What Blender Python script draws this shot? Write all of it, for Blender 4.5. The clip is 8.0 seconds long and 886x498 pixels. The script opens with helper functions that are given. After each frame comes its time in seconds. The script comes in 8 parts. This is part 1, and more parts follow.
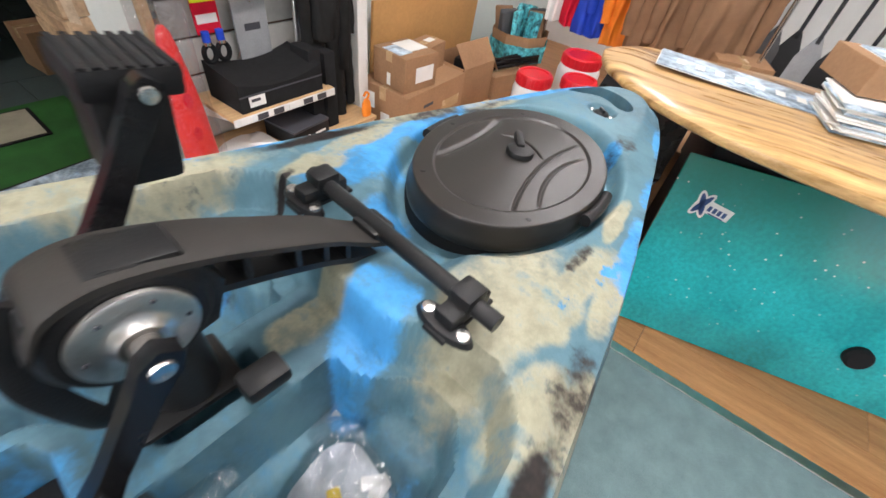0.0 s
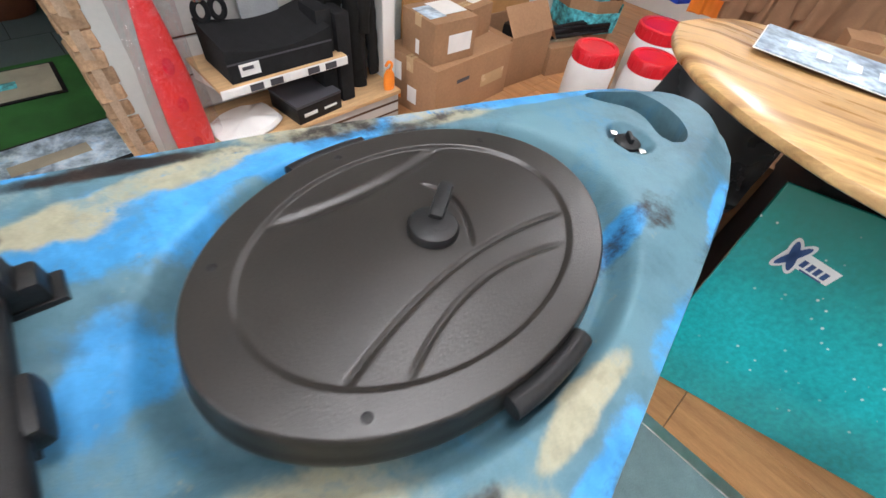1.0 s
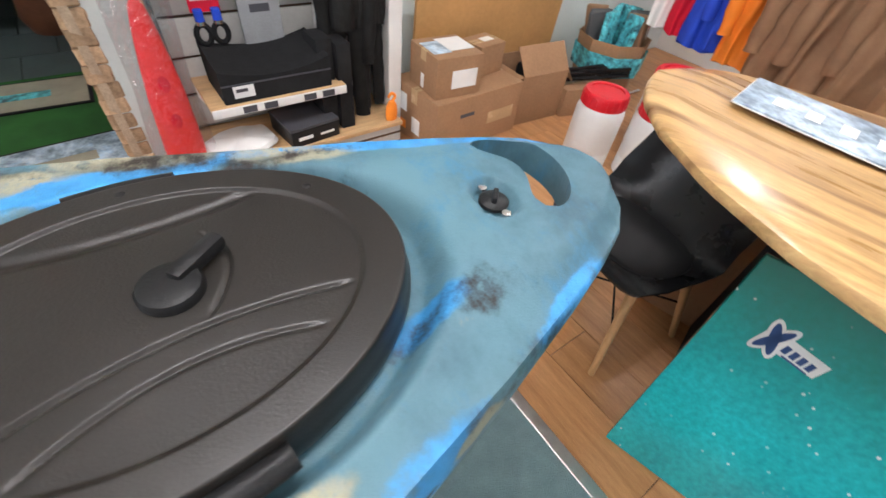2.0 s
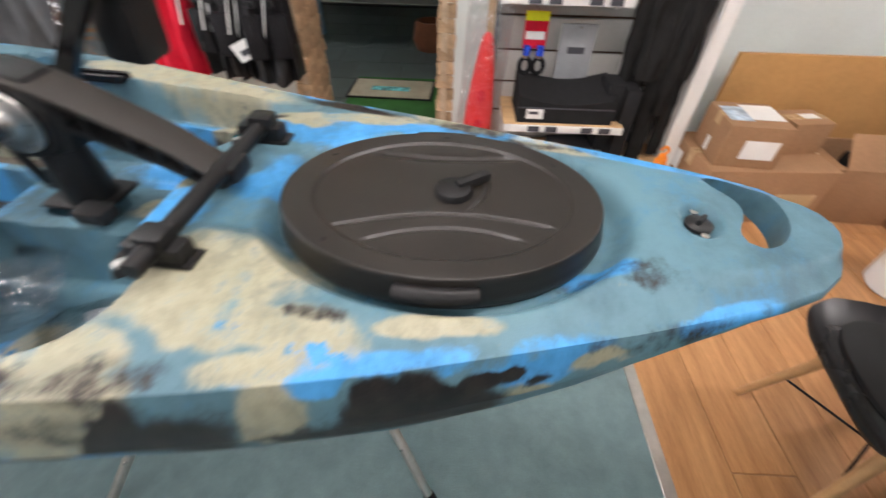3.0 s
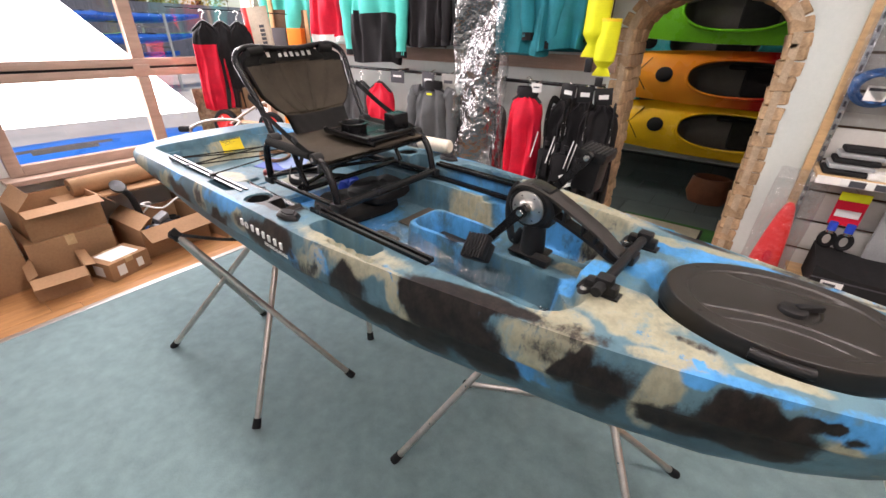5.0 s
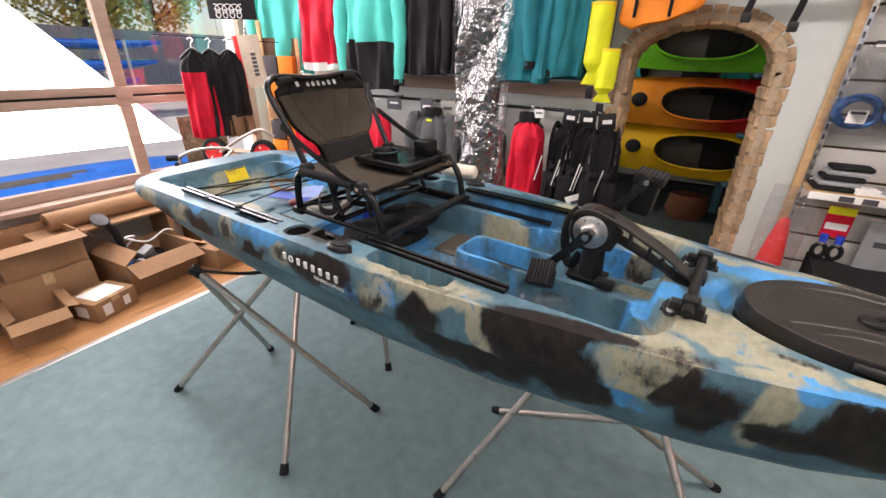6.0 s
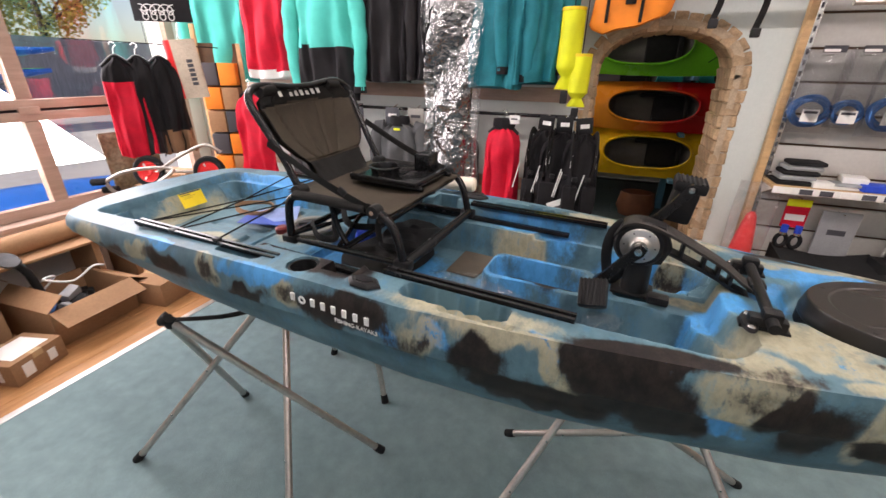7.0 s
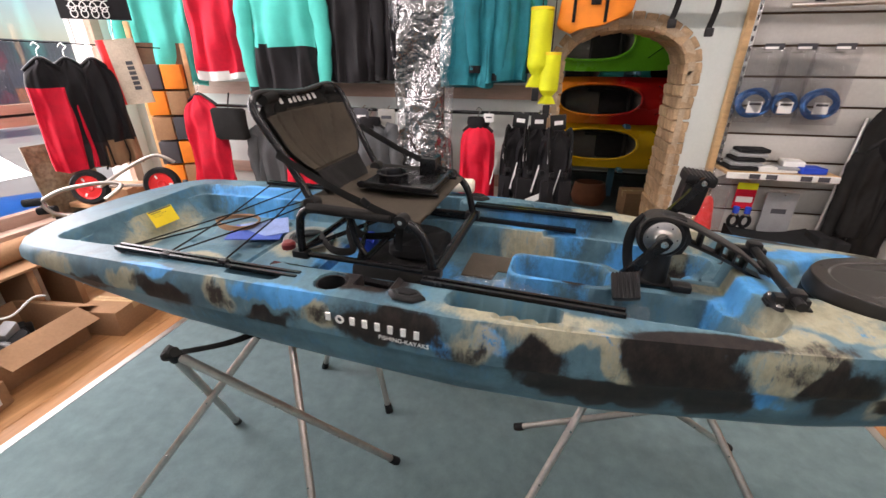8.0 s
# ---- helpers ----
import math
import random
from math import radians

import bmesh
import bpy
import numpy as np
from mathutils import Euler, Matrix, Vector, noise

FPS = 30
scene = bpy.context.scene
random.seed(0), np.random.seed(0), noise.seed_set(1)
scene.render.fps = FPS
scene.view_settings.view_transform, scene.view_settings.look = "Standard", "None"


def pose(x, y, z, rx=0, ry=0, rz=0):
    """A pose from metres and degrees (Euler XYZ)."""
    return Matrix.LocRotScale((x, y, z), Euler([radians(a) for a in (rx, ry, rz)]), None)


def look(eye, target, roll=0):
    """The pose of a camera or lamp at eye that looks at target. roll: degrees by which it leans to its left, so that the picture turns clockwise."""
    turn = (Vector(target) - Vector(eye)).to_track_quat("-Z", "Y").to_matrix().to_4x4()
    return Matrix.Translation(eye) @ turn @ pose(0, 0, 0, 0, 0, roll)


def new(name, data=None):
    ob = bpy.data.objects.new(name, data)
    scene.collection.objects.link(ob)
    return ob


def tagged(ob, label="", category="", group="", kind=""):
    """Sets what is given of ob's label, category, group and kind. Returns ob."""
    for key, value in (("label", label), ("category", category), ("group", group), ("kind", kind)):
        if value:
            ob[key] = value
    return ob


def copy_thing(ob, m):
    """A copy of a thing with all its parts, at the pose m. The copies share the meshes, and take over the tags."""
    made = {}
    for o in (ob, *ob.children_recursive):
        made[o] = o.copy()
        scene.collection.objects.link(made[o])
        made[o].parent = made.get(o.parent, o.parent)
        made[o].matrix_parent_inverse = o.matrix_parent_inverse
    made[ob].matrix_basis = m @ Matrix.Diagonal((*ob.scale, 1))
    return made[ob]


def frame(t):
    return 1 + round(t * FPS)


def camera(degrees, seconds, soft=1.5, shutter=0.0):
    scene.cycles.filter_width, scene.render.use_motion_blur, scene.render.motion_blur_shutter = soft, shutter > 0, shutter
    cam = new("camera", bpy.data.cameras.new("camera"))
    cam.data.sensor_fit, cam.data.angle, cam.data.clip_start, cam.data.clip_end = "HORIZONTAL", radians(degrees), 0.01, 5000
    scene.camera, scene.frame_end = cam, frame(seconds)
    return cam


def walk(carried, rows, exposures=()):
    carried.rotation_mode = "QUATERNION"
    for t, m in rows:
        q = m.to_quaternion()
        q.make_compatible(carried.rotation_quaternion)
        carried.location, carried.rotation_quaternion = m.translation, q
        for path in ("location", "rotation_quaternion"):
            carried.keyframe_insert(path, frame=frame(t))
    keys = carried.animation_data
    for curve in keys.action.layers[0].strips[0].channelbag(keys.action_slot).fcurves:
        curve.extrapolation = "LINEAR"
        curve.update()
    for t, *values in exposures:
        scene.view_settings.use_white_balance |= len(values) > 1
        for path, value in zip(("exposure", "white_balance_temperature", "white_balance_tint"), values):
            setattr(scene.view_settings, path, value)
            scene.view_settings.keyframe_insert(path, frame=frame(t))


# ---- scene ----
cam = camera(94.6, 8.0, soft=1.5, shutter=0.35)
PATH = [
    (0, (0.51, -0.233, 1.352), (1.743, 0.52, -0.032), 9.1),
    (0.5, (0.72, -0.192, 1.309), (1.822, 0.595, -0.163), 7.8),
    (1, (0.914, -0.175, 1.277), (1.888, 0.694, -0.239), 7.5),
    (1.2, (0.951, -0.179, 1.267), (1.927, 0.701, -0.241), 8.4),
    (2.3, (1.165, -0.283, 1.271), (1.951, 0.899, -0.138), 8.1),
    (2.5, (1.165, -0.294, 1.276), (1.729, 1.002, -0.139), 6.1),
    (3, (1.099, -0.428, 1.306), (1.063, 1.034, -0.058), 1.5),
    (3.5, (1.055, -0.635, 1.355), (0.584, 0.874, 0.13), 0.6),
    (4, (1.043, -0.806, 1.403), (0.303, 0.697, 0.309), 1.5),
    (4.5, (0.991, -0.877, 1.437), (0.046, 0.573, 0.435), 1.3),
    (4.7, (0.96, -0.888, 1.447), (-0.043, 0.545, 0.478), 1.0),
    (5.8, (0.753, -0.986, 1.464), (-0.202, 0.555, 0.619), 1.2),
    (6, (0.691, -1.024, 1.462), (-0.212, 0.553, 0.627), 1.4),
    (6.5, (0.556, -1.079, 1.463), (-0.228, 0.565, 0.636), 1.1),
    (7, (0.403, -1.009, 1.454), (-0.243, 0.704, 0.649), 1.0),
    (7.5, (0.299, -0.977, 1.456), (-0.221, 0.776, 0.646), 0.6),
    (8, (0.179, -1.054, 1.471), (-0.211, 0.729, 0.653), 0.3),
]
walk(cam, [(t, look(eye, target, roll)) for t, eye, target, roll in PATH],
     [(0.0, 0.52, 6000, 14), (0.5, 0.48, 5750, 12), (1.0, 0.50, 5800, 13), (2.5, 0.46, 6000, 14), (4.0, 0.46, 6500, 22), (5.8, 0.26, 6500, 22), (8.0, 0.13, 6550, 22)])

# world, sun, large lights, exposure
world = bpy.data.worlds.new("world")
scene.world = world
world.use_nodes = True
wn = world.node_tree
sky = wn.nodes.new("ShaderNodeTexSky")
sky.sky_type, sky.sun_disc = "NISHITA", False
SUN_WAY = Vector((0.34, 0.82, -0.50)).normalized()
sky.sun_elevation = math.asin(-SUN_WAY.z)
sky.sun_rotation = math.atan2(-SUN_WAY.x, -SUN_WAY.y)
wn.nodes["Background"].inputs[1].default_value = 0.14
wn.links.new(sky.outputs[0], wn.nodes["Background"].inputs[0])


def lamp(name, kind, m, energy, color=(1, 1, 1), **settings):
    data = bpy.data.lights.new(name, kind)
    data.energy, data.color = energy, color
    if kind == "AREA":
        data.shape, data.size, data.size_y = "RECTANGLE", settings["size"], settings["size_y"]
    if kind == "SUN":
        data.angle = settings["angle"]
    ob = new(name, data)
    ob.matrix_world = m
    return ob


lamp("sun", "SUN", look(-SUN_WAY * 20, (0, 0, 0)), 4.5, (1, 0.93, 0.82), angle=radians(0.6))
# added fill for an unseen front behind the camera; sky daylight in the side window
lamp("front_fill_daylight", "AREA", look((0.6, -3.35, 1.5), (0.6, 0, 0.6)), 5, (1.0, 0.965, 0.92), size=4.6, size_y=1.8)
lamp("side_window_daylight", "AREA", look((-2.86, 0.6, 1.62), (0, 0.2, 1.25)), 88, (1.0, 0.975, 0.94), size=1.9, size_y=1.6)


# ---- building helpers ----
def obj(name, bm, material, smooth=True):
    me = bpy.data.meshes.new(name)
    bm.normal_update()
    bm.to_mesh(me)
    bm.free()
    for m in (material if isinstance(material, (list, tuple)) else [material]):
        me.materials.append(m)
    if smooth:
        me.polygons.foreach_set("use_smooth", [True] * len(me.polygons))
        me.set_sharp_from_angle(angle=radians(38))
    return new(name, me)


def part(name, bm, material, parent, label="", smooth=True):
    ob = obj(name, bm, material, smooth)
    ob.parent = parent
    if label:
        tagged(ob, label)
    return ob


def thing(name, label, category, m=None, group="", kind=""):
    ob = new(name)
    ob.empty_display_size = 0.05
    if m is not None:
        ob.matrix_world = m
    return tagged(ob, label, category, group, kind)


def solid(name, bm, material, label, category, m=None, group="", kind="", smooth=True):
    ob = obj(name, bm, material, smooth)
    if m is not None:
        ob.matrix_world = m
    return tagged(ob, label, category, group, kind)


def add_box(bm, lo, hi, bevel=0.0, m=None, segs=2):
    r = bmesh.ops.create_cube(bm, size=1.0)
    vs = r["verts"]
    for v in vs:
        v.co = Vector([lo[i] + (v.co[i] + 0.5) * (hi[i] - lo[i]) for i in range(3)])
    if bevel > 0:
        es = {e for v in vs for e in v.link_edges}
        r = bmesh.ops.bevel(bm, geom=list(es), offset=bevel, segments=segs, profile=0.6, affect="EDGES")
        vs = list({v for f in r["faces"] for v in f.verts} | {v for v in vs if v.is_valid})
    if m is not None:
        bmesh.ops.transform(bm, matrix=m, verts=vs)
    return vs


def box(lo, hi, bevel=0.0, m=None, segs=2):
    bm = bmesh.new()
    add_box(bm, lo, hi, bevel, m, segs)
    return bm


def rings(bm, loops, closed=True, cap=True, wrap=False):
    """Skins a row of point loops."""
    vv = [[bm.verts.new(p) for p in loop] for loop in loops]
    n = len(vv[0])
    for a, b in list(zip(vv, vv[1:])) + ([(vv[-1], vv[0])] if wrap else []):
        for i in range(n if closed else n - 1):
            j = (i + 1) % n
            bm.faces.new((a[i], a[j], b[j], b[i]))
    if cap and closed and not wrap:
        bm.faces.new(vv[0][::-1])
        bm.faces.new(vv[-1])
    return vv


def curve_pts(pts, step=6):
    """A smooth line through points (Catmull-Rom)."""
    p = [Vector(q) for q in pts]
    if len(p) < 3:
        return p
    out = []
    for i in range(len(p) - 1):
        a, b, c, d = p[max(i - 1, 0)], p[i], p[i + 1], p[min(i + 2, len(p) - 1)]
        for k in range(step):
            t = k / step
            out.append(0.5 * (2 * b + (c - a) * t + (2 * a - 5 * b + 4 * c - d) * t * t + (3 * b - a - 3 * c + d) * t ** 3))
    return out + [p[-1]]


def add_tube(bm, pts, r, seg=10, closed=False, flat=1.0, up=(0, 0, 1)):
    pts = [Vector(p) for p in pts]
    loops, n = [], len(pts)
    ref = None
    for i, p in enumerate(pts):
        d = (pts[(i + 1) % n] - pts[i - 1]) if closed else (pts[min(i + 1, n - 1)] - pts[max(i - 1, 0)])
        d.normalize()
        if ref is None:
            ref = Vector(up) if abs(d.dot(Vector(up))) < 0.95 else Vector((1, 0.2, 0))
        side = d.cross(ref).normalized()
        over = side.cross(d).normalized()
        ref = over
        rr = float(r[i] if isinstance(r, (list, tuple)) else r)
        loops.append([p + rr * (math.cos(a) * side + flat * math.sin(a) * over) for a in (2 * math.pi * k / seg for k in range(seg))])
    rings(bm, loops, True, not closed, closed)


def tube(pts, r, seg=10, closed=False, flat=1.0, up=(0, 0, 1)):
    bm = bmesh.new()
    add_tube(bm, pts, r, seg, closed, flat, up)
    return bm


def add_lathe(bm, profile, seg=32, m=None, sx=1.0, sy=1.0):
    m = m or Matrix()
    hollow = profile[0][0] > 1e-6 and profile[-1][0] > 1e-6
    rings(bm, [[m @ Vector((sx * r * math.cos(2 * math.pi * k / seg), sy * r * math.sin(2 * math.pi * k / seg), z)) for k in range(seg)] for r, z in profile], True, not hollow, hollow)


def lathe(profile, seg=32, m=None, sx=1.0, sy=1.0):
    bm = bmesh.new()
    add_lathe(bm, profile, seg, m, sx, sy)
    return bm


def add_cyl(bm, a, b, r, seg=12, r2=None):
    add_tube(bm, [a, b], [r, r if r2 is None else r2], seg)


def cyl(a, b, r, seg=12, r2=None):
    bm = bmesh.new()
    add_cyl(bm, a, b, r, seg, r2)
    return bm


def prism(outline, z0, z1, m=None, bevel=0.0):
    """An outline in x, y pulled up from z0 to z1."""
    bm = bmesh.new()
    vs = [bm.verts.new((x, y, z0)) for x, y in outline]
    f = bm.faces.new(vs)
    top = bmesh.ops.extrude_face_region(bm, geom=[f])
    bmesh.ops.translate(bm, vec=(0, 0, z1 - z0), verts=[g for g in top["geom"] if isinstance(g, bmesh.types.BMVert)])
    bmesh.ops.recalc_face_normals(bm, faces=bm.faces)
    if bevel:
        es = [e for e in bm.edges if abs(e.verts[0].co.z - e.verts[1].co.z) < 1e-6]
        bmesh.ops.bevel(bm, geom=es, offset=bevel, segments=2, profile=0.6, affect="EDGES")
    if m is not None:
        bmesh.ops.transform(bm, matrix=m, verts=bm.verts)
    return bm


def sstep(a, b, x):
    t = np.clip((x - a) / (b - a), 0, 1)
    return t * t * (3 - 2 * t)


def rbox(x, y, cx, cy, hx, hy, r):
    """Signed distance to a rounded rectangle (negative inside)."""
    dx, dy = np.abs(x - cx) - hx + r, np.abs(y - cy) - hy + r
    return np.hypot(np.maximum(dx, 0), np.maximum(dy, 0)) + np.minimum(np.maximum(dx, dy), 0) - r


def dent(sdf, w):
    """1 inside, 0 outside, with a wall of width w inside the outline."""
    return sstep(0, w, -sdf)


# ---- materials ----
def surf(name, color, rough=0.5, metal=0.0, var=0.18, scale=12.0, fine=140.0, bump=0.12, tint=None, spots=0.0, spot_color=(0.05, 0.045, 0.04), coat=0.0, each=0.0, stretch=(1, 1, 1), sheen=0.0, rough_var=0.12, spec=0.35):
    """A worn surface: broad and fine colour variation, uneven gloss and fine relief."""
    m = bpy.data.materials.new(name)
    m.use_nodes = True
    nt = m.node_tree
    N, L = nt.nodes, nt.links
    b = N["Principled BSDF"]
    co = N.new("ShaderNodeTexCoord")
    mp = N.new("ShaderNodeMapping")
    mp.inputs["Scale"].default_value = stretch
    L.new(co.outputs["Object"], mp.inputs[0])

    def noise_node(s, detail, rough_n=0.6):
        n = N.new("ShaderNodeTexNoise")
        n.inputs["Scale"].default_value, n.inputs["Detail"].default_value, n.inputs["Roughness"].default_value = s, detail, rough_n
        L.new(mp.outputs[0], n.inputs["Vector"])
        return n
    big, small = noise_node(scale, 4), noise_node(fine, 3)
    dark = tuple(c * (1 - var) for c in color)
    light = tuple(min(1, c * (1 + var * 0.8)) for c in (tint or color))
    mix = N.new("ShaderNodeMix")
    mix.data_type = "RGBA"
    mix.inputs[6].default_value, mix.inputs[7].default_value = (*dark, 1), (*light, 1)
    ramp = N.new("ShaderNodeMapRange")
    ramp.inputs[1].default_value, ramp.inputs[2].default_value = 0.3, 0.7
    L.new(big.outputs[0], ramp.inputs[0])
    L.new(ramp.outputs[0], mix.inputs[0])
    fin = N.new("ShaderNodeMix")
    fin.data_type, fin.blend_type = "RGBA", "OVERLAY"
    fin.inputs[0].default_value = min(1.0, var * 1.6)
    L.new(mix.outputs[2], fin.inputs[6])
    L.new(small.outputs[0], fin.inputs[7])
    out = fin.outputs[2]
    if spots:
        sp = noise_node(scale * 2.7, 6, 0.7)
        sr = N.new("ShaderNodeMapRange")
        sr.inputs[1].default_value, sr.inputs[2].default_value, sr.inputs[4].default_value = 0.60, 0.74, spots
        L.new(sp.outputs[0], sr.inputs[0])
        sm = N.new("ShaderNodeMix")
        sm.data_type = "RGBA"
        sm.inputs[7].default_value = (*spot_color, 1)
        L.new(sr.outputs[0], sm.inputs[0])
        L.new(out, sm.inputs[6])
        out = sm.outputs[2]
    if each:
        info = N.new("ShaderNodeObjectInfo")
        hsv = N.new("ShaderNodeHueSaturation")
        mr = N.new("ShaderNodeMapRange")
        mr.inputs[3].default_value, mr.inputs[4].default_value = 1 - each, 1 + each
        L.new(info.outputs["Random"], mr.inputs[0])
        L.new(mr.outputs[0], hsv.inputs["Value"])
        L.new(out, hsv.inputs["Color"])
        out = hsv.outputs[0]
    L.new(out, b.inputs["Base Color"])
    rr = N.new("ShaderNodeMapRange")
    rr.inputs[3].default_value, rr.inputs[4].default_value = max(0.02, rough - rough_var), min(1, rough + rough_var)
    L.new(big.outputs[0], rr.inputs[0])
    L.new(rr.outputs[0], b.inputs["Roughness"])
    b.inputs["Metallic"].default_value = metal
    b.inputs["Specular IOR Level"].default_value = spec
    b.inputs["Coat Weight"].default_value = coat
    b.inputs["Coat Roughness"].default_value = 0.15
    b.inputs["Sheen Weight"].default_value = sheen
    if bump:
        bp = N.new("ShaderNodeBump")
        bp.inputs["Strength"].default_value, bp.inputs["Distance"].default_value = bump, 0.004
        L.new(small.outputs[0], bp.inputs["Height"])
        L.new(bp.outputs[0], b.inputs["Normal"])
    return m


def clear(name, color=(1, 1, 1), rough=0.06, ior=1.45, film=False, even=0.0, crinkle=26, relief=0.016):
    m = bpy.data.materials.new(name)
    m.use_nodes = True
    nt = m.node_tree
    N, L = nt.nodes, nt.links
    b = N["Principled BSDF"]
    b.inputs["Base Color"].default_value = (*color, 1)
    b.inputs["Roughness"].default_value = rough
    b.inputs["IOR"].default_value = ior
    if film:
        # thin plastic film: mostly clear, with glossy wrinkles
        tr, mx, fr = N.new("ShaderNodeBsdfTransparent"), N.new("ShaderNodeMixShader"), N.new("ShaderNodeFresnel")
        nz, bp = N.new("ShaderNodeTexNoise"), N.new("ShaderNodeBump")
        nz.inputs["Scale"].default_value, nz.inputs["Detail"].default_value = crinkle, 3
        co = N.new("ShaderNodeTexCoord")
        L.new(co.outputs["Object"], nz.inputs["Vector"])
        bp.inputs["Strength"].default_value, bp.inputs["Distance"].default_value = 0.9, relief
        L.new(nz.outputs[0], bp.inputs["Height"])
        gl = N.new("ShaderNodeBsdfGlossy")
        gl.inputs["Roughness"].default_value = 0.16
        L.new(bp.outputs[0], gl.inputs["Normal"])
        L.new(bp.outputs[0], fr.inputs["Normal"])
        fr.inputs["IOR"].default_value = 1.5
        add = N.new("ShaderNodeMath")
        add.inputs[1].default_value = 0.03
        L.new(fr.outputs[0], add.inputs[0])
        if even:
            mx.inputs[0].default_value = even
        else:
            L.new(add.outputs[0], mx.inputs[0])
        L.new(tr.outputs[0], mx.inputs[1])
        L.new(gl.outputs[0], mx.inputs[2])
        L.new(mx.outputs[0], N["Material Output"].inputs[0])
        tr.inputs[0].default_value = (0.94, 0.94, 0.95, 1)
    else:
        b.inputs["Transmission Weight"].default_value = 1.0
    return m


def plain(name, color, rough=0.5, metal=0.0):
    return surf(name, color, rough, metal, var=0.06, bump=0.04)


def glow(name, color, strength):
    m = bpy.data.materials.new(name)
    m.use_nodes = True
    b = m.node_tree.nodes["Principled BSDF"]
    b.inputs["Base Color"].default_value = (*color, 1)
    b.inputs["Emission Color"].default_value = (*color, 1)
    b.inputs["Emission Strength"].default_value = strength
    return m


M_carpet = surf("carpet", (0.180, 0.268, 0.282), 0.95, var=0.16, scale=14.0, fine=300, bump=0.9, spots=0.12, spot_color=(0.10, 0.15, 0.16), sheen=0.1)
M_wall = surf("wall_paint", (0.62, 0.68, 0.66), 0.8, var=0.07, scale=2.0, fine=60, bump=0.25)
M_white = surf("white_paint", (0.78, 0.77, 0.74), 0.6, var=0.06, scale=3.0, fine=80, bump=0.1)
M_laminate = surf("laminate_oak", (0.44, 0.205, 0.078), 0.36, var=0.20, spots=0.35, spot_color=(0.20, 0.085, 0.03), scale=4.0, fine=60, bump=0.06, stretch=(7, 0.6, 1), each=0.10, tint=(0.48, 0.255, 0.11))
M_gap = surf("joint_dark_brown", (0.10, 0.06, 0.035), 0.9)
M_alu = surf("brushed_aluminium", (0.62, 0.60, 0.57), 0.34, 1.0, var=0.12, scale=20, fine=260, bump=0.05)
M_steel = surf("steel", (0.70, 0.69, 0.67), 0.22, 1.0, var=0.08, scale=30, fine=300, bump=0.03)
M_black = surf("black_plastic", (0.013, 0.013, 0.0135), 0.42, var=0.20, scale=14, fine=320, bump=0.15, spec=0.26)
M_rubber = surf("black_rubber", (0.011, 0.011, 0.012), 0.62, var=0.2, scale=20, fine=260, bump=0.25, spec=0.2)
M_tube = surf("black_powder_coated_tube", (0.010, 0.010, 0.011), 0.24, var=0.1, scale=18, fine=300, bump=0.05)
M_fabric = surf("black_woven_fabric", (0.017, 0.0165, 0.016), 0.85, var=0.25, scale=16, fine=500, bump=0.5, spec=0.12)
M_mesh = surf("charcoal_mesh_fabric", (0.060, 0.050, 0.038), 0.8, var=0.2, scale=10, fine=700, bump=0.6, spec=0.12)
M_card = surf("cardboard", (0.33, 0.188, 0.098), 0.85, var=0.12, scale=4.0, fine=70, bump=0.12, each=0.08)
M_paper = surf("white_paper", (0.80, 0.79, 0.76), 0.6, var=0.05, scale=8, bump=0.03)
M_tape = surf("packing_tape", (0.52, 0.36, 0.20), 0.25, var=0.08)
# wood colour raised to include the bright haze round the window
M_frame = surf("window_frame_wood", (0.42, 0.30, 0.24), 0.55, var=0.14, scale=6, fine=90, stretch=(1, 1, 8))
M_wood = surf("light_wood", (0.58, 0.38, 0.19), 0.5, var=0.18, scale=5, fine=60, stretch=(1, 8, 8))
M_beech = surf("beech_wood", (0.56, 0.33, 0.15), 0.45, var=0.15, scale=8, fine=90, stretch=(8, 8, 1))
M_brick = surf("old_brick", (0.47, 0.33, 0.20), 0.9, var=0.25, scale=14, fine=90, bump=0.7, each=0.22, spots=0.4, spot_color=(0.58, 0.50, 0.40))
M_mortar = surf("mortar", (0.46, 0.36, 0.25), 0.95, var=0.2, scale=20, fine=120, bump=0.8)
M_red = surf("red_fabric", (0.60, 0.012, 0.035), 0.7, var=0.18, scale=10, fine=300, bump=0.3, spec=0.2)
M_grey = surf("grey_neoprene", (0.085, 0.088, 0.092), 0.8, var=0.15, scale=10, fine=300, bump=0.3, spec=0.2)
M_dark = surf("dark_jacket_fabric", (0.013, 0.012, 0.0135), 0.7, var=0.25, scale=10, fine=300, bump=0.3, spec=0.15)
M_turq = surf("turquoise_fabric", (0.06, 0.50, 0.43), 0.65, var=0.12, scale=8, fine=300, bump=0.3, spec=0.2)
M_teal = surf("petrol_fabric", (0.012, 0.17, 0.21), 0.65, var=0.2, scale=8, fine=300, bump=0.3, spec=0.2)
M_neon = surf("neon_yellow_fabric", (0.72, 0.75, 0.01), 0.6, var=0.12, scale=8, fine=300, bump=0.3)
M_orange = surf("orange_fabric", (0.85, 0.25, 0.02), 0.65, var=0.12, scale=8, fine=300, bump=0.3)
M_brown = surf("brown_fabric", (0.27, 0.155, 0.085), 0.8, var=0.15, scale=8, fine=300, bump=0.3)
M_blue = surf("blue_fabric", (0.02, 0.07, 0.55), 0.65, var=0.15, scale=8, fine=300, bump=0.3)
M_label = plain("white_label", (0.78, 0.78, 0.76), 0.5)
M_yel = plain("yellow_label", (0.85, 0.62, 0.02), 0.5)
M_bars = plain("print_dark", (0.06, 0.06, 0.07), 0.6)
M_film = clear("clear_film", film=True)
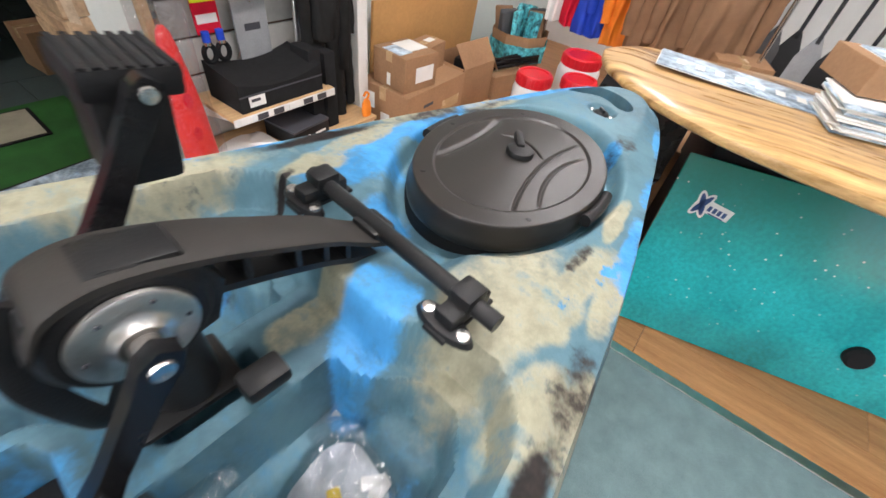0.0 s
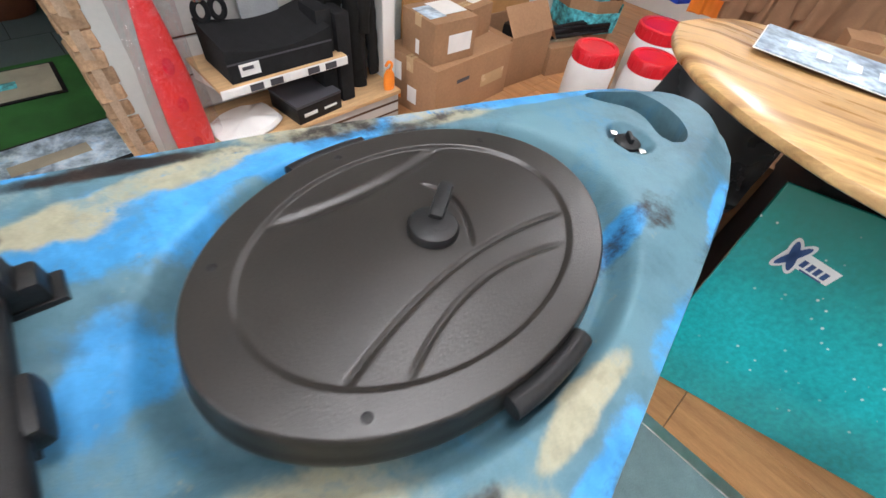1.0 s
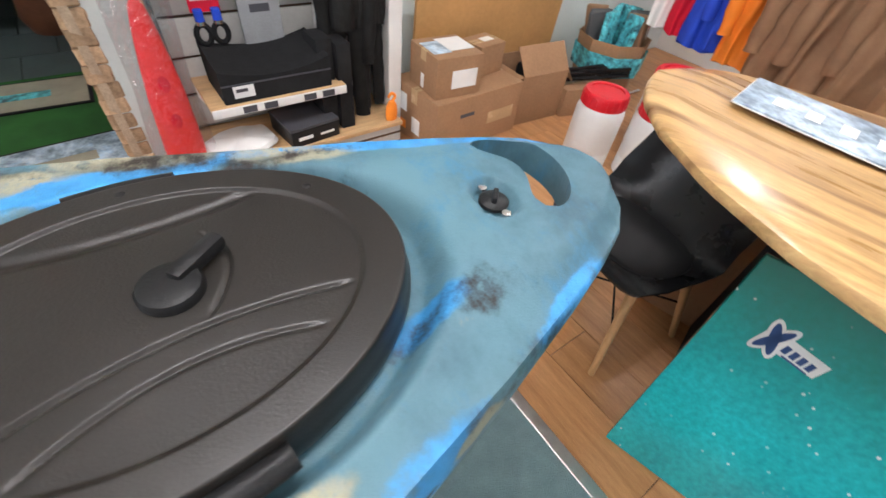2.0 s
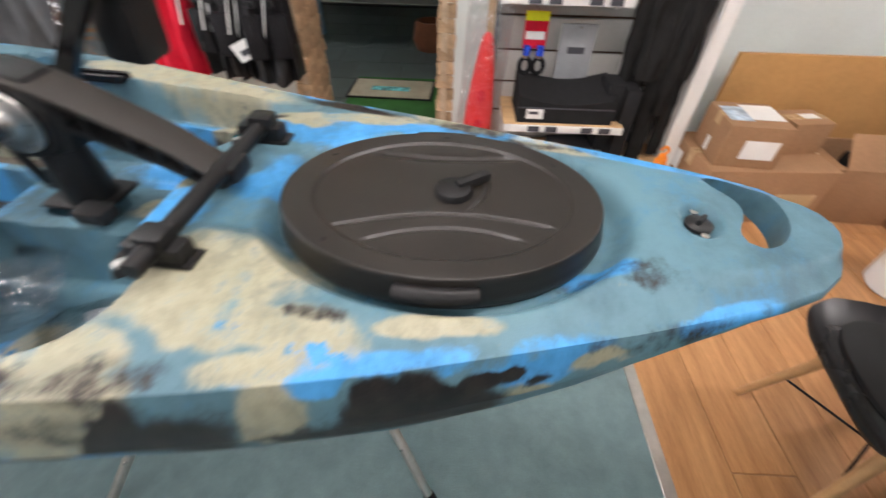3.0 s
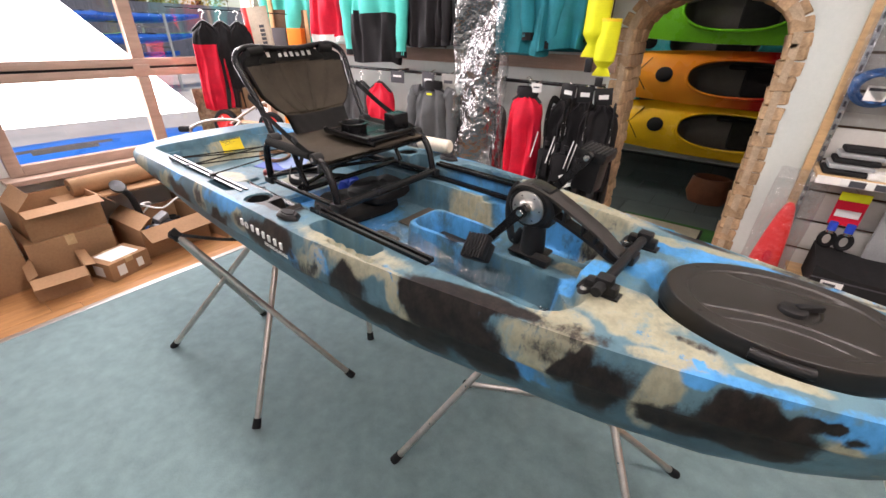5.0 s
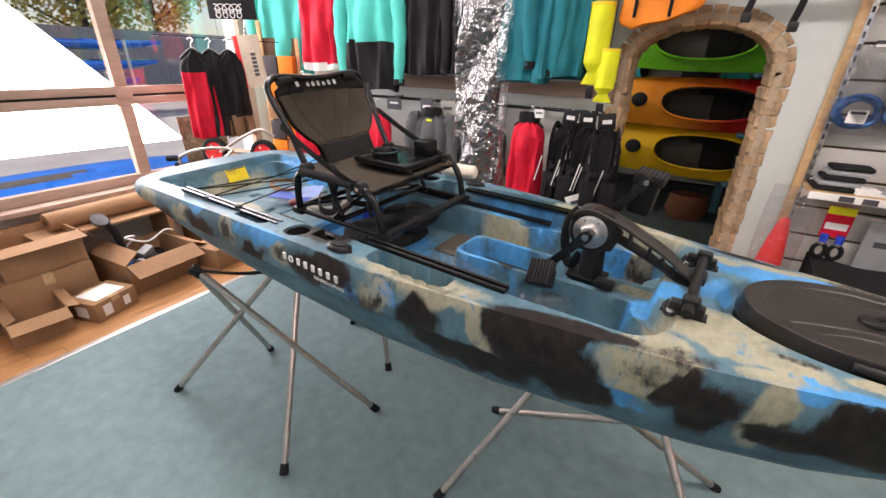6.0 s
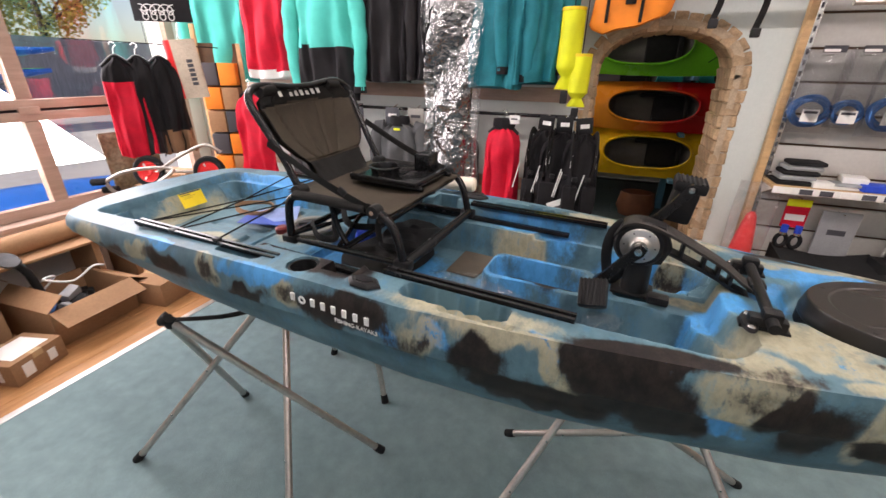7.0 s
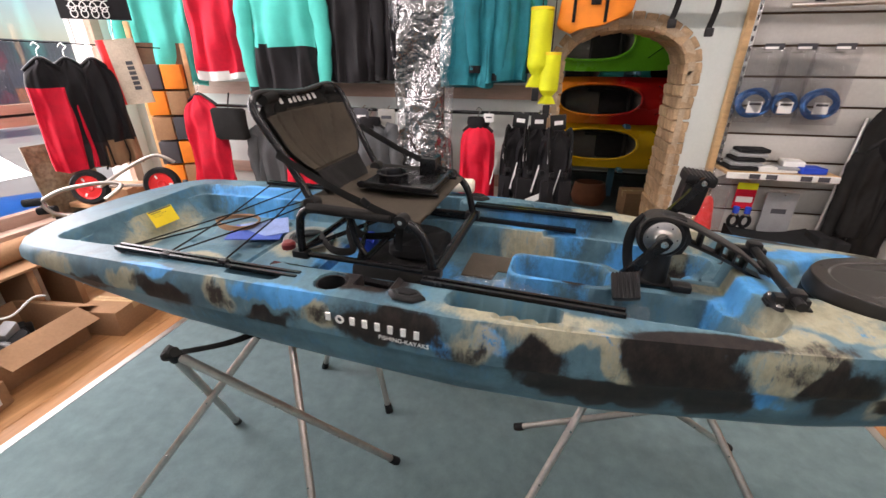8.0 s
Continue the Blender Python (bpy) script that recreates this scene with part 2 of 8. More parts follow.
M_glass = clear("window_glass", rough=0.0, ior=1.45)
M_foam = surf("grey_foam", (0.020, 0.020, 0.021), 0.95, var=0.15, scale=20, fine=260, bump=0.5, spec=0.1)
M_lamp = glow("added_light_diffuser", (1.0, 0.93, 0.85), 42.0)


# ---- the shop: floor, walls, ceiling ----
WEST, EAST, NORTH, SOUTH, CEIL = -2.95, 5.2, 1.78, -3.4, 2.7
CARPET_W, CARPET_E, CARPET_N = -1.872, 1.758, 0.92


def structure(name, bm, material, label, category, smooth=False):
    return solid(name, bm, material, label, category, kind="structure", smooth=smooth)


floor = structure("floor", box((WEST - 0.3, SOUTH - 0.3, -0.12), (EAST + 0.3, NORTH + 0.02, -0.008)), M_gap, "oak laminate plank floor with dark joints", "floor")
carpet = structure("carpet", box((CARPET_W, SOUTH, -0.007), (CARPET_E, CARPET_N, 0.004), 0.003), M_carpet, "worn teal needle-felt carpet in the shop", "carpet")
for nm, x in (("trim_west", CARPET_W), ("trim_east", CARPET_E)):
    structure(nm, prism([(x - 0.02, SOUTH), (x + 0.02, SOUTH), (x + 0.02, CARPET_N), (x - 0.02, CARPET_N)], 0.0, 0.008, bevel=0.003), M_alu, "aluminium carpet edge strip on the floor", "edge strip")
structure("trim_north", prism([(CARPET_W - 0.02, CARPET_N + 0.001), (CARPET_E + 0.02, CARPET_N + 0.001), (CARPET_E + 0.005, CARPET_N + 0.041), (CARPET_W, CARPET_N + 0.041)], 0.0, 0.008, bevel=0.003), M_alu, "aluminium carpet edge strip on the floor", "edge strip")

# north wall with the arched opening into the store room
AX0, AX1, ASPRING, ATOP = 0.26, 1.04, 1.45, 1.72
outline = [(WEST - 0.25, 0.0), (AX0, 0.0), (AX0, ASPRING)]
for k in range(1, 16):
    a = math.pi * (1 - k / 16)
    outline.append(((AX0 + AX1) / 2 + (AX1 - AX0) / 2 * math.cos(a), ASPRING + (ATOP - ASPRING) * math.sin(a) ** 0.8))
outline += [(AX1, ASPRING), (AX1, 0.0), (EAST + 0.25, 0.0), (EAST + 0.25, CEIL), (WEST - 0.25, CEIL)]
structure("wall_north", prism(outline, 0, 0.30, Matrix.Translation((0, NORTH + 0.30, 0)) @ pose(0, 0, 0, 90, 0, 0)), M_wall, "pale grey-green plastered wall with an arched opening", "wall")
structure("wall_south", prism([(WEST - 0.25, 0), (-1.8, 0), (-1.8, 2.3), (3.0, 2.3), (3.0, 0), (EAST + 0.25, 0), (EAST + 0.25, CEIL), (WEST - 0.25, CEIL)], 0, 0.25, Matrix.Translation((0, SOUTH, 0)) @ pose(0, 0, 0, 90, 0, 0)), M_wall, "unseen plastered wall with an assumed opening for daylight", "wall")
# unseen wall, added only to keep the sun out of the south opening
structure("wall_yard_south", box((-4.6, -9.0, 0), (12, -8.7, 8.5)), M_wall, "plain unseen wall added to keep the sun out of the shop", "wall")
structure("street", box((WEST - 0.25, -8.7, -0.32), (12, SOUTH - 0.3, -0.125)), M_gap, "dark asphalt street in front of the shop", "street")
structure("wall_east", box((EAST, SOUTH, 0), (EAST + 0.25, NORTH, CEIL)), M_white, "white plastered wall behind the paddles", "wall")
structure("ceiling", box((WEST - 0.25, SOUTH - 0.25, CEIL), (EAST + 0.25, NORTH + 0.3, CEIL + 0.15)), M_white, "white painted shop ceiling", "ceiling")

# west wall with the window
WY0, WY1, WZ0, WZ1 = -0.42, 1.62, 0.55, 2.35
bm = bmesh.new()
for lo, hi in (((WEST - 0.25, SOUTH, 0), (WEST, WY0, CEIL)), ((WEST - 0.25, WY1, 0), (WEST, NORTH, CEIL)), ((WEST - 0.25, WY0, 0), (WEST, WY1, WZ0)), ((WEST - 0.25, WY0, WZ1), (WEST, WY1, CEIL))):
    add_box(bm, lo, hi)
structure("wall_west", bm, M_white, "plastered wall around the side window", "wall")


def side_window():
    w = thing("window_1", "brown timber window looking onto the yard", "window", kind="structure")
    x0, x1 = WEST + 0.002, WEST + 0.062
    t = 0.035
    part("window_frame", box((x0, WY0, WZ0), (x1, WY0 + 2 * t, WZ1), 0.006), M_frame, w)
    part("window_frame", box((x0, WY1 - 2 * t, WZ0), (x1, WY1, WZ1), 0.006), M_frame, w)
    part("window_frame", box((x0, WY0 + 2 * t, WZ0), (x1, WY1 - 2 * t, WZ0 + 2 * t), 0.006), M_frame, w)
    part("window_frame", box((x0, WY0 + 2 * t, WZ1 - 2 * t), (x1, WY1 - 2 * t, WZ1), 0.006), M_frame, w)
    ym = 0.53
    part("mullion", box((x0, ym - 0.042, WZ0 + 2 * t), (x1, ym + 0.042, 1.118), 0.006), M_frame, w)
    part("mullion", box((x0, ym - 0.042, 1.248), (x1, ym + 0.042, WZ1 - 2 * t), 0.006), M_frame, w)
    part("transom", box((x0, WY0 + 2 * t, 1.12), (x1 + 0.002, WY1 - 2 * t, 1.175), 0.005), M_frame, w)
    part("transom", box((x0, WY0 + 2 * t, 1.192), (x1 + 0.002, WY1 - 2 * t, 1.246), 0.005), M_frame, w)
    part("transom_gasket", box((x0 + 0.01, WY0 + 2 * t, 1.176), (x1 - 0.01, WY1 - 2 * t, 1.191)), M_rubber, w)
    part("transom_cap", box((x1 - 0.01, ym - 0.055, 1.160), (x1 + 0.008, ym + 0.055, 1.205), 0.006), M_frame, w)
    part("window_sill", box((WEST - 0.02, WY0 - 0.05, WZ0 - 0.035), (WEST + 0.16, WY1 + 0.05, WZ0 - 0.001), 0.006), M_frame, w)
    for y0, y1 in ((WY0 + 2 * t, ym - 0.042), (ym + 0.042, WY1 - 2 * t)):
        for z0, z1 in ((WZ0 + 2 * t, 1.12), (1.246, WZ1 - 2 * t)):
            p = part("pane", box((x0 + 0.02, y0, z0), (x0 + 0.026, y1, z1)), M_glass, w, smooth=False)
            p.visible_shadow = False
    return w


side_window()


# store room behind the arch
M_slate = surf("slate_tile", (0.055, 0.075, 0.075), 0.55, var=0.25, scale=5, fine=90, bump=0.3, each=0.18)
M_grout = surf("tile_joint", (0.03, 0.035, 0.035), 0.9)
BACK = 5.6
store_floor = structure("floor_store", box((-3.0, NORTH + 0.02, -0.12), (5.0, BACK, -0.008)), M_grout, "dark slate tiled floor of the store room", "floor")
structure("wall_store_back", box((-3.0, BACK, 0), (5.0, BACK + 0.2, CEIL)), M_white, "white wall at the back of the store room", "wall")
structure("wall_store_west", box((-3.2, NORTH + 0.3, 0), (-3.0, BACK, CEIL)), M_white, "white side wall of the store room", "wall")
structure("wall_store_east", box((5.0, NORTH + 0.3, 0), (5.2, BACK, CEIL)), M_white, "white side wall of the store room", "wall")
structure("ceiling_store", box((-3.2, NORTH + 0.3, CEIL), (5.2, BACK + 0.2, CEIL + 0.15)), M_white, "white store room ceiling", "ceiling")


# assumed lights, out of view, added to brighten the shop and the store room
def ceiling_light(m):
    c = thing("ceiling_light", "long unseen ceiling light added to brighten the room", "ceiling light", m, "ceiling lights")
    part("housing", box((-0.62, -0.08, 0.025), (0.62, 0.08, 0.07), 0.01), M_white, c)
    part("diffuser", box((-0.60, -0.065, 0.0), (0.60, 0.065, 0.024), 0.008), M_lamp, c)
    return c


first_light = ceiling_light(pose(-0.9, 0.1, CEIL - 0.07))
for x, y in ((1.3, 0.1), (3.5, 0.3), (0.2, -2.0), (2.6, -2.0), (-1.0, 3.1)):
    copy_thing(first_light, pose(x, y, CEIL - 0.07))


# ---- the fishing kayak on its two stands ----
KAYAK = Matrix.Translation((1.4031, -0.0263, 0.9953)) @ pose(0, 0, 0, 2.14, 1.08, -5.06) @ Matrix.Scale(0.984, 4) @ Matrix.Translation((-1.4, 0, -1.0))
LID = (1.076, 0.004, 0.214, 0.155)


def half_width(x):
    return np.interp(x, [-1.612, -1.605, -1.585, -1.55, -1.51, -1.46, -1.38, -1.0, -0.5, 0.05, 0.40, 0.72, 0.9, 1.05, 1.14, 1.3, 1.40, 1.46, 1.505, 1.533, 1.546, 1.552],
                     [0.04, 0.11, 0.20, 0.285, 0.345, 0.382, 0.397, 0.408, 0.418, 0.419, 0.380, 0.318, 0.282, 0.246, 0.219, 0.171, 0.137, 0.113, 0.091, 0.066, 0.042, 0.012])


def deck_z(x):
    return np.interp(x, [-1.612, -1.2, -0.6, -0.2, 0.8, 1.2, 1.552], [0.890, 0.912, 0.945, 0.962, 0.974, 0.991, 1.012])


def keel_z(x):
    return np.interp(x, [-1.612, -1.45, -1.2, -0.9, -0.3, 0.4, 0.85, 1.05, 1.18, 1.26, 1.32, 1.37, 1.42, 1.552],
                     [0.815, 0.755, 0.695, 0.650, 0.630, 0.636, 0.668, 0.704, 0.748, 0.795, 0.852, 0.908, 0.955, 0.970])


def deck_depth(x, y):
    """How far the moulded deck lies below its edge line."""
    a = np.abs(y)
    d = 0 * x
    # tank well at the stern: ledge, ribbed sloping back wall, floor with raised panels
    d = np.maximum(d, 0.040 * dent(rbox(x, a, -0.95, 0.0, 0.47, 0.322, 0.06), 0.016))
    tank = rbox(x, a, -0.95, 0.0, 0.455, 0.290, 0.06)
    slope = np.interp(x, [-1.41, -1.335], [0.0, 1.0])
    d = np.maximum(d, (0.040 + 0.085 * sstep(0, 1, slope)) * dent(tank, 0.014))
    d = d - 0.012 * dent(rbox(x, a, -1.375, 0.15, 0.030, 0.065, 0.015), 0.010)
    d = d - 0.010 * dent(rbox(x, y, -1.375, 0.0, 0.030, 0.065, 0.015), 0.010)
    d = d - 0.012 * dent(rbox(x, a, -1.00, 0.155, 0.15, 0.085, 0.03), 0.012)
    d = d + 0.012 * dent(rbox(x, a, -1.00, 0.0, 0.17, 0.030, 0.02), 0.010)
    d = d + 0.010 * dent(np.abs(rbox(x, a, -0.66, 0.0, 0.13, 0.17, 0.06)) - 0.012, 0.008)
    # seat bay with its two ledges, foot wells wider than the bay
    front = 0.245 + 0.055 * sstep(0.08, 0.17, a) - 0.35 * np.maximum(a - 0.20, 0)
    d = np.maximum(d, 0.052 * dent(rbox(x, a, -0.10, 0.0, 0.40, 0.302, 0.04), 0.010))
    d = np.maximum(d, 0.070 * dent(rbox(x, a, 0.46, 0.0, front, 0.298 - 0.07 * np.maximum(x - 0.45, 0), 0.06), 0.018))
    bay = rbox(x, a, -0.02, 0.0, 0.52, 0.238, 0.05)
    d = np.maximum(d, 0.165 * dent(bay, 0.022))
    well = rbox(x, a, 0.46, 0.0, front - 0.035, 0.276 - 0.09 * np.maximum(x - 0.45, 0), 0.065)
    d = np.maximum(d, 0.165 * dent(well, 0.030))
    # heel cups and the lobes in front of them
    d = d + 0.026 * dent(rbox(x, a, 0.50, 0.165, 0.15, 0.075, 0.06), 0.025)
    d = d - 0.030 * dent(rbox(x, a, 0.675, 0.175, 0.045, 0.070, 0.04), 0.030) * dent(well, 0.030)
    # middle ridge that carries the drive, console in front of the seat
    ridge = dent(rbox(x, a, 0.57, 0.0, 0.17, 0.070, 0.02), 0.016)
    d = d * (1 - ridge) + ridge * np.minimum(d, 0.066)
    rim = dent(rbox(x, y, 0.265, 0.0, 0.165, 0.092, 0.045), 0.014)
    d = d * (1 - rim) + rim * np.minimum(d, 0.064)
    d = d + 0.090 * dent(rbox(x, y, 0.262, 0.0, 0.140, 0.064, 0.035), 0.012)
    d = d + 0.05 * dent(rbox(x, y, 0.53, 0.0, 0.06, 0.03, 0.02), 0.012)
    # side pockets, cup holders, hand slots, small trays
    d = d + 0.095 * dent(rbox(x, a, 0.145, 0.340, 0.135, 0.030, 0.02), 0.007)
    d = d + 0.012 * dent(rbox(x, a, 0.215, 0.380, 0.09, 0.010, 0.008), 0.006)
    d = d + 0.12 * dent(np.hypot(x + 0.298, a - 0.352) - 0.043, 0.008)
    d = d + 0.085 * dent(rbox(x, a, -0.53, 0.368, 0.085, 0.021, 0.018), 0.007)
    d = d + 0.09 * dent(rbox(x, a, -0.185, 0.318, 0.050, 0.036, 0.012), 0.008)
    d = d - 0.010 * dent(rbox(x, a, -0.128, 0.335, 0.010, 0.045, 0.008), 0.008)
    # moat round the bow hatch and the collar under the lid
    e = np.hypot((x - LID[0]) / LID[2], (y - LID[1]) / LID[3])
    d = d + 0.034 * (1 - sstep(1.04, 1.20, e)) * (1 - 0.55 * sstep(0.0, 0.12, x - LID[0]) * sstep(1.1, 1.2, e))
    d = d + 0.018 * sstep(0.02, 0.14, 0.14 - np.abs(x - 0.83)) * (1 - sstep(0.06, 0.09, a)) * (x < 0.9)
    # drain plug pan
    d = d + 0.013 * dent(np.hypot((x - 1.400) / 1.0, y / 1.35) - 0.026, 0.008)
    # deck falls away to the sides towards the bow
    hw = half_width(x)
    d = d + 0.012 * sstep(0.6, 1.0, a / np.maximum(hw, 0.01)) * sstep(0.3, 0.9, x)
    return d


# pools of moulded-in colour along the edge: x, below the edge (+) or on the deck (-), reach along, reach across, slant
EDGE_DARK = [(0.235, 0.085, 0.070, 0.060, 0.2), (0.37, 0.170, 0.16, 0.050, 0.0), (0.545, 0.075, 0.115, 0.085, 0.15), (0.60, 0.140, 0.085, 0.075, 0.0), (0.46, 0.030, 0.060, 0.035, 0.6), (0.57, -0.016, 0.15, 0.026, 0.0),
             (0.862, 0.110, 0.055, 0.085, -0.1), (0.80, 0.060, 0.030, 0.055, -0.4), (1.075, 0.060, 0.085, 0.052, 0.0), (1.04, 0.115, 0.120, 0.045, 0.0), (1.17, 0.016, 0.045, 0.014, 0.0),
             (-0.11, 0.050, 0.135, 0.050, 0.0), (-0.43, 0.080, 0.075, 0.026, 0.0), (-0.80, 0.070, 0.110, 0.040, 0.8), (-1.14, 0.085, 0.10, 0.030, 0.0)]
EDGE_TAN = [(0.93, -0.02, 0.05, 0.02, 0.0), (0.30, 0.014, 0.120, 0.030, 0.0), (0.40, 0.080, 0.026, 0.095, 0.7), (0.735, 0.055, 0.062, 0.058, 0.3), (0.77, 0.000, 0.065, 0.030, 0.0), (0.945, 0.070, 0.028, 0.100, 0.0),
            (1.185, 0.050, 0.030, 0.018, 0.0), (1.268, 0.026, 0.034, 0.015, 0.0), (-0.29, 0.060, 0.050, 0.034, 0.5), (-0.60, 0.040, 0.06, 0.045, 0.8), (-0.96, 0.050, 0.070, 0.035, 0.5), (0.20, -0.035, 0.20, 0.040, 0.0), (0.10, 0.055, 0.06, 0.045, 0.0), (-1.27, 0.04, 0.08, 0.04, 0.0)]
EDGE_BLUE = [(0.46, 0.000, 0.040, 0.010, 0.0), (0.57, 0.006, 0.050, 0.009, 0.0), (0.37, 0.020, 0.025, 0.050, 0.7), (0.13, 0.050, 0.050, 0.035, 0.0), (0.715, 0.135, 0.045, 0.040, 0.0), (1.02, -0.008, 0.12, 0.018, -0.5), (1.215, 0.012, 0.075, 0.030, 0.0), (-0.42, 0.015, 0.16, 0.030, 0.0),
             (-0.86, 0.000, 0.12, 0.020, 0.0), (0.03, 0.070, 0.04, 0.03, 0.0), (1.40, 0.005, 0.06, 0.02, 0.0)]
# pools on the deck: x, y, reach along, reach across, slant
DECK_DARK = [(-0.20, -0.33, 0.10, 0.05, 0.0), (0.30, -0.05, 0.05, 0.03, 0.0), (0.742, 0.197, 0.016, 0.010, 0.0)]
DECK_TAN = [(0.83, -0.165, 0.12, 0.075, 0.4), (0.90, -0.215, 0.13, 0.040, -0.4), (0.75, -0.27, 0.06, 0.030, 0.0), (1.10, -0.190, 0.070, 0.016, -0.4), (0.80, 0.205, 0.07, 0.03, 0.5), (0.93, 0.225, 0.09, 0.020, -0.5), (0.66, 0.0, 0.07, 0.03, 0.0), (0.20, 0.22, 0.14, 0.025, 0.0), (0.50, -0.19, 0.05, 0.04, 0.3), (0.62, 0.25, 0.05, 0.03, 0.4),
            (-1.33, 0.0, 0.05, 0.22, 0.0), (-0.66, 0.05, 0.14, 0.10, 0.0), (-0.98, -0.16, 0.12, 0.05, 0.0), (-0.95, 0.16, 0.12, 0.05, 0.0), (0.02, -0.20, 0.10, 0.03, 0.0)]
DECK_BLUE = [(0.86, 0.17, 0.12, 0.07, 0.4), (1.05, 0.20, 0.16, 0.025, -0.5), (0.80, 0.03, 0.05, 0.06, 0.3), (0.70, -0.07, 0.07, 0.05, 0.3), (0.55, 0.22, 0.16, 0.06, 0.0), (0.50, -0.21, 0.16, 0.05, 0.0), (0.24, 0.0, 0.18, 0.10, 0.0), (0.15, 0.29, 0.22, 0.04, 0.0), (0.985, -0.235, 0.075, 0.022, -0.5), (0.90, -0.225, 0.03, 0.014, 0.5), (1.27, -0.09, 0.05, 0.025, 0.0), (-0.30, 0.0, 0.3, 0.2, 0.0), (-1.05, 0.30, 0.3, 0.03, 0.0)]


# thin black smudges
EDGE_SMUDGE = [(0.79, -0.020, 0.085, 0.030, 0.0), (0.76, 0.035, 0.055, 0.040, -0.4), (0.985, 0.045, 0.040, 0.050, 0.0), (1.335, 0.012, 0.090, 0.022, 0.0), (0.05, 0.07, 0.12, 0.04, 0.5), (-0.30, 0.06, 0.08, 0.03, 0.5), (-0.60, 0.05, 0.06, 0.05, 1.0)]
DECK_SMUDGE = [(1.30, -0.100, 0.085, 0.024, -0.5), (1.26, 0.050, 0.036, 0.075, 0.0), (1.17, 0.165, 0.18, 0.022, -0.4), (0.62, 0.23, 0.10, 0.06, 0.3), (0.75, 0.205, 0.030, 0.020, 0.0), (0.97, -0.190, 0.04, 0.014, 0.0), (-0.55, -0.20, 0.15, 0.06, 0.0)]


def value_noise(u, v, seed):
    """Smooth random values between -1 and 1."""
    grid = np.random.RandomState(seed).uniform(-1, 1, (64, 64))
    iu, iv = np.floor(u).astype(int), np.floor(v).astype(int)
    fu, fv = sstep(0, 1, u - iu), sstep(0, 1, v - iv)
    at = lambda a, b: grid[a % 64, b % 64]
    return (at(iu, iv) * (1 - fu) + at(iu + 1, iv) * fu) * (1 - fv) + (at(iu, iv + 1) * (1 - fu) + at(iu + 1, iv + 1) * fu) * fv


def camo_fields(x, s, hw):
    """Where the moulded-in colours pool: x along the hull, s across it from the middle line over the edge and down the side."""
    f = {}
    e0 = np.abs(s) - hw
    # the colours run like smoke: tongues on the sides, swirls on the deck
    side = sstep(-0.02, 0.02, e0)
    x = x + 0.020 * value_noise(x / 0.11, s / 0.10, 1) + 0.007 * value_noise(x / 0.035, s / 0.05, 2)
    e = e0 + side * (0.022 * value_noise(x / 0.045, e0 / 0.30, 3) + 0.010 * value_noise(x / 0.016, e0 / 0.16, 4))
    s = s + (1 - side) * (0.014 * value_noise(x / 0.07, s / 0.06, 5) + 0.006 * value_noise(x / 0.028, s / 0.03, 6))
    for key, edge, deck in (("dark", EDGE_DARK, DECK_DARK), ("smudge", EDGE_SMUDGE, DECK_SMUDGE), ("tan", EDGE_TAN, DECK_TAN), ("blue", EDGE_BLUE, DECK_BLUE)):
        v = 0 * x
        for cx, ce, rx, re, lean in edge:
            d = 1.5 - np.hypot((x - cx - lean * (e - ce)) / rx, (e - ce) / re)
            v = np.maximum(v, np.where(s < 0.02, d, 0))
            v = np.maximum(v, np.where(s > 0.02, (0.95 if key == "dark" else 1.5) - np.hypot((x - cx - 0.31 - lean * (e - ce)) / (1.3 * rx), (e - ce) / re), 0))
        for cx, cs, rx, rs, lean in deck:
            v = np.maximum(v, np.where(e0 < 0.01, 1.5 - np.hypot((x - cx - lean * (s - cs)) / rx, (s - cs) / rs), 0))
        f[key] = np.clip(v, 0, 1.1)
    return f


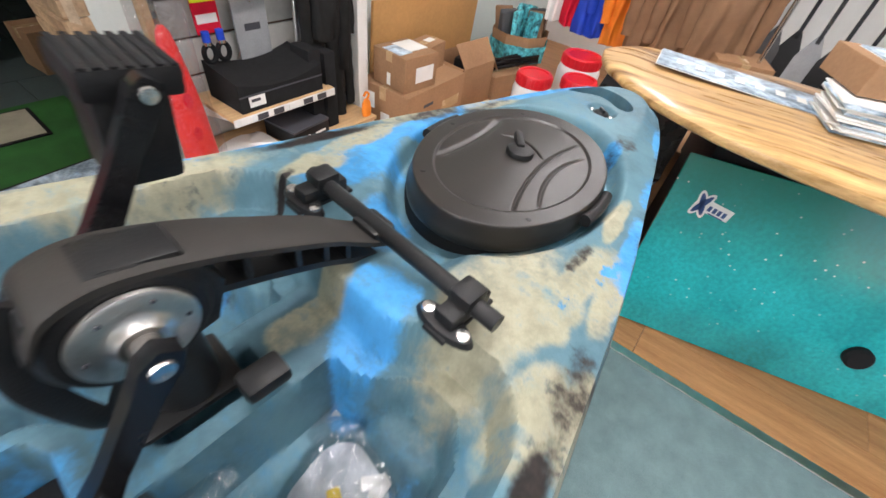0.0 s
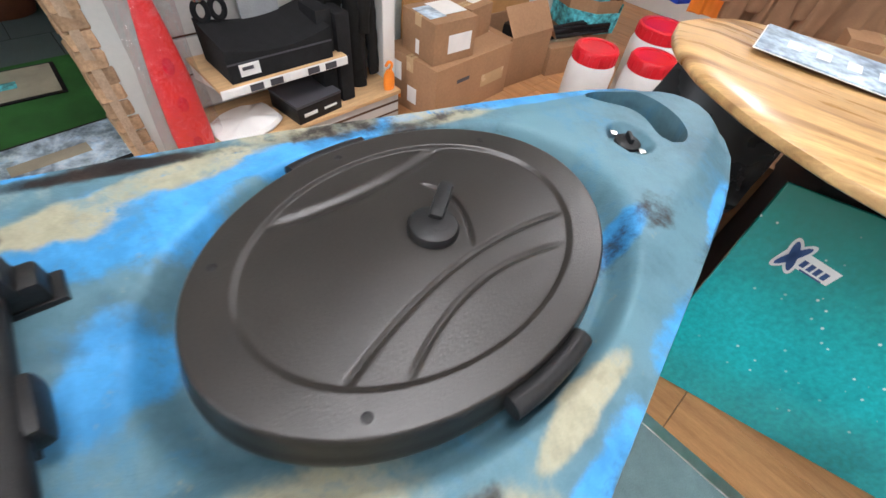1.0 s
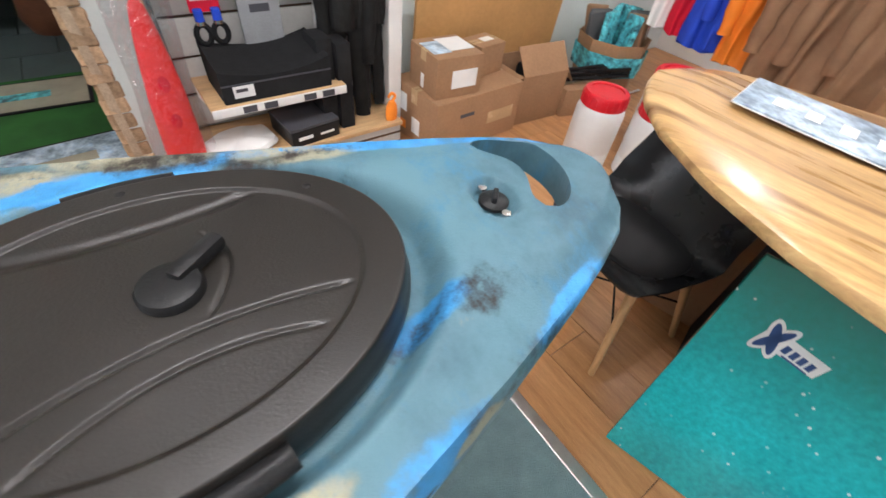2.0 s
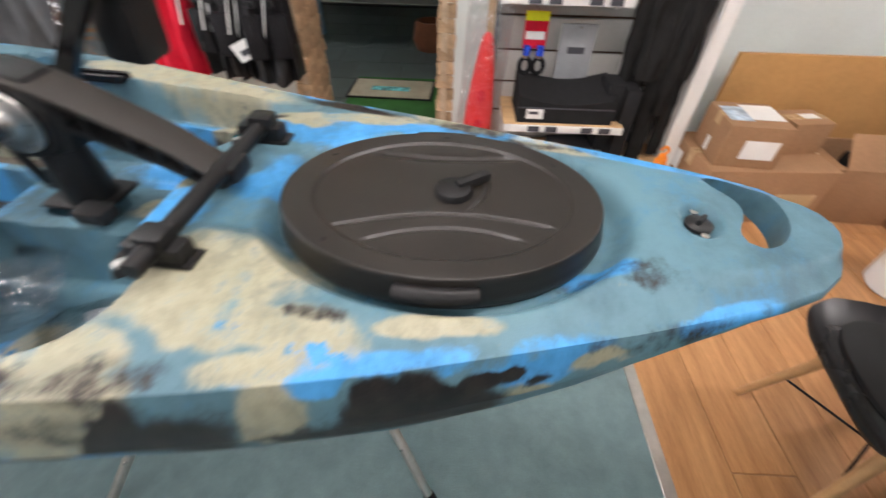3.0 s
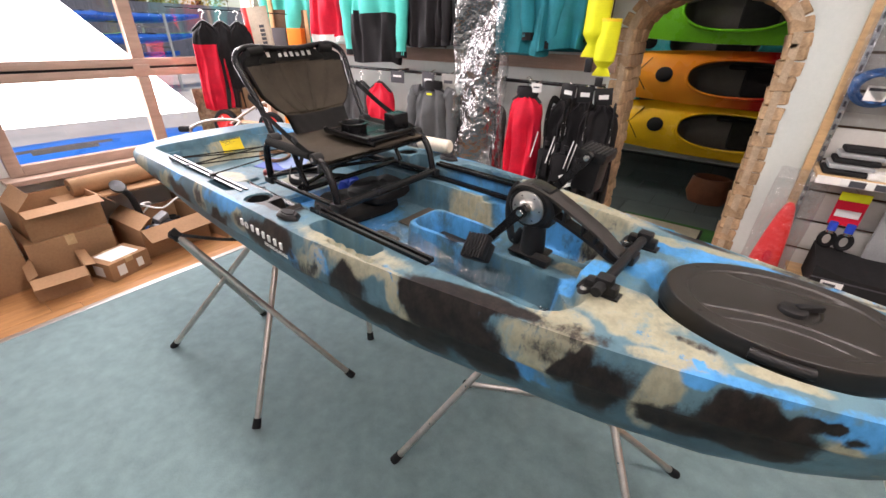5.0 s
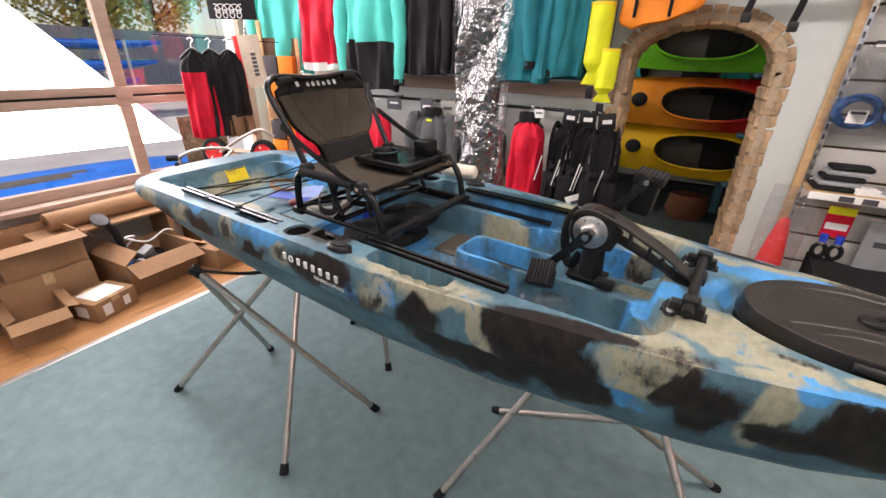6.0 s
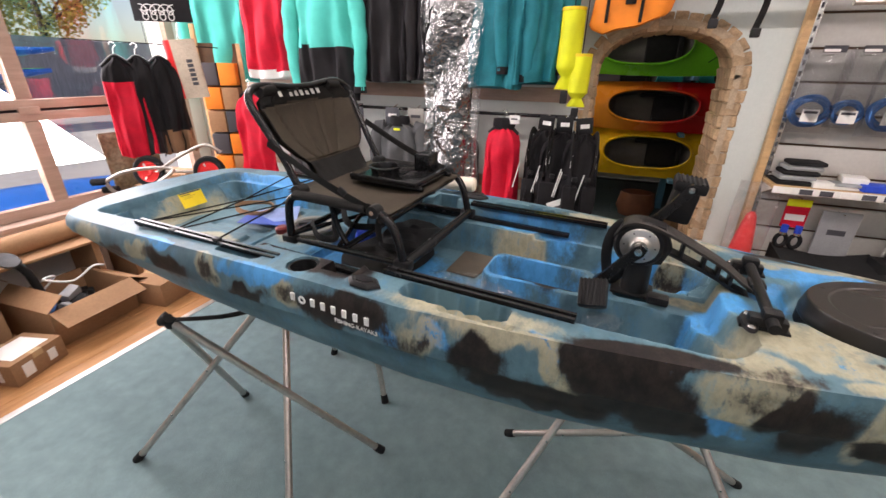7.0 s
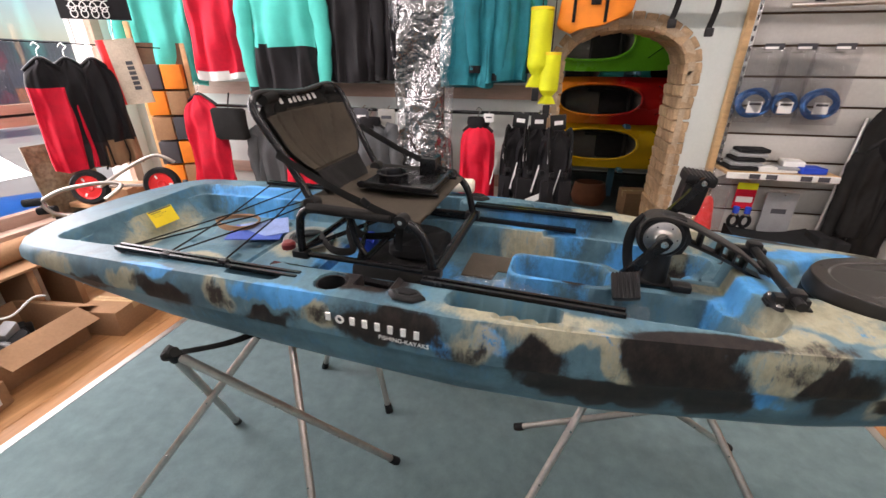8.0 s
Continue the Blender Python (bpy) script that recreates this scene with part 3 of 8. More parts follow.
def camo_material():
    m = bpy.data.materials.new("camouflage_polyethylene")
    m.use_nodes = True
    N, L = m.node_tree.nodes, m.node_tree.links
    b = N["Principled BSDF"]
    co = N.new("ShaderNodeTexCoord")

    def nz(scale, detail, rough, stretch=(1, 1, 1), off=0.0):
        mp = N.new("ShaderNodeMapping")
        mp.inputs["Scale"].default_value, mp.inputs["Location"].default_value = stretch, (off, off * 1.7, 0)
        n = N.new("ShaderNodeTexNoise")
        n.inputs["Scale"].default_value, n.inputs["Detail"].default_value, n.inputs["Roughness"].default_value = scale, detail, rough
        L.new(co.outputs["Object"], mp.inputs[0])
        L.new(mp.outputs[0], n.inputs["Vector"])
        return n.outputs[0]

    def math_node(op, a, c, clamp=False):
        n = N.new("ShaderNodeMath")
        n.operation, n.use_clamp = op, clamp
        for i, v in ((0, a), (1, c)):
            if isinstance(v, (int, float)):
                n.inputs[i].default_value = v
            else:
                L.new(v, n.inputs[i])
        return n.outputs[0]

    def mask(field, noise_out, gain, level, soft):
        at = N.new("ShaderNodeAttribute")
        at.attribute_name = field
        v = math_node("ADD", at.outputs["Fac"], math_node("MULTIPLY", math_node("SUBTRACT", noise_out, 0.5), gain))
        r = N.new("ShaderNodeMapRange")
        r.interpolation_type = "SMOOTHSTEP"
        r.inputs[1].default_value, r.inputs[2].default_value = level - soft, level + soft
        L.new(v, r.inputs[0])
        if field != "dark":
            return r.outputs[0]
        # black stays near its own pools
        return math_node("MULTIPLY", r.outputs[0], math_node("MULTIPLY", at.outputs["Fac"], 4.0, True))

    def band(v, lo, hi):
        r = N.new("ShaderNodeMapRange")
        r.interpolation_type = "SMOOTHSTEP"
        r.inputs[1].default_value, r.inputs[2].default_value = lo, hi
        L.new(v, r.inputs[0])
        return r.outputs[0]

    def mixed(fac, a, c):
        n = N.new("ShaderNodeMix")
        n.data_type = "RGBA"
        L.new(fac, n.inputs[0]) if not isinstance(fac, float) else None
        for i, v in ((6, a), (7, c)):
            if isinstance(v, tuple):
                n.inputs[i].default_value = (*v, 1)
            else:
                L.new(v, n.inputs[i])
        return n.outputs[2]
    def blend(a, c, w):
        return math_node("ADD", math_node("MULTIPLY", a, 1 - w), math_node("MULTIPLY", c, w))
    coarse, streak = nz(5.0, 8, 0.68, (1, 0.8, 0.7)), nz(9.0, 9, 0.72, (1.0, 0.65, 0.5), 3.1)
    smear, fine, speck = nz(13.0, 9, 0.74, (1.2, 0.7, 0.40), 11.3), nz(34.0, 6, 0.72, (1, 0.8, 0.6), 7.7), nz(150.0, 3, 0.7, (1, 1, 1), 5.1)
    steel = mixed(band(coarse, 0.36, 0.64), (0.050, 0.105, 0.138), (0.105, 0.205, 0.250))
    steel = mixed(band(smear, 0.50, 0.72), steel, (0.058, 0.180, 0.290))
    blue = mixed(band(streak, 0.35, 0.62), (0.040, 0.200, 0.42), (0.075, 0.320, 0.66))
    tan = mixed(band(fine, 0.3, 0.7), (0.25, 0.245, 0.175), (0.385, 0.365, 0.262))
    tan = mixed(band(smear, 0.52, 0.70), tan, (0.24, 0.31, 0.28))
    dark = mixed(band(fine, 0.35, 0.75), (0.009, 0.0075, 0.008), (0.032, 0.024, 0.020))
    c = mixed(mask("blue", blend(streak, fine, 0.3), 1.9, 0.60, 0.16), steel, blue)
    mottle = band(blend(fine, coarse, 0.5), 0.36, 0.52)
    c = mixed(math_node("MULTIPLY", mask("tan", blend(smear, streak, 0.40), 2.0, 0.52, 0.20), math_node("ADD", math_node("MULTIPLY", mottle, 0.45), 0.55)), c, tan)
    c = mixed(mask("tan", blend(coarse, speck, 0.35), 3.0, 1.02, 0.22), c, tan)
    c = mixed(mask("blue", blend(fine, streak, 0.4), 3.8, 1.12, 0.12), c, blue)
    c = mixed(math_node("MULTIPLY", band(blend(fine, smear, 0.45), 0.515, 0.60), 0.50), c, steel)
    c = mixed(math_node("MULTIPLY", band(blend(fine, streak, 0.40), 0.40, 0.34), 0.45), c, tan)
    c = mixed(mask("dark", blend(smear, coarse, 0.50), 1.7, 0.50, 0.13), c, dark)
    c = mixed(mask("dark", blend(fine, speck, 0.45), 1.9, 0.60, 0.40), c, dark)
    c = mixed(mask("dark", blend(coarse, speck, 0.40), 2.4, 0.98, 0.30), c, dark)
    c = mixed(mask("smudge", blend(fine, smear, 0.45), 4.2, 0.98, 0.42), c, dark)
    L.new(c, b.inputs["Base Color"])
    b.inputs["Specular IOR Level"].default_value = 0.24
    rr = N.new("ShaderNodeMapRange")
    rr.inputs[3].default_value, rr.inputs[4].default_value = 0.34, 0.56
    L.new(coarse, rr.inputs[0])
    L.new(rr.outputs[0], b.inputs["Roughness"])
    grain = nz(520.0, 2, 0.5)
    bp = N.new("ShaderNodeBump")
    bp.inputs["Strength"].default_value, bp.inputs["Distance"].default_value = 0.22, 0.002
    L.new(grain, bp.inputs["Height"])
    L.new(bp.outputs[0], b.inputs["Normal"])
    return m


M_camo = camo_material()
SECTION = [(1.018, 0.045), (1.036, 0.11), (1.044, 0.20), (1.048, 0.30), (1.043, 0.325), (1.004, 0.375), (0.985, 0.50), (0.945, 0.62), (0.885, 0.74), (0.80, 0.85), (0.66, 0.935), (0.45, 0.98), (0.2, 0.995), (0.0, 1.0)]


def kayak_hull(parent):
    xs = np.concatenate([np.linspace(-1.612, -1.38, 46)[:-1], np.linspace(-1.38, 1.42, 500)[:-1], np.linspace(1.42, 1.552, 40)])
    vs = np.linspace(-1, 1, 185)
    X = xs[:, None] + 0 * vs[None]
    HW, ZT, ZB = half_width(xs), deck_z(xs), keel_z(xs)
    Y = HW[:, None] * vs[None]
    Z = ZT[:, None] - np.minimum(deck_depth(X, Y), (0.93 * (ZT - ZB))[:, None])
    S = Y.copy()
    cols, ss = [], []
    fy = [s[0] for s in SECTION] + [-s[0] for s in SECTION[-2::-1]]
    fz = [s[1] for s in SECTION] + [s[1] for s in SECTION[-2::-1]]
    depth = ZT - ZB
    edge = deck_depth(xs, HW)
    for a, c in zip(fy, fz):
        cols.append(np.stack([xs, HW * a, (ZT - edge) - c * (depth - edge)], -1))
        ss.append(np.sign(a + 1e-9) * (HW + c * depth))
    top = np.stack([X, Y, Z], -1)
    # deck runs starboard to port; the skin goes on from the port edge round the keel back to starboard
    P = np.concatenate([top, np.stack(cols, 1)], 1)
    SS = np.concatenate([S, np.stack(ss, 1)], 1)
    ns, nc = P.shape[:2]
    verts = P.reshape(-1, 3)
    faces = []
    for i in range(ns - 1):
        for j in range(nc):
            k = (j + 1) % nc
            faces.append((i * nc + j, (i + 1) * nc + j, (i + 1) * nc + k, i * nc + k))
    faces.append(tuple(range(nc)))
    faces.append(tuple(range((ns - 1) * nc, ns * nc))[::-1])
    me = bpy.data.meshes.new("hull")
    me.from_pydata(verts.tolist(), [], faces)
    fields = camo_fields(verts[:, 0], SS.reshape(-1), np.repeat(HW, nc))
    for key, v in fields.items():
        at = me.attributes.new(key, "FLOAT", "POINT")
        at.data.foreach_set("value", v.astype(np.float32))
    me.materials.append(M_camo)
    bm = bmesh.new()
    bm.from_mesh(me)
    bmesh.ops.recalc_face_normals(bm, faces=bm.faces)
    bm.to_mesh(me)
    bm.free()
    me.polygons.foreach_set("use_smooth", [True] * len(me.polygons))
    me.set_sharp_from_angle(angle=radians(50))
    ob = new("hull", me)
    ob.parent = parent
    return ob


def bow_handle_cut(hull):
    """The crescent grab hole through the bow plate."""
    out = []
    for side in (1, -1):
        for k in range(31):
            u = side * (-1 + 2 * k / 30)
            a = radians(63 * u)
            r = side * 0.0245 * (1 - abs(u) ** 5) ** 0.5
            out.append((1.404 + (0.081 + r) * math.cos(a), (0.074 + r) * math.sin(a)))
    out = [p for i, p in enumerate(out) if i not in (30, 61)]
    cut = obj("grab_hole_cutter", prism(out, 0.86, 1.12), M_camo, False)
    mod = hull.modifiers.new("grab_hole", "BOOLEAN")
    mod.operation, mod.object, mod.solver = "DIFFERENCE", cut, "EXACT"
    bpy.context.view_layer.update()
    me = bpy.data.meshes.new_from_object(hull.evaluated_get(bpy.context.evaluated_depsgraph_get()))
    hull.modifiers.clear()
    hull.data = me
    bpy.data.objects.remove(cut)


kayak = thing("fishing_kayak", "blue, sand and black camouflage sit-on-top fishing kayak on metal stands", "kayak", KAYAK)
hull = kayak_hull(kayak)
bow_handle_cut(hull)


# ---- fittings of the kayak, in its own frame ----
# brown tint in the base colour imitates the lid's warm reflection
M_lid = surf("hatch_lid_plastic", (0.019, 0.0165, 0.0140), 0.33, var=0.22, scale=7, fine=420, bump=0.10, spots=0.08, spot_color=(0.06, 0.055, 0.05), rough_var=0.06, spec=0.42)


def hatch_lid():
    lid = bmesh.new()
    cx, cy, a, b = LID
    nr, na = 190, 400
    zc = 1.000
    turn = Matrix.Translation((cx, cy, 0)) @ pose(0, 0, 0, 0, 0, 5) @ Matrix.Translation((-cx, -cy, 0))

    def height(e, x, y):
        # broad flat rim, rounded at its edge, round a plate that sits a little lower
        z = zc - 0.026 * sstep(0.955, 1.003, e) ** 2
        z -= 0.0032 * (1 - sstep(0.765, 0.800, e))
        z += 0.0035 * (1 - sstep(0.0, 0.75, e))
        inside = 1 - sstep(0.74, 0.78, e)
        # one soft moulded crease and two narrow ones, each a shallow arc across the plate
        for y0, bend, xm, lo, hi, w, deep in ((-0.043, 1.15, 0.028, -0.150, 0.150, 0.0024, 0.0024), (-0.068, 2.3, 0.018, -0.105, 0.112, 0.0024, 0.0020), (0.082, -1.0, -0.005, -0.110, 0.120, 0.0065, 0.0030)):
            d = y - y0 + bend * (x - xm) ** 2
            z -= deep * math.exp(-(d / w) ** 2) * inside * sstep(lo, lo + 0.03, x) * (1 - sstep(hi - 0.03, hi, x))
        # curved slot beside the knob
        d = x - 0.030 - 0.030 * math.cos((y - 0.022) * 26)
        z -= 0.0030 * math.exp(-(d / 0.0026) ** 2) * sstep(-0.040, -0.026, y) * (1 - sstep(0.046, 0.060, y))
        return z
    loops = []
    for i in range(1, nr + 1):
        e = (i / nr) ** 0.9
        loops.append([(cx + a * e * math.cos(t), cy + b * e * math.sin(t), height(e, a * e * math.cos(t), b * e * math.sin(t))) for t in (2 * math.pi * k / na for k in range(na))])
    loops.append([(cx + a * 1.006 * math.cos(t), cy + b * 1.006 * math.sin(t), zc - 0.030) for t in (2 * math.pi * k / na for k in range(na))])
    for f, dz in ((1.008, 0.036), (1.002, 0.042), (0.985, 0.046)):
        loops.append([(cx + a * f * math.cos(t), cy + b * f * math.sin(t), zc - dz) for t in (2 * math.pi * k / na for k in range(na))])
    rings(lid, loops)
    bmesh.ops.transform(lid, matrix=turn, verts=lid.verts)
    bmesh.ops.recalc_face_normals(lid, faces=lid.faces)
    ob = part("hatch_lid", lid, M_lid, kayak, "large oval black plastic bow hatch lid")
    k = pose(1.090, 0.006, 0.9970, 0, 0, 40)
    part("knob", lathe([(0.0, 0.0), (0.0245, 0.0), (0.0245, 0.008), (0.0225, 0.0115), (0.018, 0.0130), (0.0, 0.0135)], 36, k), M_black, ob, "round black turning knob")
    tab = box((0.004, -0.0075, 0.004), (0.056, 0.0075, 0.0185), 0.005, k)
    part("knob_lever", tab, M_black, ob)
    for x, y in ((0.0, 0.885), (-0.74, 0.49), (-0.62, -0.64), (0.72, 0.48)):
        p = (cx + a * x, cy + b * y, zc - 0.0006)
        part("rim_dimple", lathe([(0, 0), (0.0055, 0), (0.004, 0.0008), (0, 0.0007)], 14, turn @ Matrix.Translation(p)), M_black, ob)
    for s in (-1, 1):
        pts = [(cx + a * 1.03 * math.cos(t), cy + s * b * 1.035 * math.sin(t), zc - 0.016) for t in np.linspace(1.36, 1.78, 9)]
        pts = [turn @ Vector(p) for p in pts]
        part("clip", tube(pts, 0.0105, 12, up=(0, 0, 1)), M_black, ob, "black hinge clip on the lid's edge")
    # gasket collar under the lid
    col = bmesh.new()
    rings(col, [[(cx + a * f * math.cos(t), cy + b * f * math.sin(t), z) for t in (2 * math.pi * k / 80 for k in range(80))] for f, z in ((0.985, 0.930), (0.985, 0.950), (0.975, 0.958), (0.94, 0.958), (0.94, 0.930))], cap=False, wrap=True)
    part("hatch_collar", col, M_rubber, kayak, "black rubber collar round the bow hatch")


hatch_lid()

plug = part("drain_plug", lathe([(0, 0), (0.017, 0), (0.017, 0.004), (0.013, 0.007), (0.0, 0.0075)], 24, pose(1.400, 0, 0.993)), M_black, kayak, "black drain plug with two steel screws")
part("plug_grip", box((-0.010, -0.003, 0.006), (0.010, 0.003, 0.014), 0.002, pose(1.400, 0, 0.993, 0, 0, 50)), M_black, plug)
for y in (-0.023, 0.023):
    part("screw", lathe([(0, 0), (0.0058, 0), (0.005, 0.0022), (0, 0.003)], 14, pose(1.400, y, 0.9955)), M_steel, plug)


def tracks():
    for s in (-1, 1):
        for x0, x1, y, z in ((-0.07, 0.412, 0.292, 0.966), (-1.05, -0.40, 0.349, 0.944)):
            lift = 0.010
            pts = lambda yy, zz: [(x0, s * yy, zz + (0 if x0 > -0.5 else -0.011)), (x1, s * yy, zz + 0.004)]
            bm = bmesh.new()
            for dy in (-0.010, 0.010):
                (ax, ay, az), (bx, by, bz) = pts(y + dy, z)
                rings(bm, [[(px, py - 0.0045, pz), (px, py + 0.0045, pz), (px, py + 0.0045, pz + lift), (px, py - 0.0045, pz + lift)] for px, py, pz in ((ax, ay, az), (bx, by, bz))])
            (ax, ay, az), (bx, by, bz) = pts(y, z)
            rings(bm, [[(px, py - 0.0145, pz - 0.003), (px, py + 0.0145, pz - 0.003), (px, py + 0.0145, pz + 0.003), (px, py - 0.0145, pz + 0.003)] for px, py, pz in ((ax, ay, az), (bx, by, bz))])
            part("gear_track", bm, M_tube, kayak, "black slotted gear track")
        # seat slide below it, on the ledge
        part("seat_rail", box((-0.55, s * 0.272 - 0.011, 0.914), (0.30, s * 0.272 + 0.011, 0.928), 0.003), M_tube, kayak, "black seat slide rail")
        # hexagon rod base on the gunwale
        hexm = pose(-0.082, s * 0.372, 0.9655, s * 4, 0, 0)
        hx = part("rod_base", lathe([(0, 0), (0.047, 0), (0.045, 0.007), (0.036, 0.013), (0, 0.0135)], 6, hexm, 1.05, 0.62), M_black, kayak, "black hexagonal accessory base")
        part("rod_base_cap", lathe([(0, 0.013), (0.026, 0.0132), (0.024, 0.0165), (0, 0.017)], 6, hexm, 1.1, 0.66), M_rubber, hx)
        # carrying-handle badge near the stern
        bd = part("side_badge", box((-1.235, s * 0.386 - 0.004, 0.872), (-1.175, s * 0.386 + 0.004, 0.886), 0.003), M_label, kayak, "small pale moulded badge")


tracks()


def brackets():
    """T-bar and clamps that hold the pedal drive."""
    part("cross_bar", tube([(0.775, -0.186, 0.999), (0.775, 0.152, 0.999)], 0.0115, 14), M_black, kayak, "black cross bar of the drive mount")
    for s, y in ((-1, -0.140), (1, 0.128)):
        c = part("clamp", box((0.737, y - 0.014, 0.976), (0.807, y + 0.014, 1.001), 0.005), M_black, kayak, "black clamp with two steel bolts")
        part("clamp_cap", box((0.758, y - 0.016, 0.990), (0.794, y + 0.016, 1.017), 0.006), M_black, c)
        part("clamp_foot", prism([(0.724, y - 0.016), (0.814, y - 0.016), (0.814, y + 0.016), (0.724, y + 0.016)], 0.971, 0.980, bevel=0.003), M_black, c)
        for dy in (-0.026, 0.026):
            part("bolt", lathe([(0, 0), (0.0088, 0), (0.0078, 0.003), (0, 0.004)], 14, pose(0.743, y + dy, 0.985)), M_steel, c)
        part("bolt_plate", lathe([(0, 0), (0.018, 0), (0.016, 0.008), (0, 0.009)], 20, pose(0.743, y, 0.977), 0.95, 2.3), M_black, c)


brackets()


M_matt = surf("matt_black_polymer", (0.030, 0.027, 0.024), 0.62, var=0.12, scale=10, fine=380, bump=0.12, spec=0.3)
M_sil_dark = surf("dark_steel", (0.18, 0.17, 0.16), 0.35, 0.8)


def pedal_drive():
    d = thing("pedal_drive", "black pedal drive unit with silver hub discs and cranks", "pedal drive", KAYAK)
    HX, HY, HZ = 0.508, 0.020, 1.050
    # gear head
    head = bmesh.new()
    prof = [(0.0, -0.030), (0.055, -0.030), (0.062, -0.022), (0.062, 0.022), (0.055, 0.030), (0.0, 0.030)]
    add_lathe(head, prof, 40, Matrix.Translation((HX, HY, HZ)) @ pose(0, 0, 0, 90, 0, 0))
    part("gear_head", head, M_black, d)
    # arm: an arched ladder beam from the head to the cross bar
    top = [(HX - 0.058, HZ + 0.026), (HX - 0.040, HZ + 0.052), (HX + 0.0, HZ + 0.060), (HX + 0.06, HZ + 0.044), (HX + 0.12, HZ + 0.018), (HX + 0.19, HZ - 0.016), (HX + 0.235, HZ - 0.046), (HX + 0.272, HZ - 0.068)]
    tp = curve_pts([(x, 0, z) for x, z in top], 8)
    beam = bmesh.new()
    wid = lambda i: 0.033 - 0.008 * i / len(tp)
    rings(beam, [[(p.x, HY - wid(i), p.z - 0.008), (p.x, HY + wid(i), p.z - 0.008), (p.x, HY + wid(i), p.z - 0.001), (p.x, HY + wid(i) - 0.003, p.z + 0.001), (p.x, HY - wid(i) + 0.003, p.z + 0.001), (p.x, HY - wid(i), p.z - 0.001)] for i, p in enumerate(tp)])
    part("arm_top", beam, M_matt, d, "arched matt black arm")
    low = bmesh.new()
    drop = lambda i: 0.066 - 0.049 * i / (len(tp) - 1)
    sel = [(i, p) for i, p in enumerate(tp) if p.x > HX + 0.045]
    rings(low, [[(p.x - 0.012, HY - 0.020, p.z - drop(i) - 0.009), (p.x - 0.012, HY + 0.020, p.z - drop(i) - 0.009), (p.x - 0.012, HY + 0.020, p.z - drop(i)), (p.x - 0.012, HY - 0.020, p.z - drop(i))] for i, p in sel])
    part("arm_lower_flange", low, M_black, d)
    for xr in (0.060, 0.108, 0.152, 0.190, 0.222):
        i = min(range(len(tp)), key=lambda q: abs(tp[q].x - HX - xr))
        p = tp[i]
        part("arm_rib", box((p.x - 0.0105, HY - 0.019, p.z - drop(i) - 0.004), (p.x - 0.0035, HY + 0.019, p.z - 0.006), 0.001), M_black, d)
    part("arm_hook", box((0.757, HY - 0.024, 0.978), (0.794, HY + 0.024, 1.004), 0.008), M_black, d)
    # housing skirt behind the discs
    sk = [(HX - 0.064, HZ + 0.010), (HX - 0.050, HZ + 0.046), (HX, HZ + 0.064), (HX + 0.05, HZ + 0.054), (HX + 0.075, HZ + 0.0), (HX + 0.06, HZ - 0.045), (HX + 0.0, HZ - 0.062), (HX - 0.045, HZ - 0.045)]
    part("gear_housing", prism(sk, -0.022, 0.022, Matrix.Translation((0, HY, 0)) @ pose(0, 0, 0, 90, 0, 0), 0.004), M_black, d)
    guard = curve_pts([(HX - 0.046, HY, HZ + 0.046), (HX - 0.067, HY, HZ + 0.014), (HX - 0.074, HY, HZ - 0.035), (HX - 0.066, HY, HZ - 0.090), (HX - 0.050, HY, HZ - 0.128), (HX - 0.022, HY, HZ - 0.085)], 6)
    part("guard", tube(guard, 0.0042, 8, flat=3.2, up=(1, 0, 0)), M_black, d, "thin curved black guard")
    part("shaft_tower", cyl((HX + 0.012, HY, HZ - 0.045), (HX + 0.012, HY, 0.905), 0.030, 20, 0.036), M_black, d)
    part("tower_foot", box((HX - 0.045, HY - 0.040, 0.905), (HX + 0.060, HY + 0.040, 0.914), 0.006), M_black, d)
    part("latch", box((HX + 0.045, HY - 0.075, 0.916), (HX + 0.095, HY - 0.040, 0.938), 0.007), M_black, d, "black latch with a steel bolt")
    for s in (-1, 1):
        disc = part("hub_disc", lathe([(0, 0), (0.046, 0.0), (0.0455, 0.004), (0.043, 0.0055), (0.030, 0.0055), (0.022, 0.009), (0.018, 0.014), (0, 0.014)], 48, Matrix.Translation((HX, HY + s * 0.031, HZ)) @ pose(0, 0, 0, -90 * s, 0, 0)), M_alu, d, "brushed silver hub disc")
        for k in range(6):
            a = 2 * math.pi * k / 6
            part("rivet", lathe([(0, 0.0), (0.0026, 0), (0.002, 0.0015), (0, 0.002)], 8, Matrix.Translation((HX + 0.036 * math.cos(a), HY + s * 0.036, HZ + 0.036 * math.sin(a))) @ pose(0, 0, 0, -90 * s, 0, 0)), M_bars, disc)
        part("axle", cyl((HX, HY + s * 0.03, HZ), (HX, HY + s * 0.066, HZ), 0.0125, 18), M_sil_dark, d)
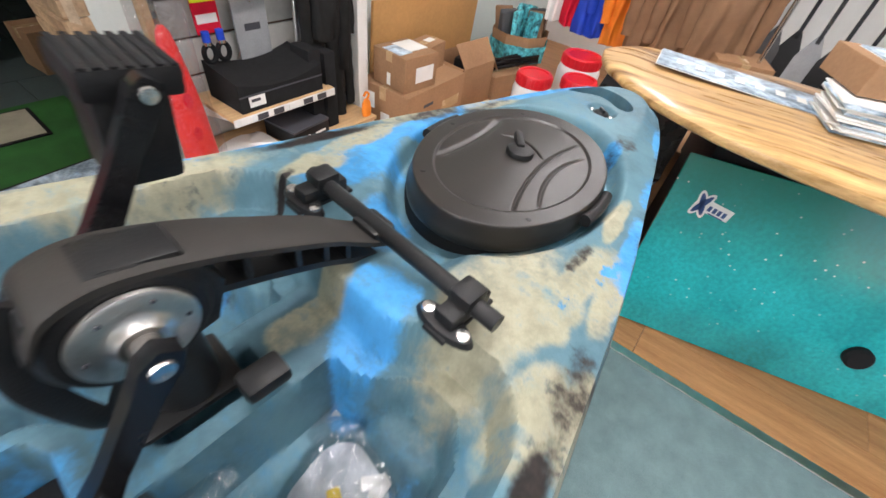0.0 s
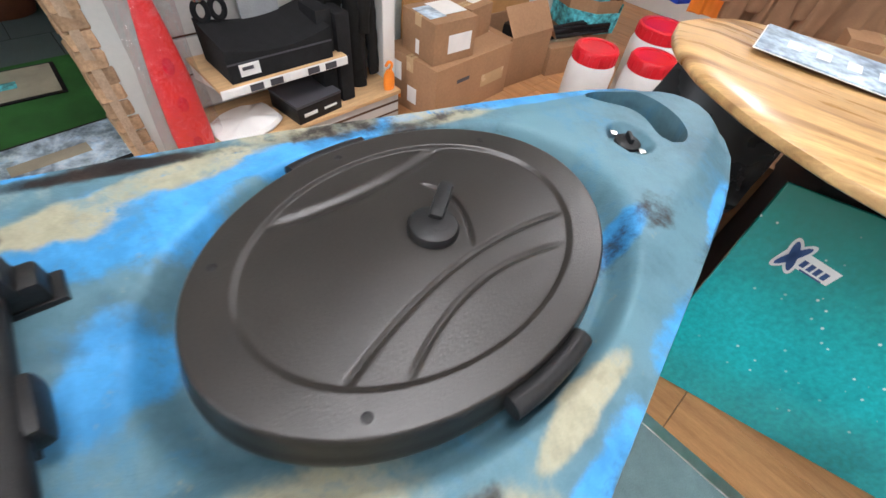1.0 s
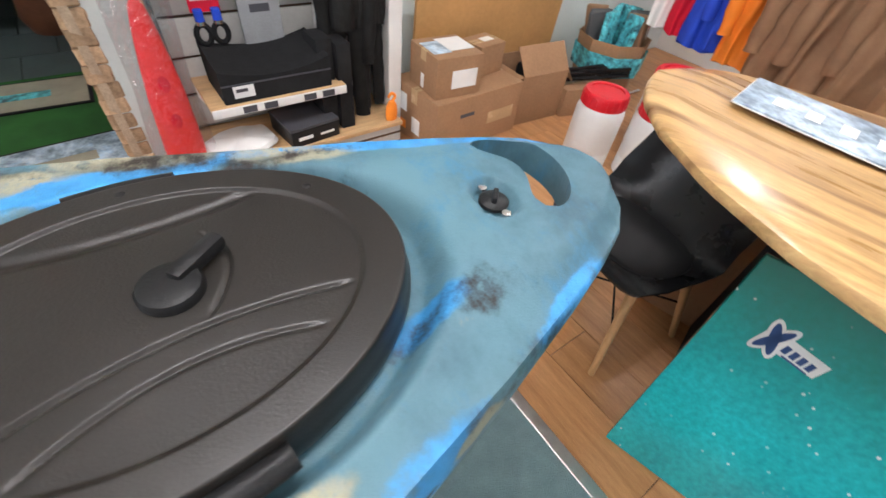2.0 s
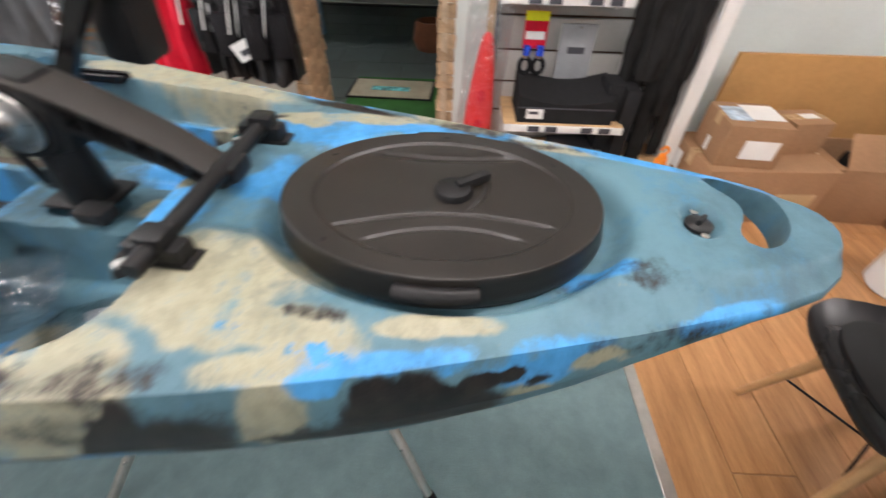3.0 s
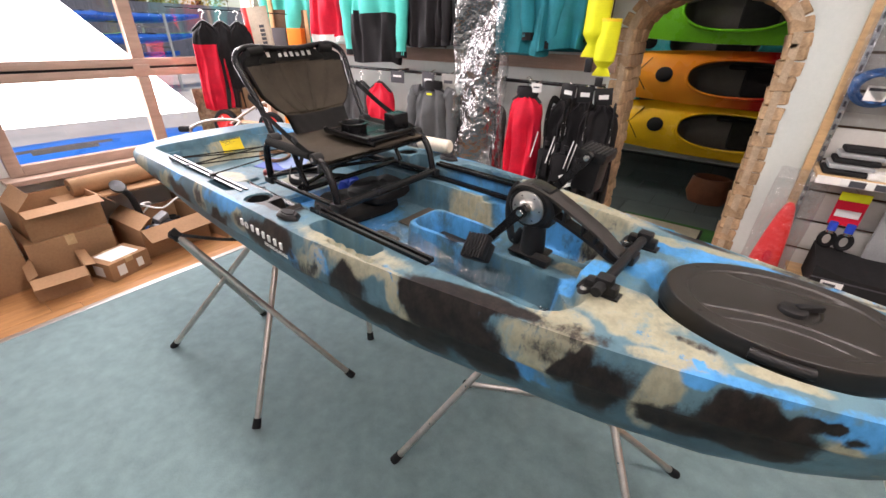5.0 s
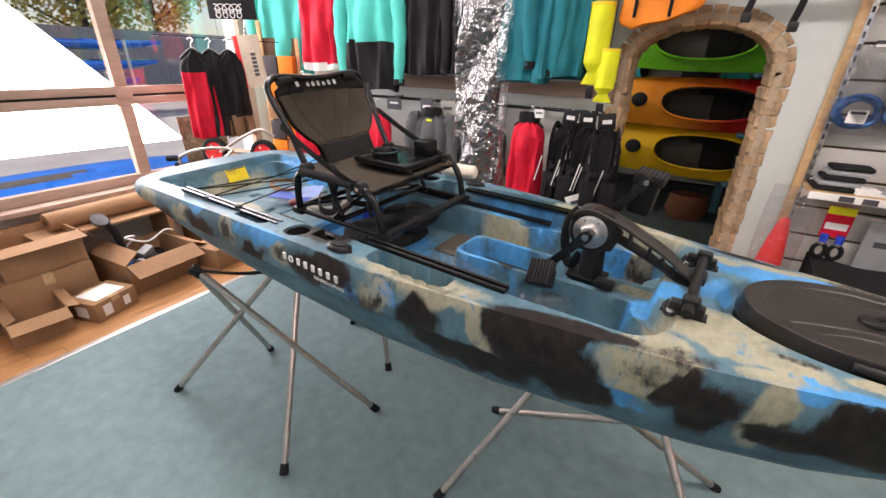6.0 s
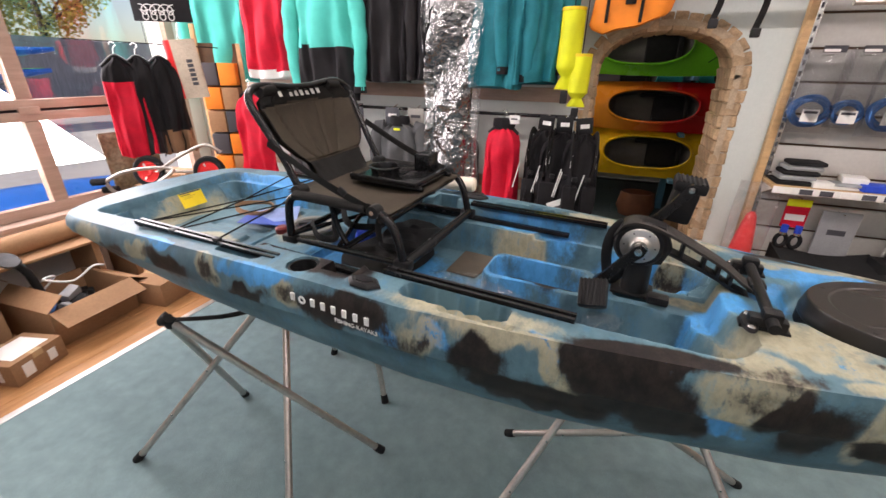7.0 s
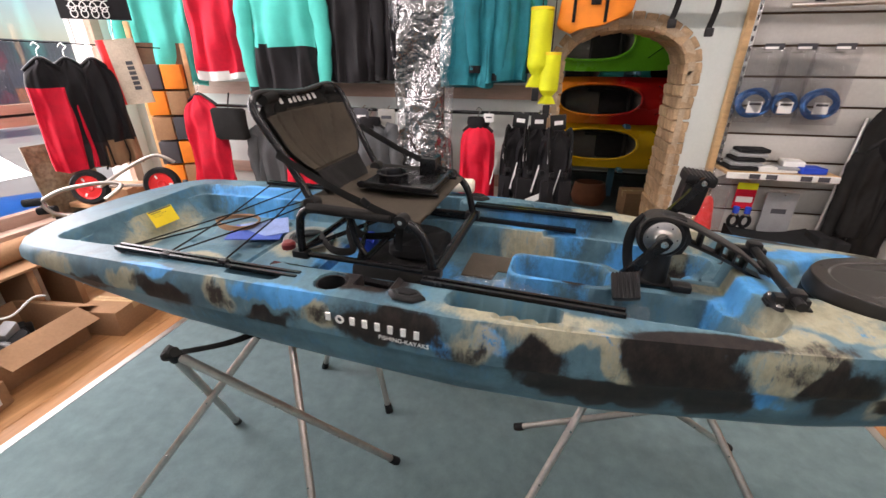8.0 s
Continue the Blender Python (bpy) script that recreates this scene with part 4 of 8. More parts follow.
    # cranks point opposite ways
    for s, tipx, tipz in ((-1, 0.428, 0.950), (1, 0.598, 1.178)):
        y = HY + s * 0.066
        yo = y + s * 0.018
        dirv = Vector((tipx - HX, 0, tipz - HZ)).normalized()
        ac = bmesh.new()
        side = Vector((dirv.z, 0, -dirv.x))
        loops = []
        for q, w in ((-0.018, 0.010), (0.0, 0.0165), (0.03, 0.0125), (0.10, 0.0105), ((Vector((tipx, 0, tipz)) - Vector((HX, 0, HZ))).length, 0.0135), ((Vector((tipx, 0, tipz)) - Vector((HX, 0, HZ))).length + 0.012, 0.008)):
            c = Vector((HX, 0, HZ)) + dirv * q
            f = max(0, q) / 0.15
            yy = y + (yo - y) * f
            loops.append([c + side * w + Vector((0, yy - 0.008, 0)), c + side * w + Vector((0, yy + 0.008, 0)), c - side * w + Vector((0, yy + 0.008, 0)), c - side * w + Vector((0, yy - 0.008, 0))])
        rings(ac, loops)
        bmesh.ops.recalc_face_normals(ac, faces=ac.faces)
        part("crank", ac, M_tube, d, "glossy black crank arm")
        part("crank_bolt", lathe([(0, 0), (0.010, 0), (0.009, 0.003), (0, 0.0035)], 16, Matrix.Translation((HX, y + s * 0.008, HZ)) @ pose(0, 0, 0, -90 * s, 0, 0)), M_steel, d)
        part("pedal_bolt", lathe([(0, 0), (0.008, 0), (0.007, 0.003), (0, 0.0035)], 16, Matrix.Translation((tipx, yo + s * -0.008, tipz)) @ pose(0, 0, 0, 90 * s, 0, 0)), M_steel, d)
        # pedal: a cage with ribbed tread
        pm = Matrix.Translation((tipx, yo + s * 0.060, tipz)) @ (pose(0, 0, 0, 42, -12, 0) @ Matrix.Scale(0.86, 4) if s < 0 else pose(0, 0, 0, 0, 6, 0))
        ped = part("pedal", box((-0.040, -0.042, -0.016), (0.040, 0.042, 0.012), 0.007, pm), M_black, d, "ribbed black plastic pedal")
        high = 0.017 if s < 0 else 0.0135
        for k in range(7):
            xx = -0.033 + 0.011 * k
            part("tread_rib", box((xx - 0.0028, -0.041, 0.011), (xx + 0.0028, 0.041, high), 0.001, pm), M_rubber, ped)
        part("pedal_weight", box((-0.034, -0.032, -0.060 if s < 0 else -0.105), (0.030, 0.034, -0.014), 0.010, pm), M_black, ped)
        part("spindle", cyl((tipx, yo, tipz), (tipx, yo + s * 0.03, tipz), 0.008, 12), M_steel, ped)


pedal_drive()


def kayak_seat():
    st = thing("fishing_chair", "black framed kayak chair with charcoal mesh back and seat", "kayak seat", KAYAK @ Matrix.Translation((0.012, 0, 0.92)) @ Matrix.Diagonal((1.0, 1.0, 0.93, 1.0)) @ Matrix.Translation((0, 0, -0.92)))
    R = 0.0125
    Y0, Y1 = -0.200, 0.262
    # side frames: rear leg, top rail, front leg, bottom runner
    for y in (Y0, Y1):
        loop = curve_pts([(-0.505, y, 0.925), (-0.500, y, 1.02), (-0.485, y, 1.075), (-0.44, y, 1.094), (-0.30, y, 1.098), (-0.185, y, 1.096), (-0.135, y, 1.078), (-0.105, y, 1.03), (-0.085, y, 0.945)], 5)
        part("side_frame", tube(loop, R, 12), M_tube, st, "bent glossy black side tube")
        part("runner", tube([(-0.515, y, 0.932), (-0.075, y, 0.942)], 0.010, 10), M_tube, st)
        part("middle_leg", tube(curve_pts([(-0.345, y + 0.02, 1.085), (-0.335, y + 0.03, 1.0), (-0.30, y + 0.03, 0.935)], 5), 0.009, 10), M_tube, st)
        part("knee_joint", lathe([(0, -0.016), (0.019, -0.016), (0.021, 0), (0.019, 0.016), (0, 0.016)], 18, Matrix.Translation((-0.172, y, 1.096)) @ pose(0, 0, 0, 90, 0, 0)), M_black, st)
        part("joint_bolt", lathe([(0, -0.019), (0.007, -0.019), (0.007, 0.019), (0, 0.019)], 12, Matrix.Translation((-0.172, y, 1.096)) @ pose(0, 0, 0, 90, 0, 0)), M_steel, st)
        part("foot_clamp", box((-0.112, y - 0.016, 0.925), (-0.060, y + 0.016, 0.955), 0.006), M_black, st)
        part("foot_clamp", box((-0.535, y - 0.014, 0.918), (-0.480, y + 0.014, 0.944), 0.006), M_black, st)
    for x, z, r in ((-0.078, 0.946, 0.0155), (-0.505, 0.945, 0.011), (-0.30, 0.940, 0.010), (-0.155, 1.070, 0.011)):
        part("cross_tube", tube([(x, Y0, z), (x, Y1, z)], r, 12), M_tube, st)
    part("lower_brace", tube([(-0.50, Y0, 0.95), (-0.31, Y1, 0.95)], 0.008, 8), M_tube, st)
    part("lower_brace", tube([(-0.50, Y1, 0.95), (-0.31, Y0, 0.95)], 0.008, 8), M_tube, st)
    # seat sheet, sagging
    seat = bmesh.new()
    n, k = 18, 18
    for zo in (0, -0.008):
        g = [[seat.verts.new((-0.50 + 0.375 * i / n, Y0 + 0.008 + (Y1 - Y0 - 0.016) * j / k, 1.104 + zo - 0.022 * math.sin(math.pi * i / n) * math.sin(math.pi * j / k) - 0.010 * i / n + 0.0015 * math.sin(i * 2.1 + j))) for j in range(k + 1)] for i in range(n + 1)]
        for i in range(n):
            for j in range(k):
                q = (g[i][j], g[i + 1][j], g[i + 1][j + 1], g[i][j + 1])
                seat.faces.new(q if zo == 0 else q[::-1])
    part("seat_sheet", seat, M_mesh, st, "taut charcoal mesh seat")
    for y in (Y0, Y1):
        part("seat_sleeve", tube([(-0.46, y, 1.098), (-0.20, y, 1.099)], 0.019, 12, flat=0.8), M_fabric, st)
    # backrest: leaning frame with a padded mesh panel
    B0, B1 = Vector((-0.455, 0, 1.10)), Vector((-0.605, 0, 1.400))
    up = (B1 - B0)
    out = [(0, 0.212), (0.30, 0.212), (0.55, 0.218), (0.80, 0.228), (0.93, 0.226), (1.01, 0.205), (1.045, 0.165), (1.03, 0.10), (1.01, 0.04)]
    yc = (Y0 + Y1) / 2
    at = lambda u, y: B0 + up * u + Vector((0, yc + y, 0))
    part("back_frame", tube(curve_pts([at(u, -w) for u, w in out] + [at(u, w) for u, w in out[::-1]], 4), 0.0115, 12), M_tube, st, "glossy black back frame tube")
    nrm = Vector((up.z, 0, -up.x)).normalized()
    back = bmesh.new()
    n, k = 64, 60
    outline = ([0, 0.05, 0.16, 0.24, 0.28, 0.33, 0.50, 0.80, 0.90, 1.0], [0.112, 0.122, 0.126, 0.130, 0.140, 0.158, 0.192, 0.208, 0.200, 0.150])
    for zo in (0.009, -0.009):
        g = []
        for i in range(n + 1):
            row = []
            for j in range(k + 1):
                v = -1 + 2 * j / k
                u = (0.01 + 0.97 * i / n) * (1 + 0.035 * (1 - v * v) * (i / n) ** 4)
                w = float(np.interp(u, *outline))
                bow = -0.050 * (1 - v * v) * (0.45 + 0.55 * math.sin(math.pi * min(u, 1)))
                fan = [abs(abs(v) - q0 - (q1 - q0) * ((u - 0.26) / 0.7) ** 0.6) for q0, q1 in ((0.10, 0.30), (0.34, 0.72))] if u > 0.26 else [1]
                seam = -0.007 * max(math.exp(-(min(fan) / 0.022) ** 2), math.exp(-((u - 0.26) / 0.012) ** 2), math.exp(-((u - 0.88 + 0.05 * v * v) / 0.012) ** 2))
                puff = 0.0045 * math.sin(math.pi * min(1, abs(v) * 2.1)) * (u > 0.27)
                wave = 0.0025 * math.sin(13 * u + 5 * v) * math.cos(9 * v)
                row.append(back.verts.new(at(u, v * w) + nrm * (bow + wave + zo + ((seam + puff) if zo > 0 else 0))))
            g.append(row)
        for i in range(n):
            for j in range(k):
                q = (g[i][j], g[i][j + 1], g[i + 1][j + 1], g[i + 1][j])
                f = back.faces.new(q if zo > 0 else q[::-1])
                uu, vv = (i + 0.5) / n, -1 + 2 * (j + 0.5) / k
                f.material_index = 1 if (uu < 0.25 or uu > 0.89 - 0.05 * vv * vv or abs(vv) > 0.955) else 0
    bmesh.ops.recalc_face_normals(back, faces=back.faces)
    bp = part("backrest", back, [M_mesh, M_fabric], st, "charcoal mesh back with stitched seams and worn white print")
    for i, y in enumerate(np.linspace(-0.10, 0.075, 8)):
        if i == 1:
            continue
        vv = y / 0.17
        pc = at(0.955, y) + nrm * (-0.050 * (1 - vv * vv) * 0.5 + 0.013)
        part("print_bar", box((-0.0012, -0.006, -0.009), (0.0012, 0.006, 0.009 - 0.004 * (i % 3 == 2)), 0, Matrix.Translation(pc) @ pose(0, 0, 0, 0, -27, 0)), M_label, bp)
    for y in (-0.16, 0.16):
        part("frame_sleeve", tube([at(0.985, y * 1.1), at(1.005, y * 0.75)], 0.018, 10), M_fabric, st)
        part("hinge", lathe([(0, -0.018), (0.020, -0.018), (0.022, 0), (0.020, 0.018), (0, 0.018)], 16, Matrix.Translation(at(0.02, y * 1.32)) @ pose(0, 0, 0, 90, 0, 0)), M_black, st)
    # straps from the back to the seat's front joint
    for y in (Y0 - 0.008, Y1 + 0.008):
        a, b = B0 + up * 0.52 + Vector((0, y - 0.0, 0)), Vector((-0.172, y, 1.098))
        part("strap", tube(curve_pts([a, a.lerp(b, 0.5) + Vector((0, 0, -0.012)), b], 6), 0.012, 8, flat=0.16, up=(0, 1, 0)), M_fabric, st, "black webbing strap")
        part("strap_buckle", box((-0.014, -0.004, -0.010), (0.014, 0.004, 0.010), 0.003, Matrix.Translation(a.lerp(b, 0.72)) @ pose(0, 0, 0, 0, 38, 0)), M_black, st)
    # loose webbing below the seat
    for pts in ([(-0.36, -0.13, 1.075), (-0.365, -0.15, 1.01), (-0.35, -0.17, 0.955), (-0.42, -0.17, 0.945), (-0.49, -0.12, 0.965)], [(-0.21, -0.12, 1.07), (-0.215, -0.13, 1.0), (-0.225, -0.11, 0.945)], [(-0.47, 0.05, 1.06), (-0.45, 0.0, 1.0), (-0.38, -0.06, 0.955), (-0.28, -0.02, 0.95)]):
        part("loose_strap", tube(curve_pts(pts, 6), 0.012, 8, flat=0.15, up=(0, 1, 0)), M_fabric, st, "loose black webbing strap")
    # cup holder tray on the seat
    tray = part("cup_tray", box((-0.41, 0.0, 1.100), (-0.155, 0.22, 1.112), 0.006), M_tube, st, "black tray with a cup holder")
    part("cup_ring", lathe([(0.042, 0.0), (0.047, 0.0), (0.047, 0.030), (0.054, 0.034), (0.054, 0.039), (0.044, 0.040), (0.041, 0.034), (0.040, 0.0)], 40, pose(-0.315, 0.070, 1.109)), M_tube, tray, "round black cup holder")
    part("rod_holder", box((-0.265, 0.175, 1.104), (-0.205, 0.255, 1.175), 0.010), M_tube, tray)
    part("tray_rim", box((-0.41, -0.004, 1.108), (-0.155, 0.010, 1.126), 0.005), M_tube, tray)
    part("tray_rim", box((-0.170, 0.010, 1.108), (-0.155, 0.22, 1.126), 0.005), M_tube, tray)
    part("tray_well", box((-0.26, 0.03, 1.110), (-0.18, 0.15, 1.114), 0.002), M_tube, tray)
    part("tray_tube", tube([(-0.42, 0.02, 1.108), (-0.14, 0.015, 1.100)], 0.008, 8), M_tube, tray)
    part("tray_tube", tube([(-0.42, 0.21, 1.108), (-0.14, 0.215, 1.100)], 0.008, 8), M_tube, tray)


kayak_seat()


# ---- stands ----
M_tubealu = surf("worn_aluminium_tube", (0.52, 0.48, 0.44), 0.38, 0.9, var=0.16, scale=24, fine=260, bump=0.08)


def stand(legs, tops, group="kayak stands"):
    """Folding stand: crossed tube legs with rubber feet and a webbing sling between the tops."""
    s = thing("kayak_stand", "folding aluminium kayak stand with black rubber feet and webbing", "kayak stand", None, group)
    for foot, top in legs:
        f, t = Vector(foot), Vector(top)
        d = (t - f).normalized()
        leg = part("leg", cyl(f + d * 0.012, t, 0.0125, 16), M_tubealu, s)
        part("rubber_foot", cyl(f, f + d * 0.040, 0.0175, 14, 0.0155), M_rubber, leg)
        part("end_cap", cyl(t - d * 0.03, t + d * 0.008, 0.0155, 14), M_rubber, leg)
        for q in (0.33, 0.62):
            c = f.lerp(t, q)
            part("rivet", lathe([(0, -0.0155), (0.004, -0.0155), (0.004, 0.0155), (0, 0.0155)], 10, Matrix.Translation(c) @ pose(0, 0, 0, 90, 0, 0)), M_steel, leg)
    for a, b in tops:
        a, b = Vector(a), Vector(b)
        mid = a.lerp(b, 0.5) - Vector((0, 0, 0.10))
        part("sling", tube(curve_pts([a, a.lerp(mid, 0.5) - Vector((0, 0, 0.03)), mid, b.lerp(mid, 0.5) - Vector((0, 0, 0.03)), b], 5), 0.020, 8, flat=0.1), M_fabric, s, "black webbing sling under the hull")
        part("sling_wrap", lathe([(0, -0.022), (0.014, -0.022), (0.017, 0), (0.014, 0.022), (0, 0.022)], 14, Matrix.Translation(a) @ pose(0, 0, 0, 0, 60, 0)), M_fabric, s)
    return s


# each: foot, top end
stand([((-1.133, -0.360, 0.004), (-0.66, -0.06, 0.655)), ((-0.349, -0.397, 0.004), (-0.615, 0.02, 0.64)), ((-0.247, 0.042, 0.004), (-0.735, -0.34, 0.765)), ((-1.009, 0.076, 0.004), (-0.722, -0.343, 0.757))],
      [((-0.728, -0.343, 0.758), (-0.55, 0.42, 0.74))])
stand([((0.202, -0.172, 0.004), (0.50, 0.16, 0.56)), ((1.096, 0.411, 0.004), (0.42, 0.02, 0.66)), ((1.085, -0.083, 0.004), (0.80, 0.22, 0.46)), ((0.212, 0.322, 0.004), (0.90, 0.20, 0.42))],
      [((0.45, -0.15, 0.66), (0.45, 0.25, 0.66))])
stand([((-0.364, 0.284, 0.004), (-0.55, 0.42, 0.745)), ((-0.80, 0.50, 0.004), (-0.55, 0.42, 0.745))], [])


# ---- small things on and in the kayak ----
def lettering():
    """White lettering on the starboard side: plain bars for the name, words below it."""
    def spot(x, z):
        hw = float(half_width(x)) * 1.046
        return (x, -hw - 0.0012, z)
    for i in range(8):
        x = -0.262 + 0.0328 * i
        z = 0.912 - 0.002 * i / 7
        px, py, pz = spot(x, z)
        if i == 1:
            part("print_ring", lathe([(0.006, -0.001), (0.0115, -0.001), (0.0115, 0.001), (0.006, 0.001)], 24, Matrix.Translation((px, py, pz)) @ pose(0, 0, 0, 90, 0, 0)), M_label, kayak, smooth=False)
            continue
        part("print_bar", box((px - 0.0062, py, pz - 0.0105), (px + 0.0062, py + 0.006, pz + 0.0105), 0.0006), M_label, kayak, smooth=False)
    cu = bpy.data.curves.new("words", "FONT")
    cu.body, cu.size, cu.extrude, cu.align_x = "FISHING-KAYAKS", 0.0165, 0.0006, "CENTER"
    ob = bpy.data.objects.new("words", cu)
    me = bpy.data.meshes.new_from_object(ob)
    bpy.data.objects.remove(ob)
    me.materials.append(M_label)
    for v in me.vertices:
        x = -0.098 + 0.033 + v.co.x
        v.co = (x, -float(half_width(x)) * 1.0462 - 0.0008 - v.co.z, 0.880 + v.co.y)
    words = new("words", me)
    words.parent = kayak
    tagged(words, "small white words printed on the hull side")


lettering()

# yellow notice on the stern wall, bungee cords, round hatch, brown deck pads
nm_y = thing("warning_label", "yellow warning label stuck inside the stern", "label", KAYAK @ pose(-1.338, 0.03, 0.853, 0, 64, 0))
part("label", box((-0.034, -0.055, 0.002), (0.034, 0.055, 0.0035)), M_yel, nm_y)
for k in range(4):
    part("print_bar", box((-0.033 + 0.009 * k, -0.050 + 0.004 * k, 0.0036), (-0.028 + 0.008 * k - 0.001 * k, 0.050 - 0.02 * (k % 2) - 0.03 * (k > 0), 0.0042)), M_bars, nm_y)
anch = [(-1.03, 0.355, 0.928), (-0.85, 0.357, 0.938), (-0.645, 0.350, 0.948)]
cords = thing("bungee_cord", "black bungee cords criss-crossing the tank well", "bungee cord", KAYAK)
for (xa, ya, za), (xb, yb, zb) in ((anch[0], anch[1]), (anch[1], anch[0]), (anch[1], anch[2]), (anch[2], anch[1]), (anch[0], anch[2])):
    a, b = Vector((xa, -ya, za + 0.006)), Vector((xb, yb, zb + 0.006))
    part("cord", tube([a, a.lerp(b, 0.5) - Vector((0, 0, 0.012)), b], 0.0028, 8), M_fabric, cords)
for x, y, z in anch:
    for s in (-1, 1):
        part("cord_hook", box((x - 0.014, s * y - 0.008, z - 0.004), (x + 0.014, s * y + 0.008, z + 0.012), 0.003), M_black, cords)
rh = part("round_hatch", lathe([(0, 0.0), (0.090, 0.0), (0.094, 0.006), (0.088, 0.014), (0.070, 0.014), (0.066, 0.008), (0, 0.008)], 40, pose(-0.66, 0.06, 0.838)), surf("pale_grey_plastic", (0.24, 0.24, 0.22), 0.45), kayak, "round screw hatch with a pale grey rim")
part("hatch_disc", lathe([(0, 0.008), (0.064, 0.008), (0.060, 0.013), (0, 0.014)], 36, pose(-0.66, 0.06, 0.838)), M_black, rh)
part("hatch_grip", box((-0.05, -0.010, 0.0145), (0.05, 0.010, 0.024), 0.006, pose(-0.66, 0.06, 0.838, 0, 0, 35)), M_black, rh)
knob = part("vent_knob", lathe([(0, 0), (0.022, 0), (0.022, 0.016), (0.015, 0.022), (0, 0.022)], 10, pose(-0.565, -0.17, 0.925)), surf("red_knob", (0.20, 0.03, 0.03), 0.35), kayak, "small dark red star knob")
bro = thing("brochure", "blue folded brochure lying in the tank well", "brochure", KAYAK @ pose(-0.90, 0.06, 0.830, 0, 3, 25))
part("sheet", prism([(-0.10, -0.07), (0.10, -0.07), (0.105, 0.07), (-0.095, 0.07)], 0.0, 0.003), surf("blue_paper", (0.05, 0.10, 0.42), 0.5), bro)
part("sheet", prism([(-0.09, -0.065), (0.09, -0.075), (0.10, 0.06), (-0.085, 0.065)], 0.004, 0.006, pose(0.02, 0.03, 0.002, 4, -5, 16)), surf("pale_blue_paper", (0.22, 0.30, 0.55), 0.5), bro)
loop = thing("cable_coil", "coil of grey cable in the tank well", "cable", KAYAK @ pose(-1.02, 0.10, 0.832))
for k in range(3):
    part("coil", tube([(0.085 * math.cos(a) * (1 + 0.05 * k), 0.07 * math.sin(a) * (1 - 0.06 * k), 0.008 + 0.006 * k + 0.004 * math.sin(2 * a)) for a in (2 * math.pi * q / 36 for q in range(36))], 0.004, 8, closed=True), M_brown, loop)
M_pad = surf("brown_foam_pad", (0.085, 0.070, 0.052), 0.85, var=0.15, scale=20, fine=300, bump=0.4)
part("deck_pad", prism([(-0.055, 0.045), (0.05, 0.045), (0.06, 0.105), (0.30, 0.115), (0.33, 0.145), (0.33, 0.215), (-0.055, 0.215)], 0.800, 0.8065, bevel=0.0015), M_pad, kayak, "brown foam deck pad")
part("deck_pad", prism([(-0.055, -0.045), (0.05, -0.045), (0.06, -0.105), (0.30, -0.115), (0.33, -0.145), (0.33, -0.215), (-0.055, -0.215)], 0.800, 0.8065, bevel=0.0015), M_pad, kayak, "brown foam deck pad")
part("pocket_mat", box((0.165, -0.048, 0.814), (0.395, 0.050, 0.842), 0.008), M_rubber, kayak, "flat black insert in the console pocket")
# black fills put into holes, slots and pockets to stand for their inner shade
for s in (-1, 1):
    part("rod_tube", lathe([(0.0355, 0.064), (0.0405, 0.064), (0.0405, -0.050), (0.0, -0.050), (0.0, -0.045), (0.0355, -0.045)], 28, pose(-0.298, s * 0.352, 0.888)), M_rubber, kayak, "black insert that darkens the rod holder hole")
    part("slot_liner", box((-0.60, s * 0.368 - 0.013, 0.868), (-0.46, s * 0.368 + 0.013, 0.912), 0.004), M_rubber, kayak, "black fill standing in for the shade in the hand slot")
    part("pocket_liner", box((0.03, s * 0.340 - 0.022, 0.872), (0.262, s * 0.340 + 0.022, 0.882), 0.004), M_rubber, kayak)
M_bagfilm = clear("bag_film", film=True)
M_milky = surf("milky_bag_plastic", (0.44, 0.49, 0.54), 0.22, var=0.2, scale=18, fine=60, bump=0.6)
pb = thing("parts_bag", "clear plastic bag of fittings lying in the foot well", "plastic bag", KAYAK @ pose(0.575, -0.165, 0.768, 6, -14, 20))
bm = bmesh.new()
rn = random.Random(6)
n, k = 22, 18
for s in (-1, 1):
    g = [[bm.verts.new(((u - 0.5) * 0.22, (v - 0.5) * 0.16, 0.016 + s * 0.014 * (1 - (2 * u - 1) ** 4) * (1 - (2 * v - 1) ** 4) + rn.uniform(-0.003, 0.003))) for v in np.linspace(0, 1, k)] for u in np.linspace(0, 1, n)]
    for i in range(n - 1):
        for j in range(k - 1):
            q = (g[i][j], g[i + 1][j], g[i + 1][j + 1], g[i][j + 1])
            bm.faces.new(q if s > 0 else q[::-1])
part("film", bm, M_bagfilm, pb)
part("paper_insert", prism([(-0.095, -0.065), (0.095, -0.068), (0.098, 0.066), (-0.092, 0.062)], 0.009, 0.011), M_milky, pb, "pale paper sheet inside the bag")
for i in range(6):
    part("fitting", box((-0.018, -0.008, -0.004), (0.018, 0.008, 0.006), 0.002, pose(rn.uniform(-0.06, 0.06), rn.uniform(-0.04, 0.04), 0.014, 0, 0, rn.uniform(0, 180))), (M_yel, M_label, M_label)[i % 3], pb)
lf = thing("plastic_sheet", "crumpled clear plastic sheet over the near foot well", "plastic sheet", KAYAK @ pose(0.24, -0.16, 0.880, 2, 0, 6))
bm = bmesh.new()
n, k = 40, 22
g = [[bm.verts.new(((u - 0.5) * 0.56, (v - 0.5) * 0.20, 0.05 * (2 * v - 1) ** 2 - 0.05 + 0.010 * math.sin(9 * u + 5 * v) + rn.uniform(-0.004, 0.004))) for v in np.linspace(0, 1, k)] for u in np.linspace(0, 1, n)]
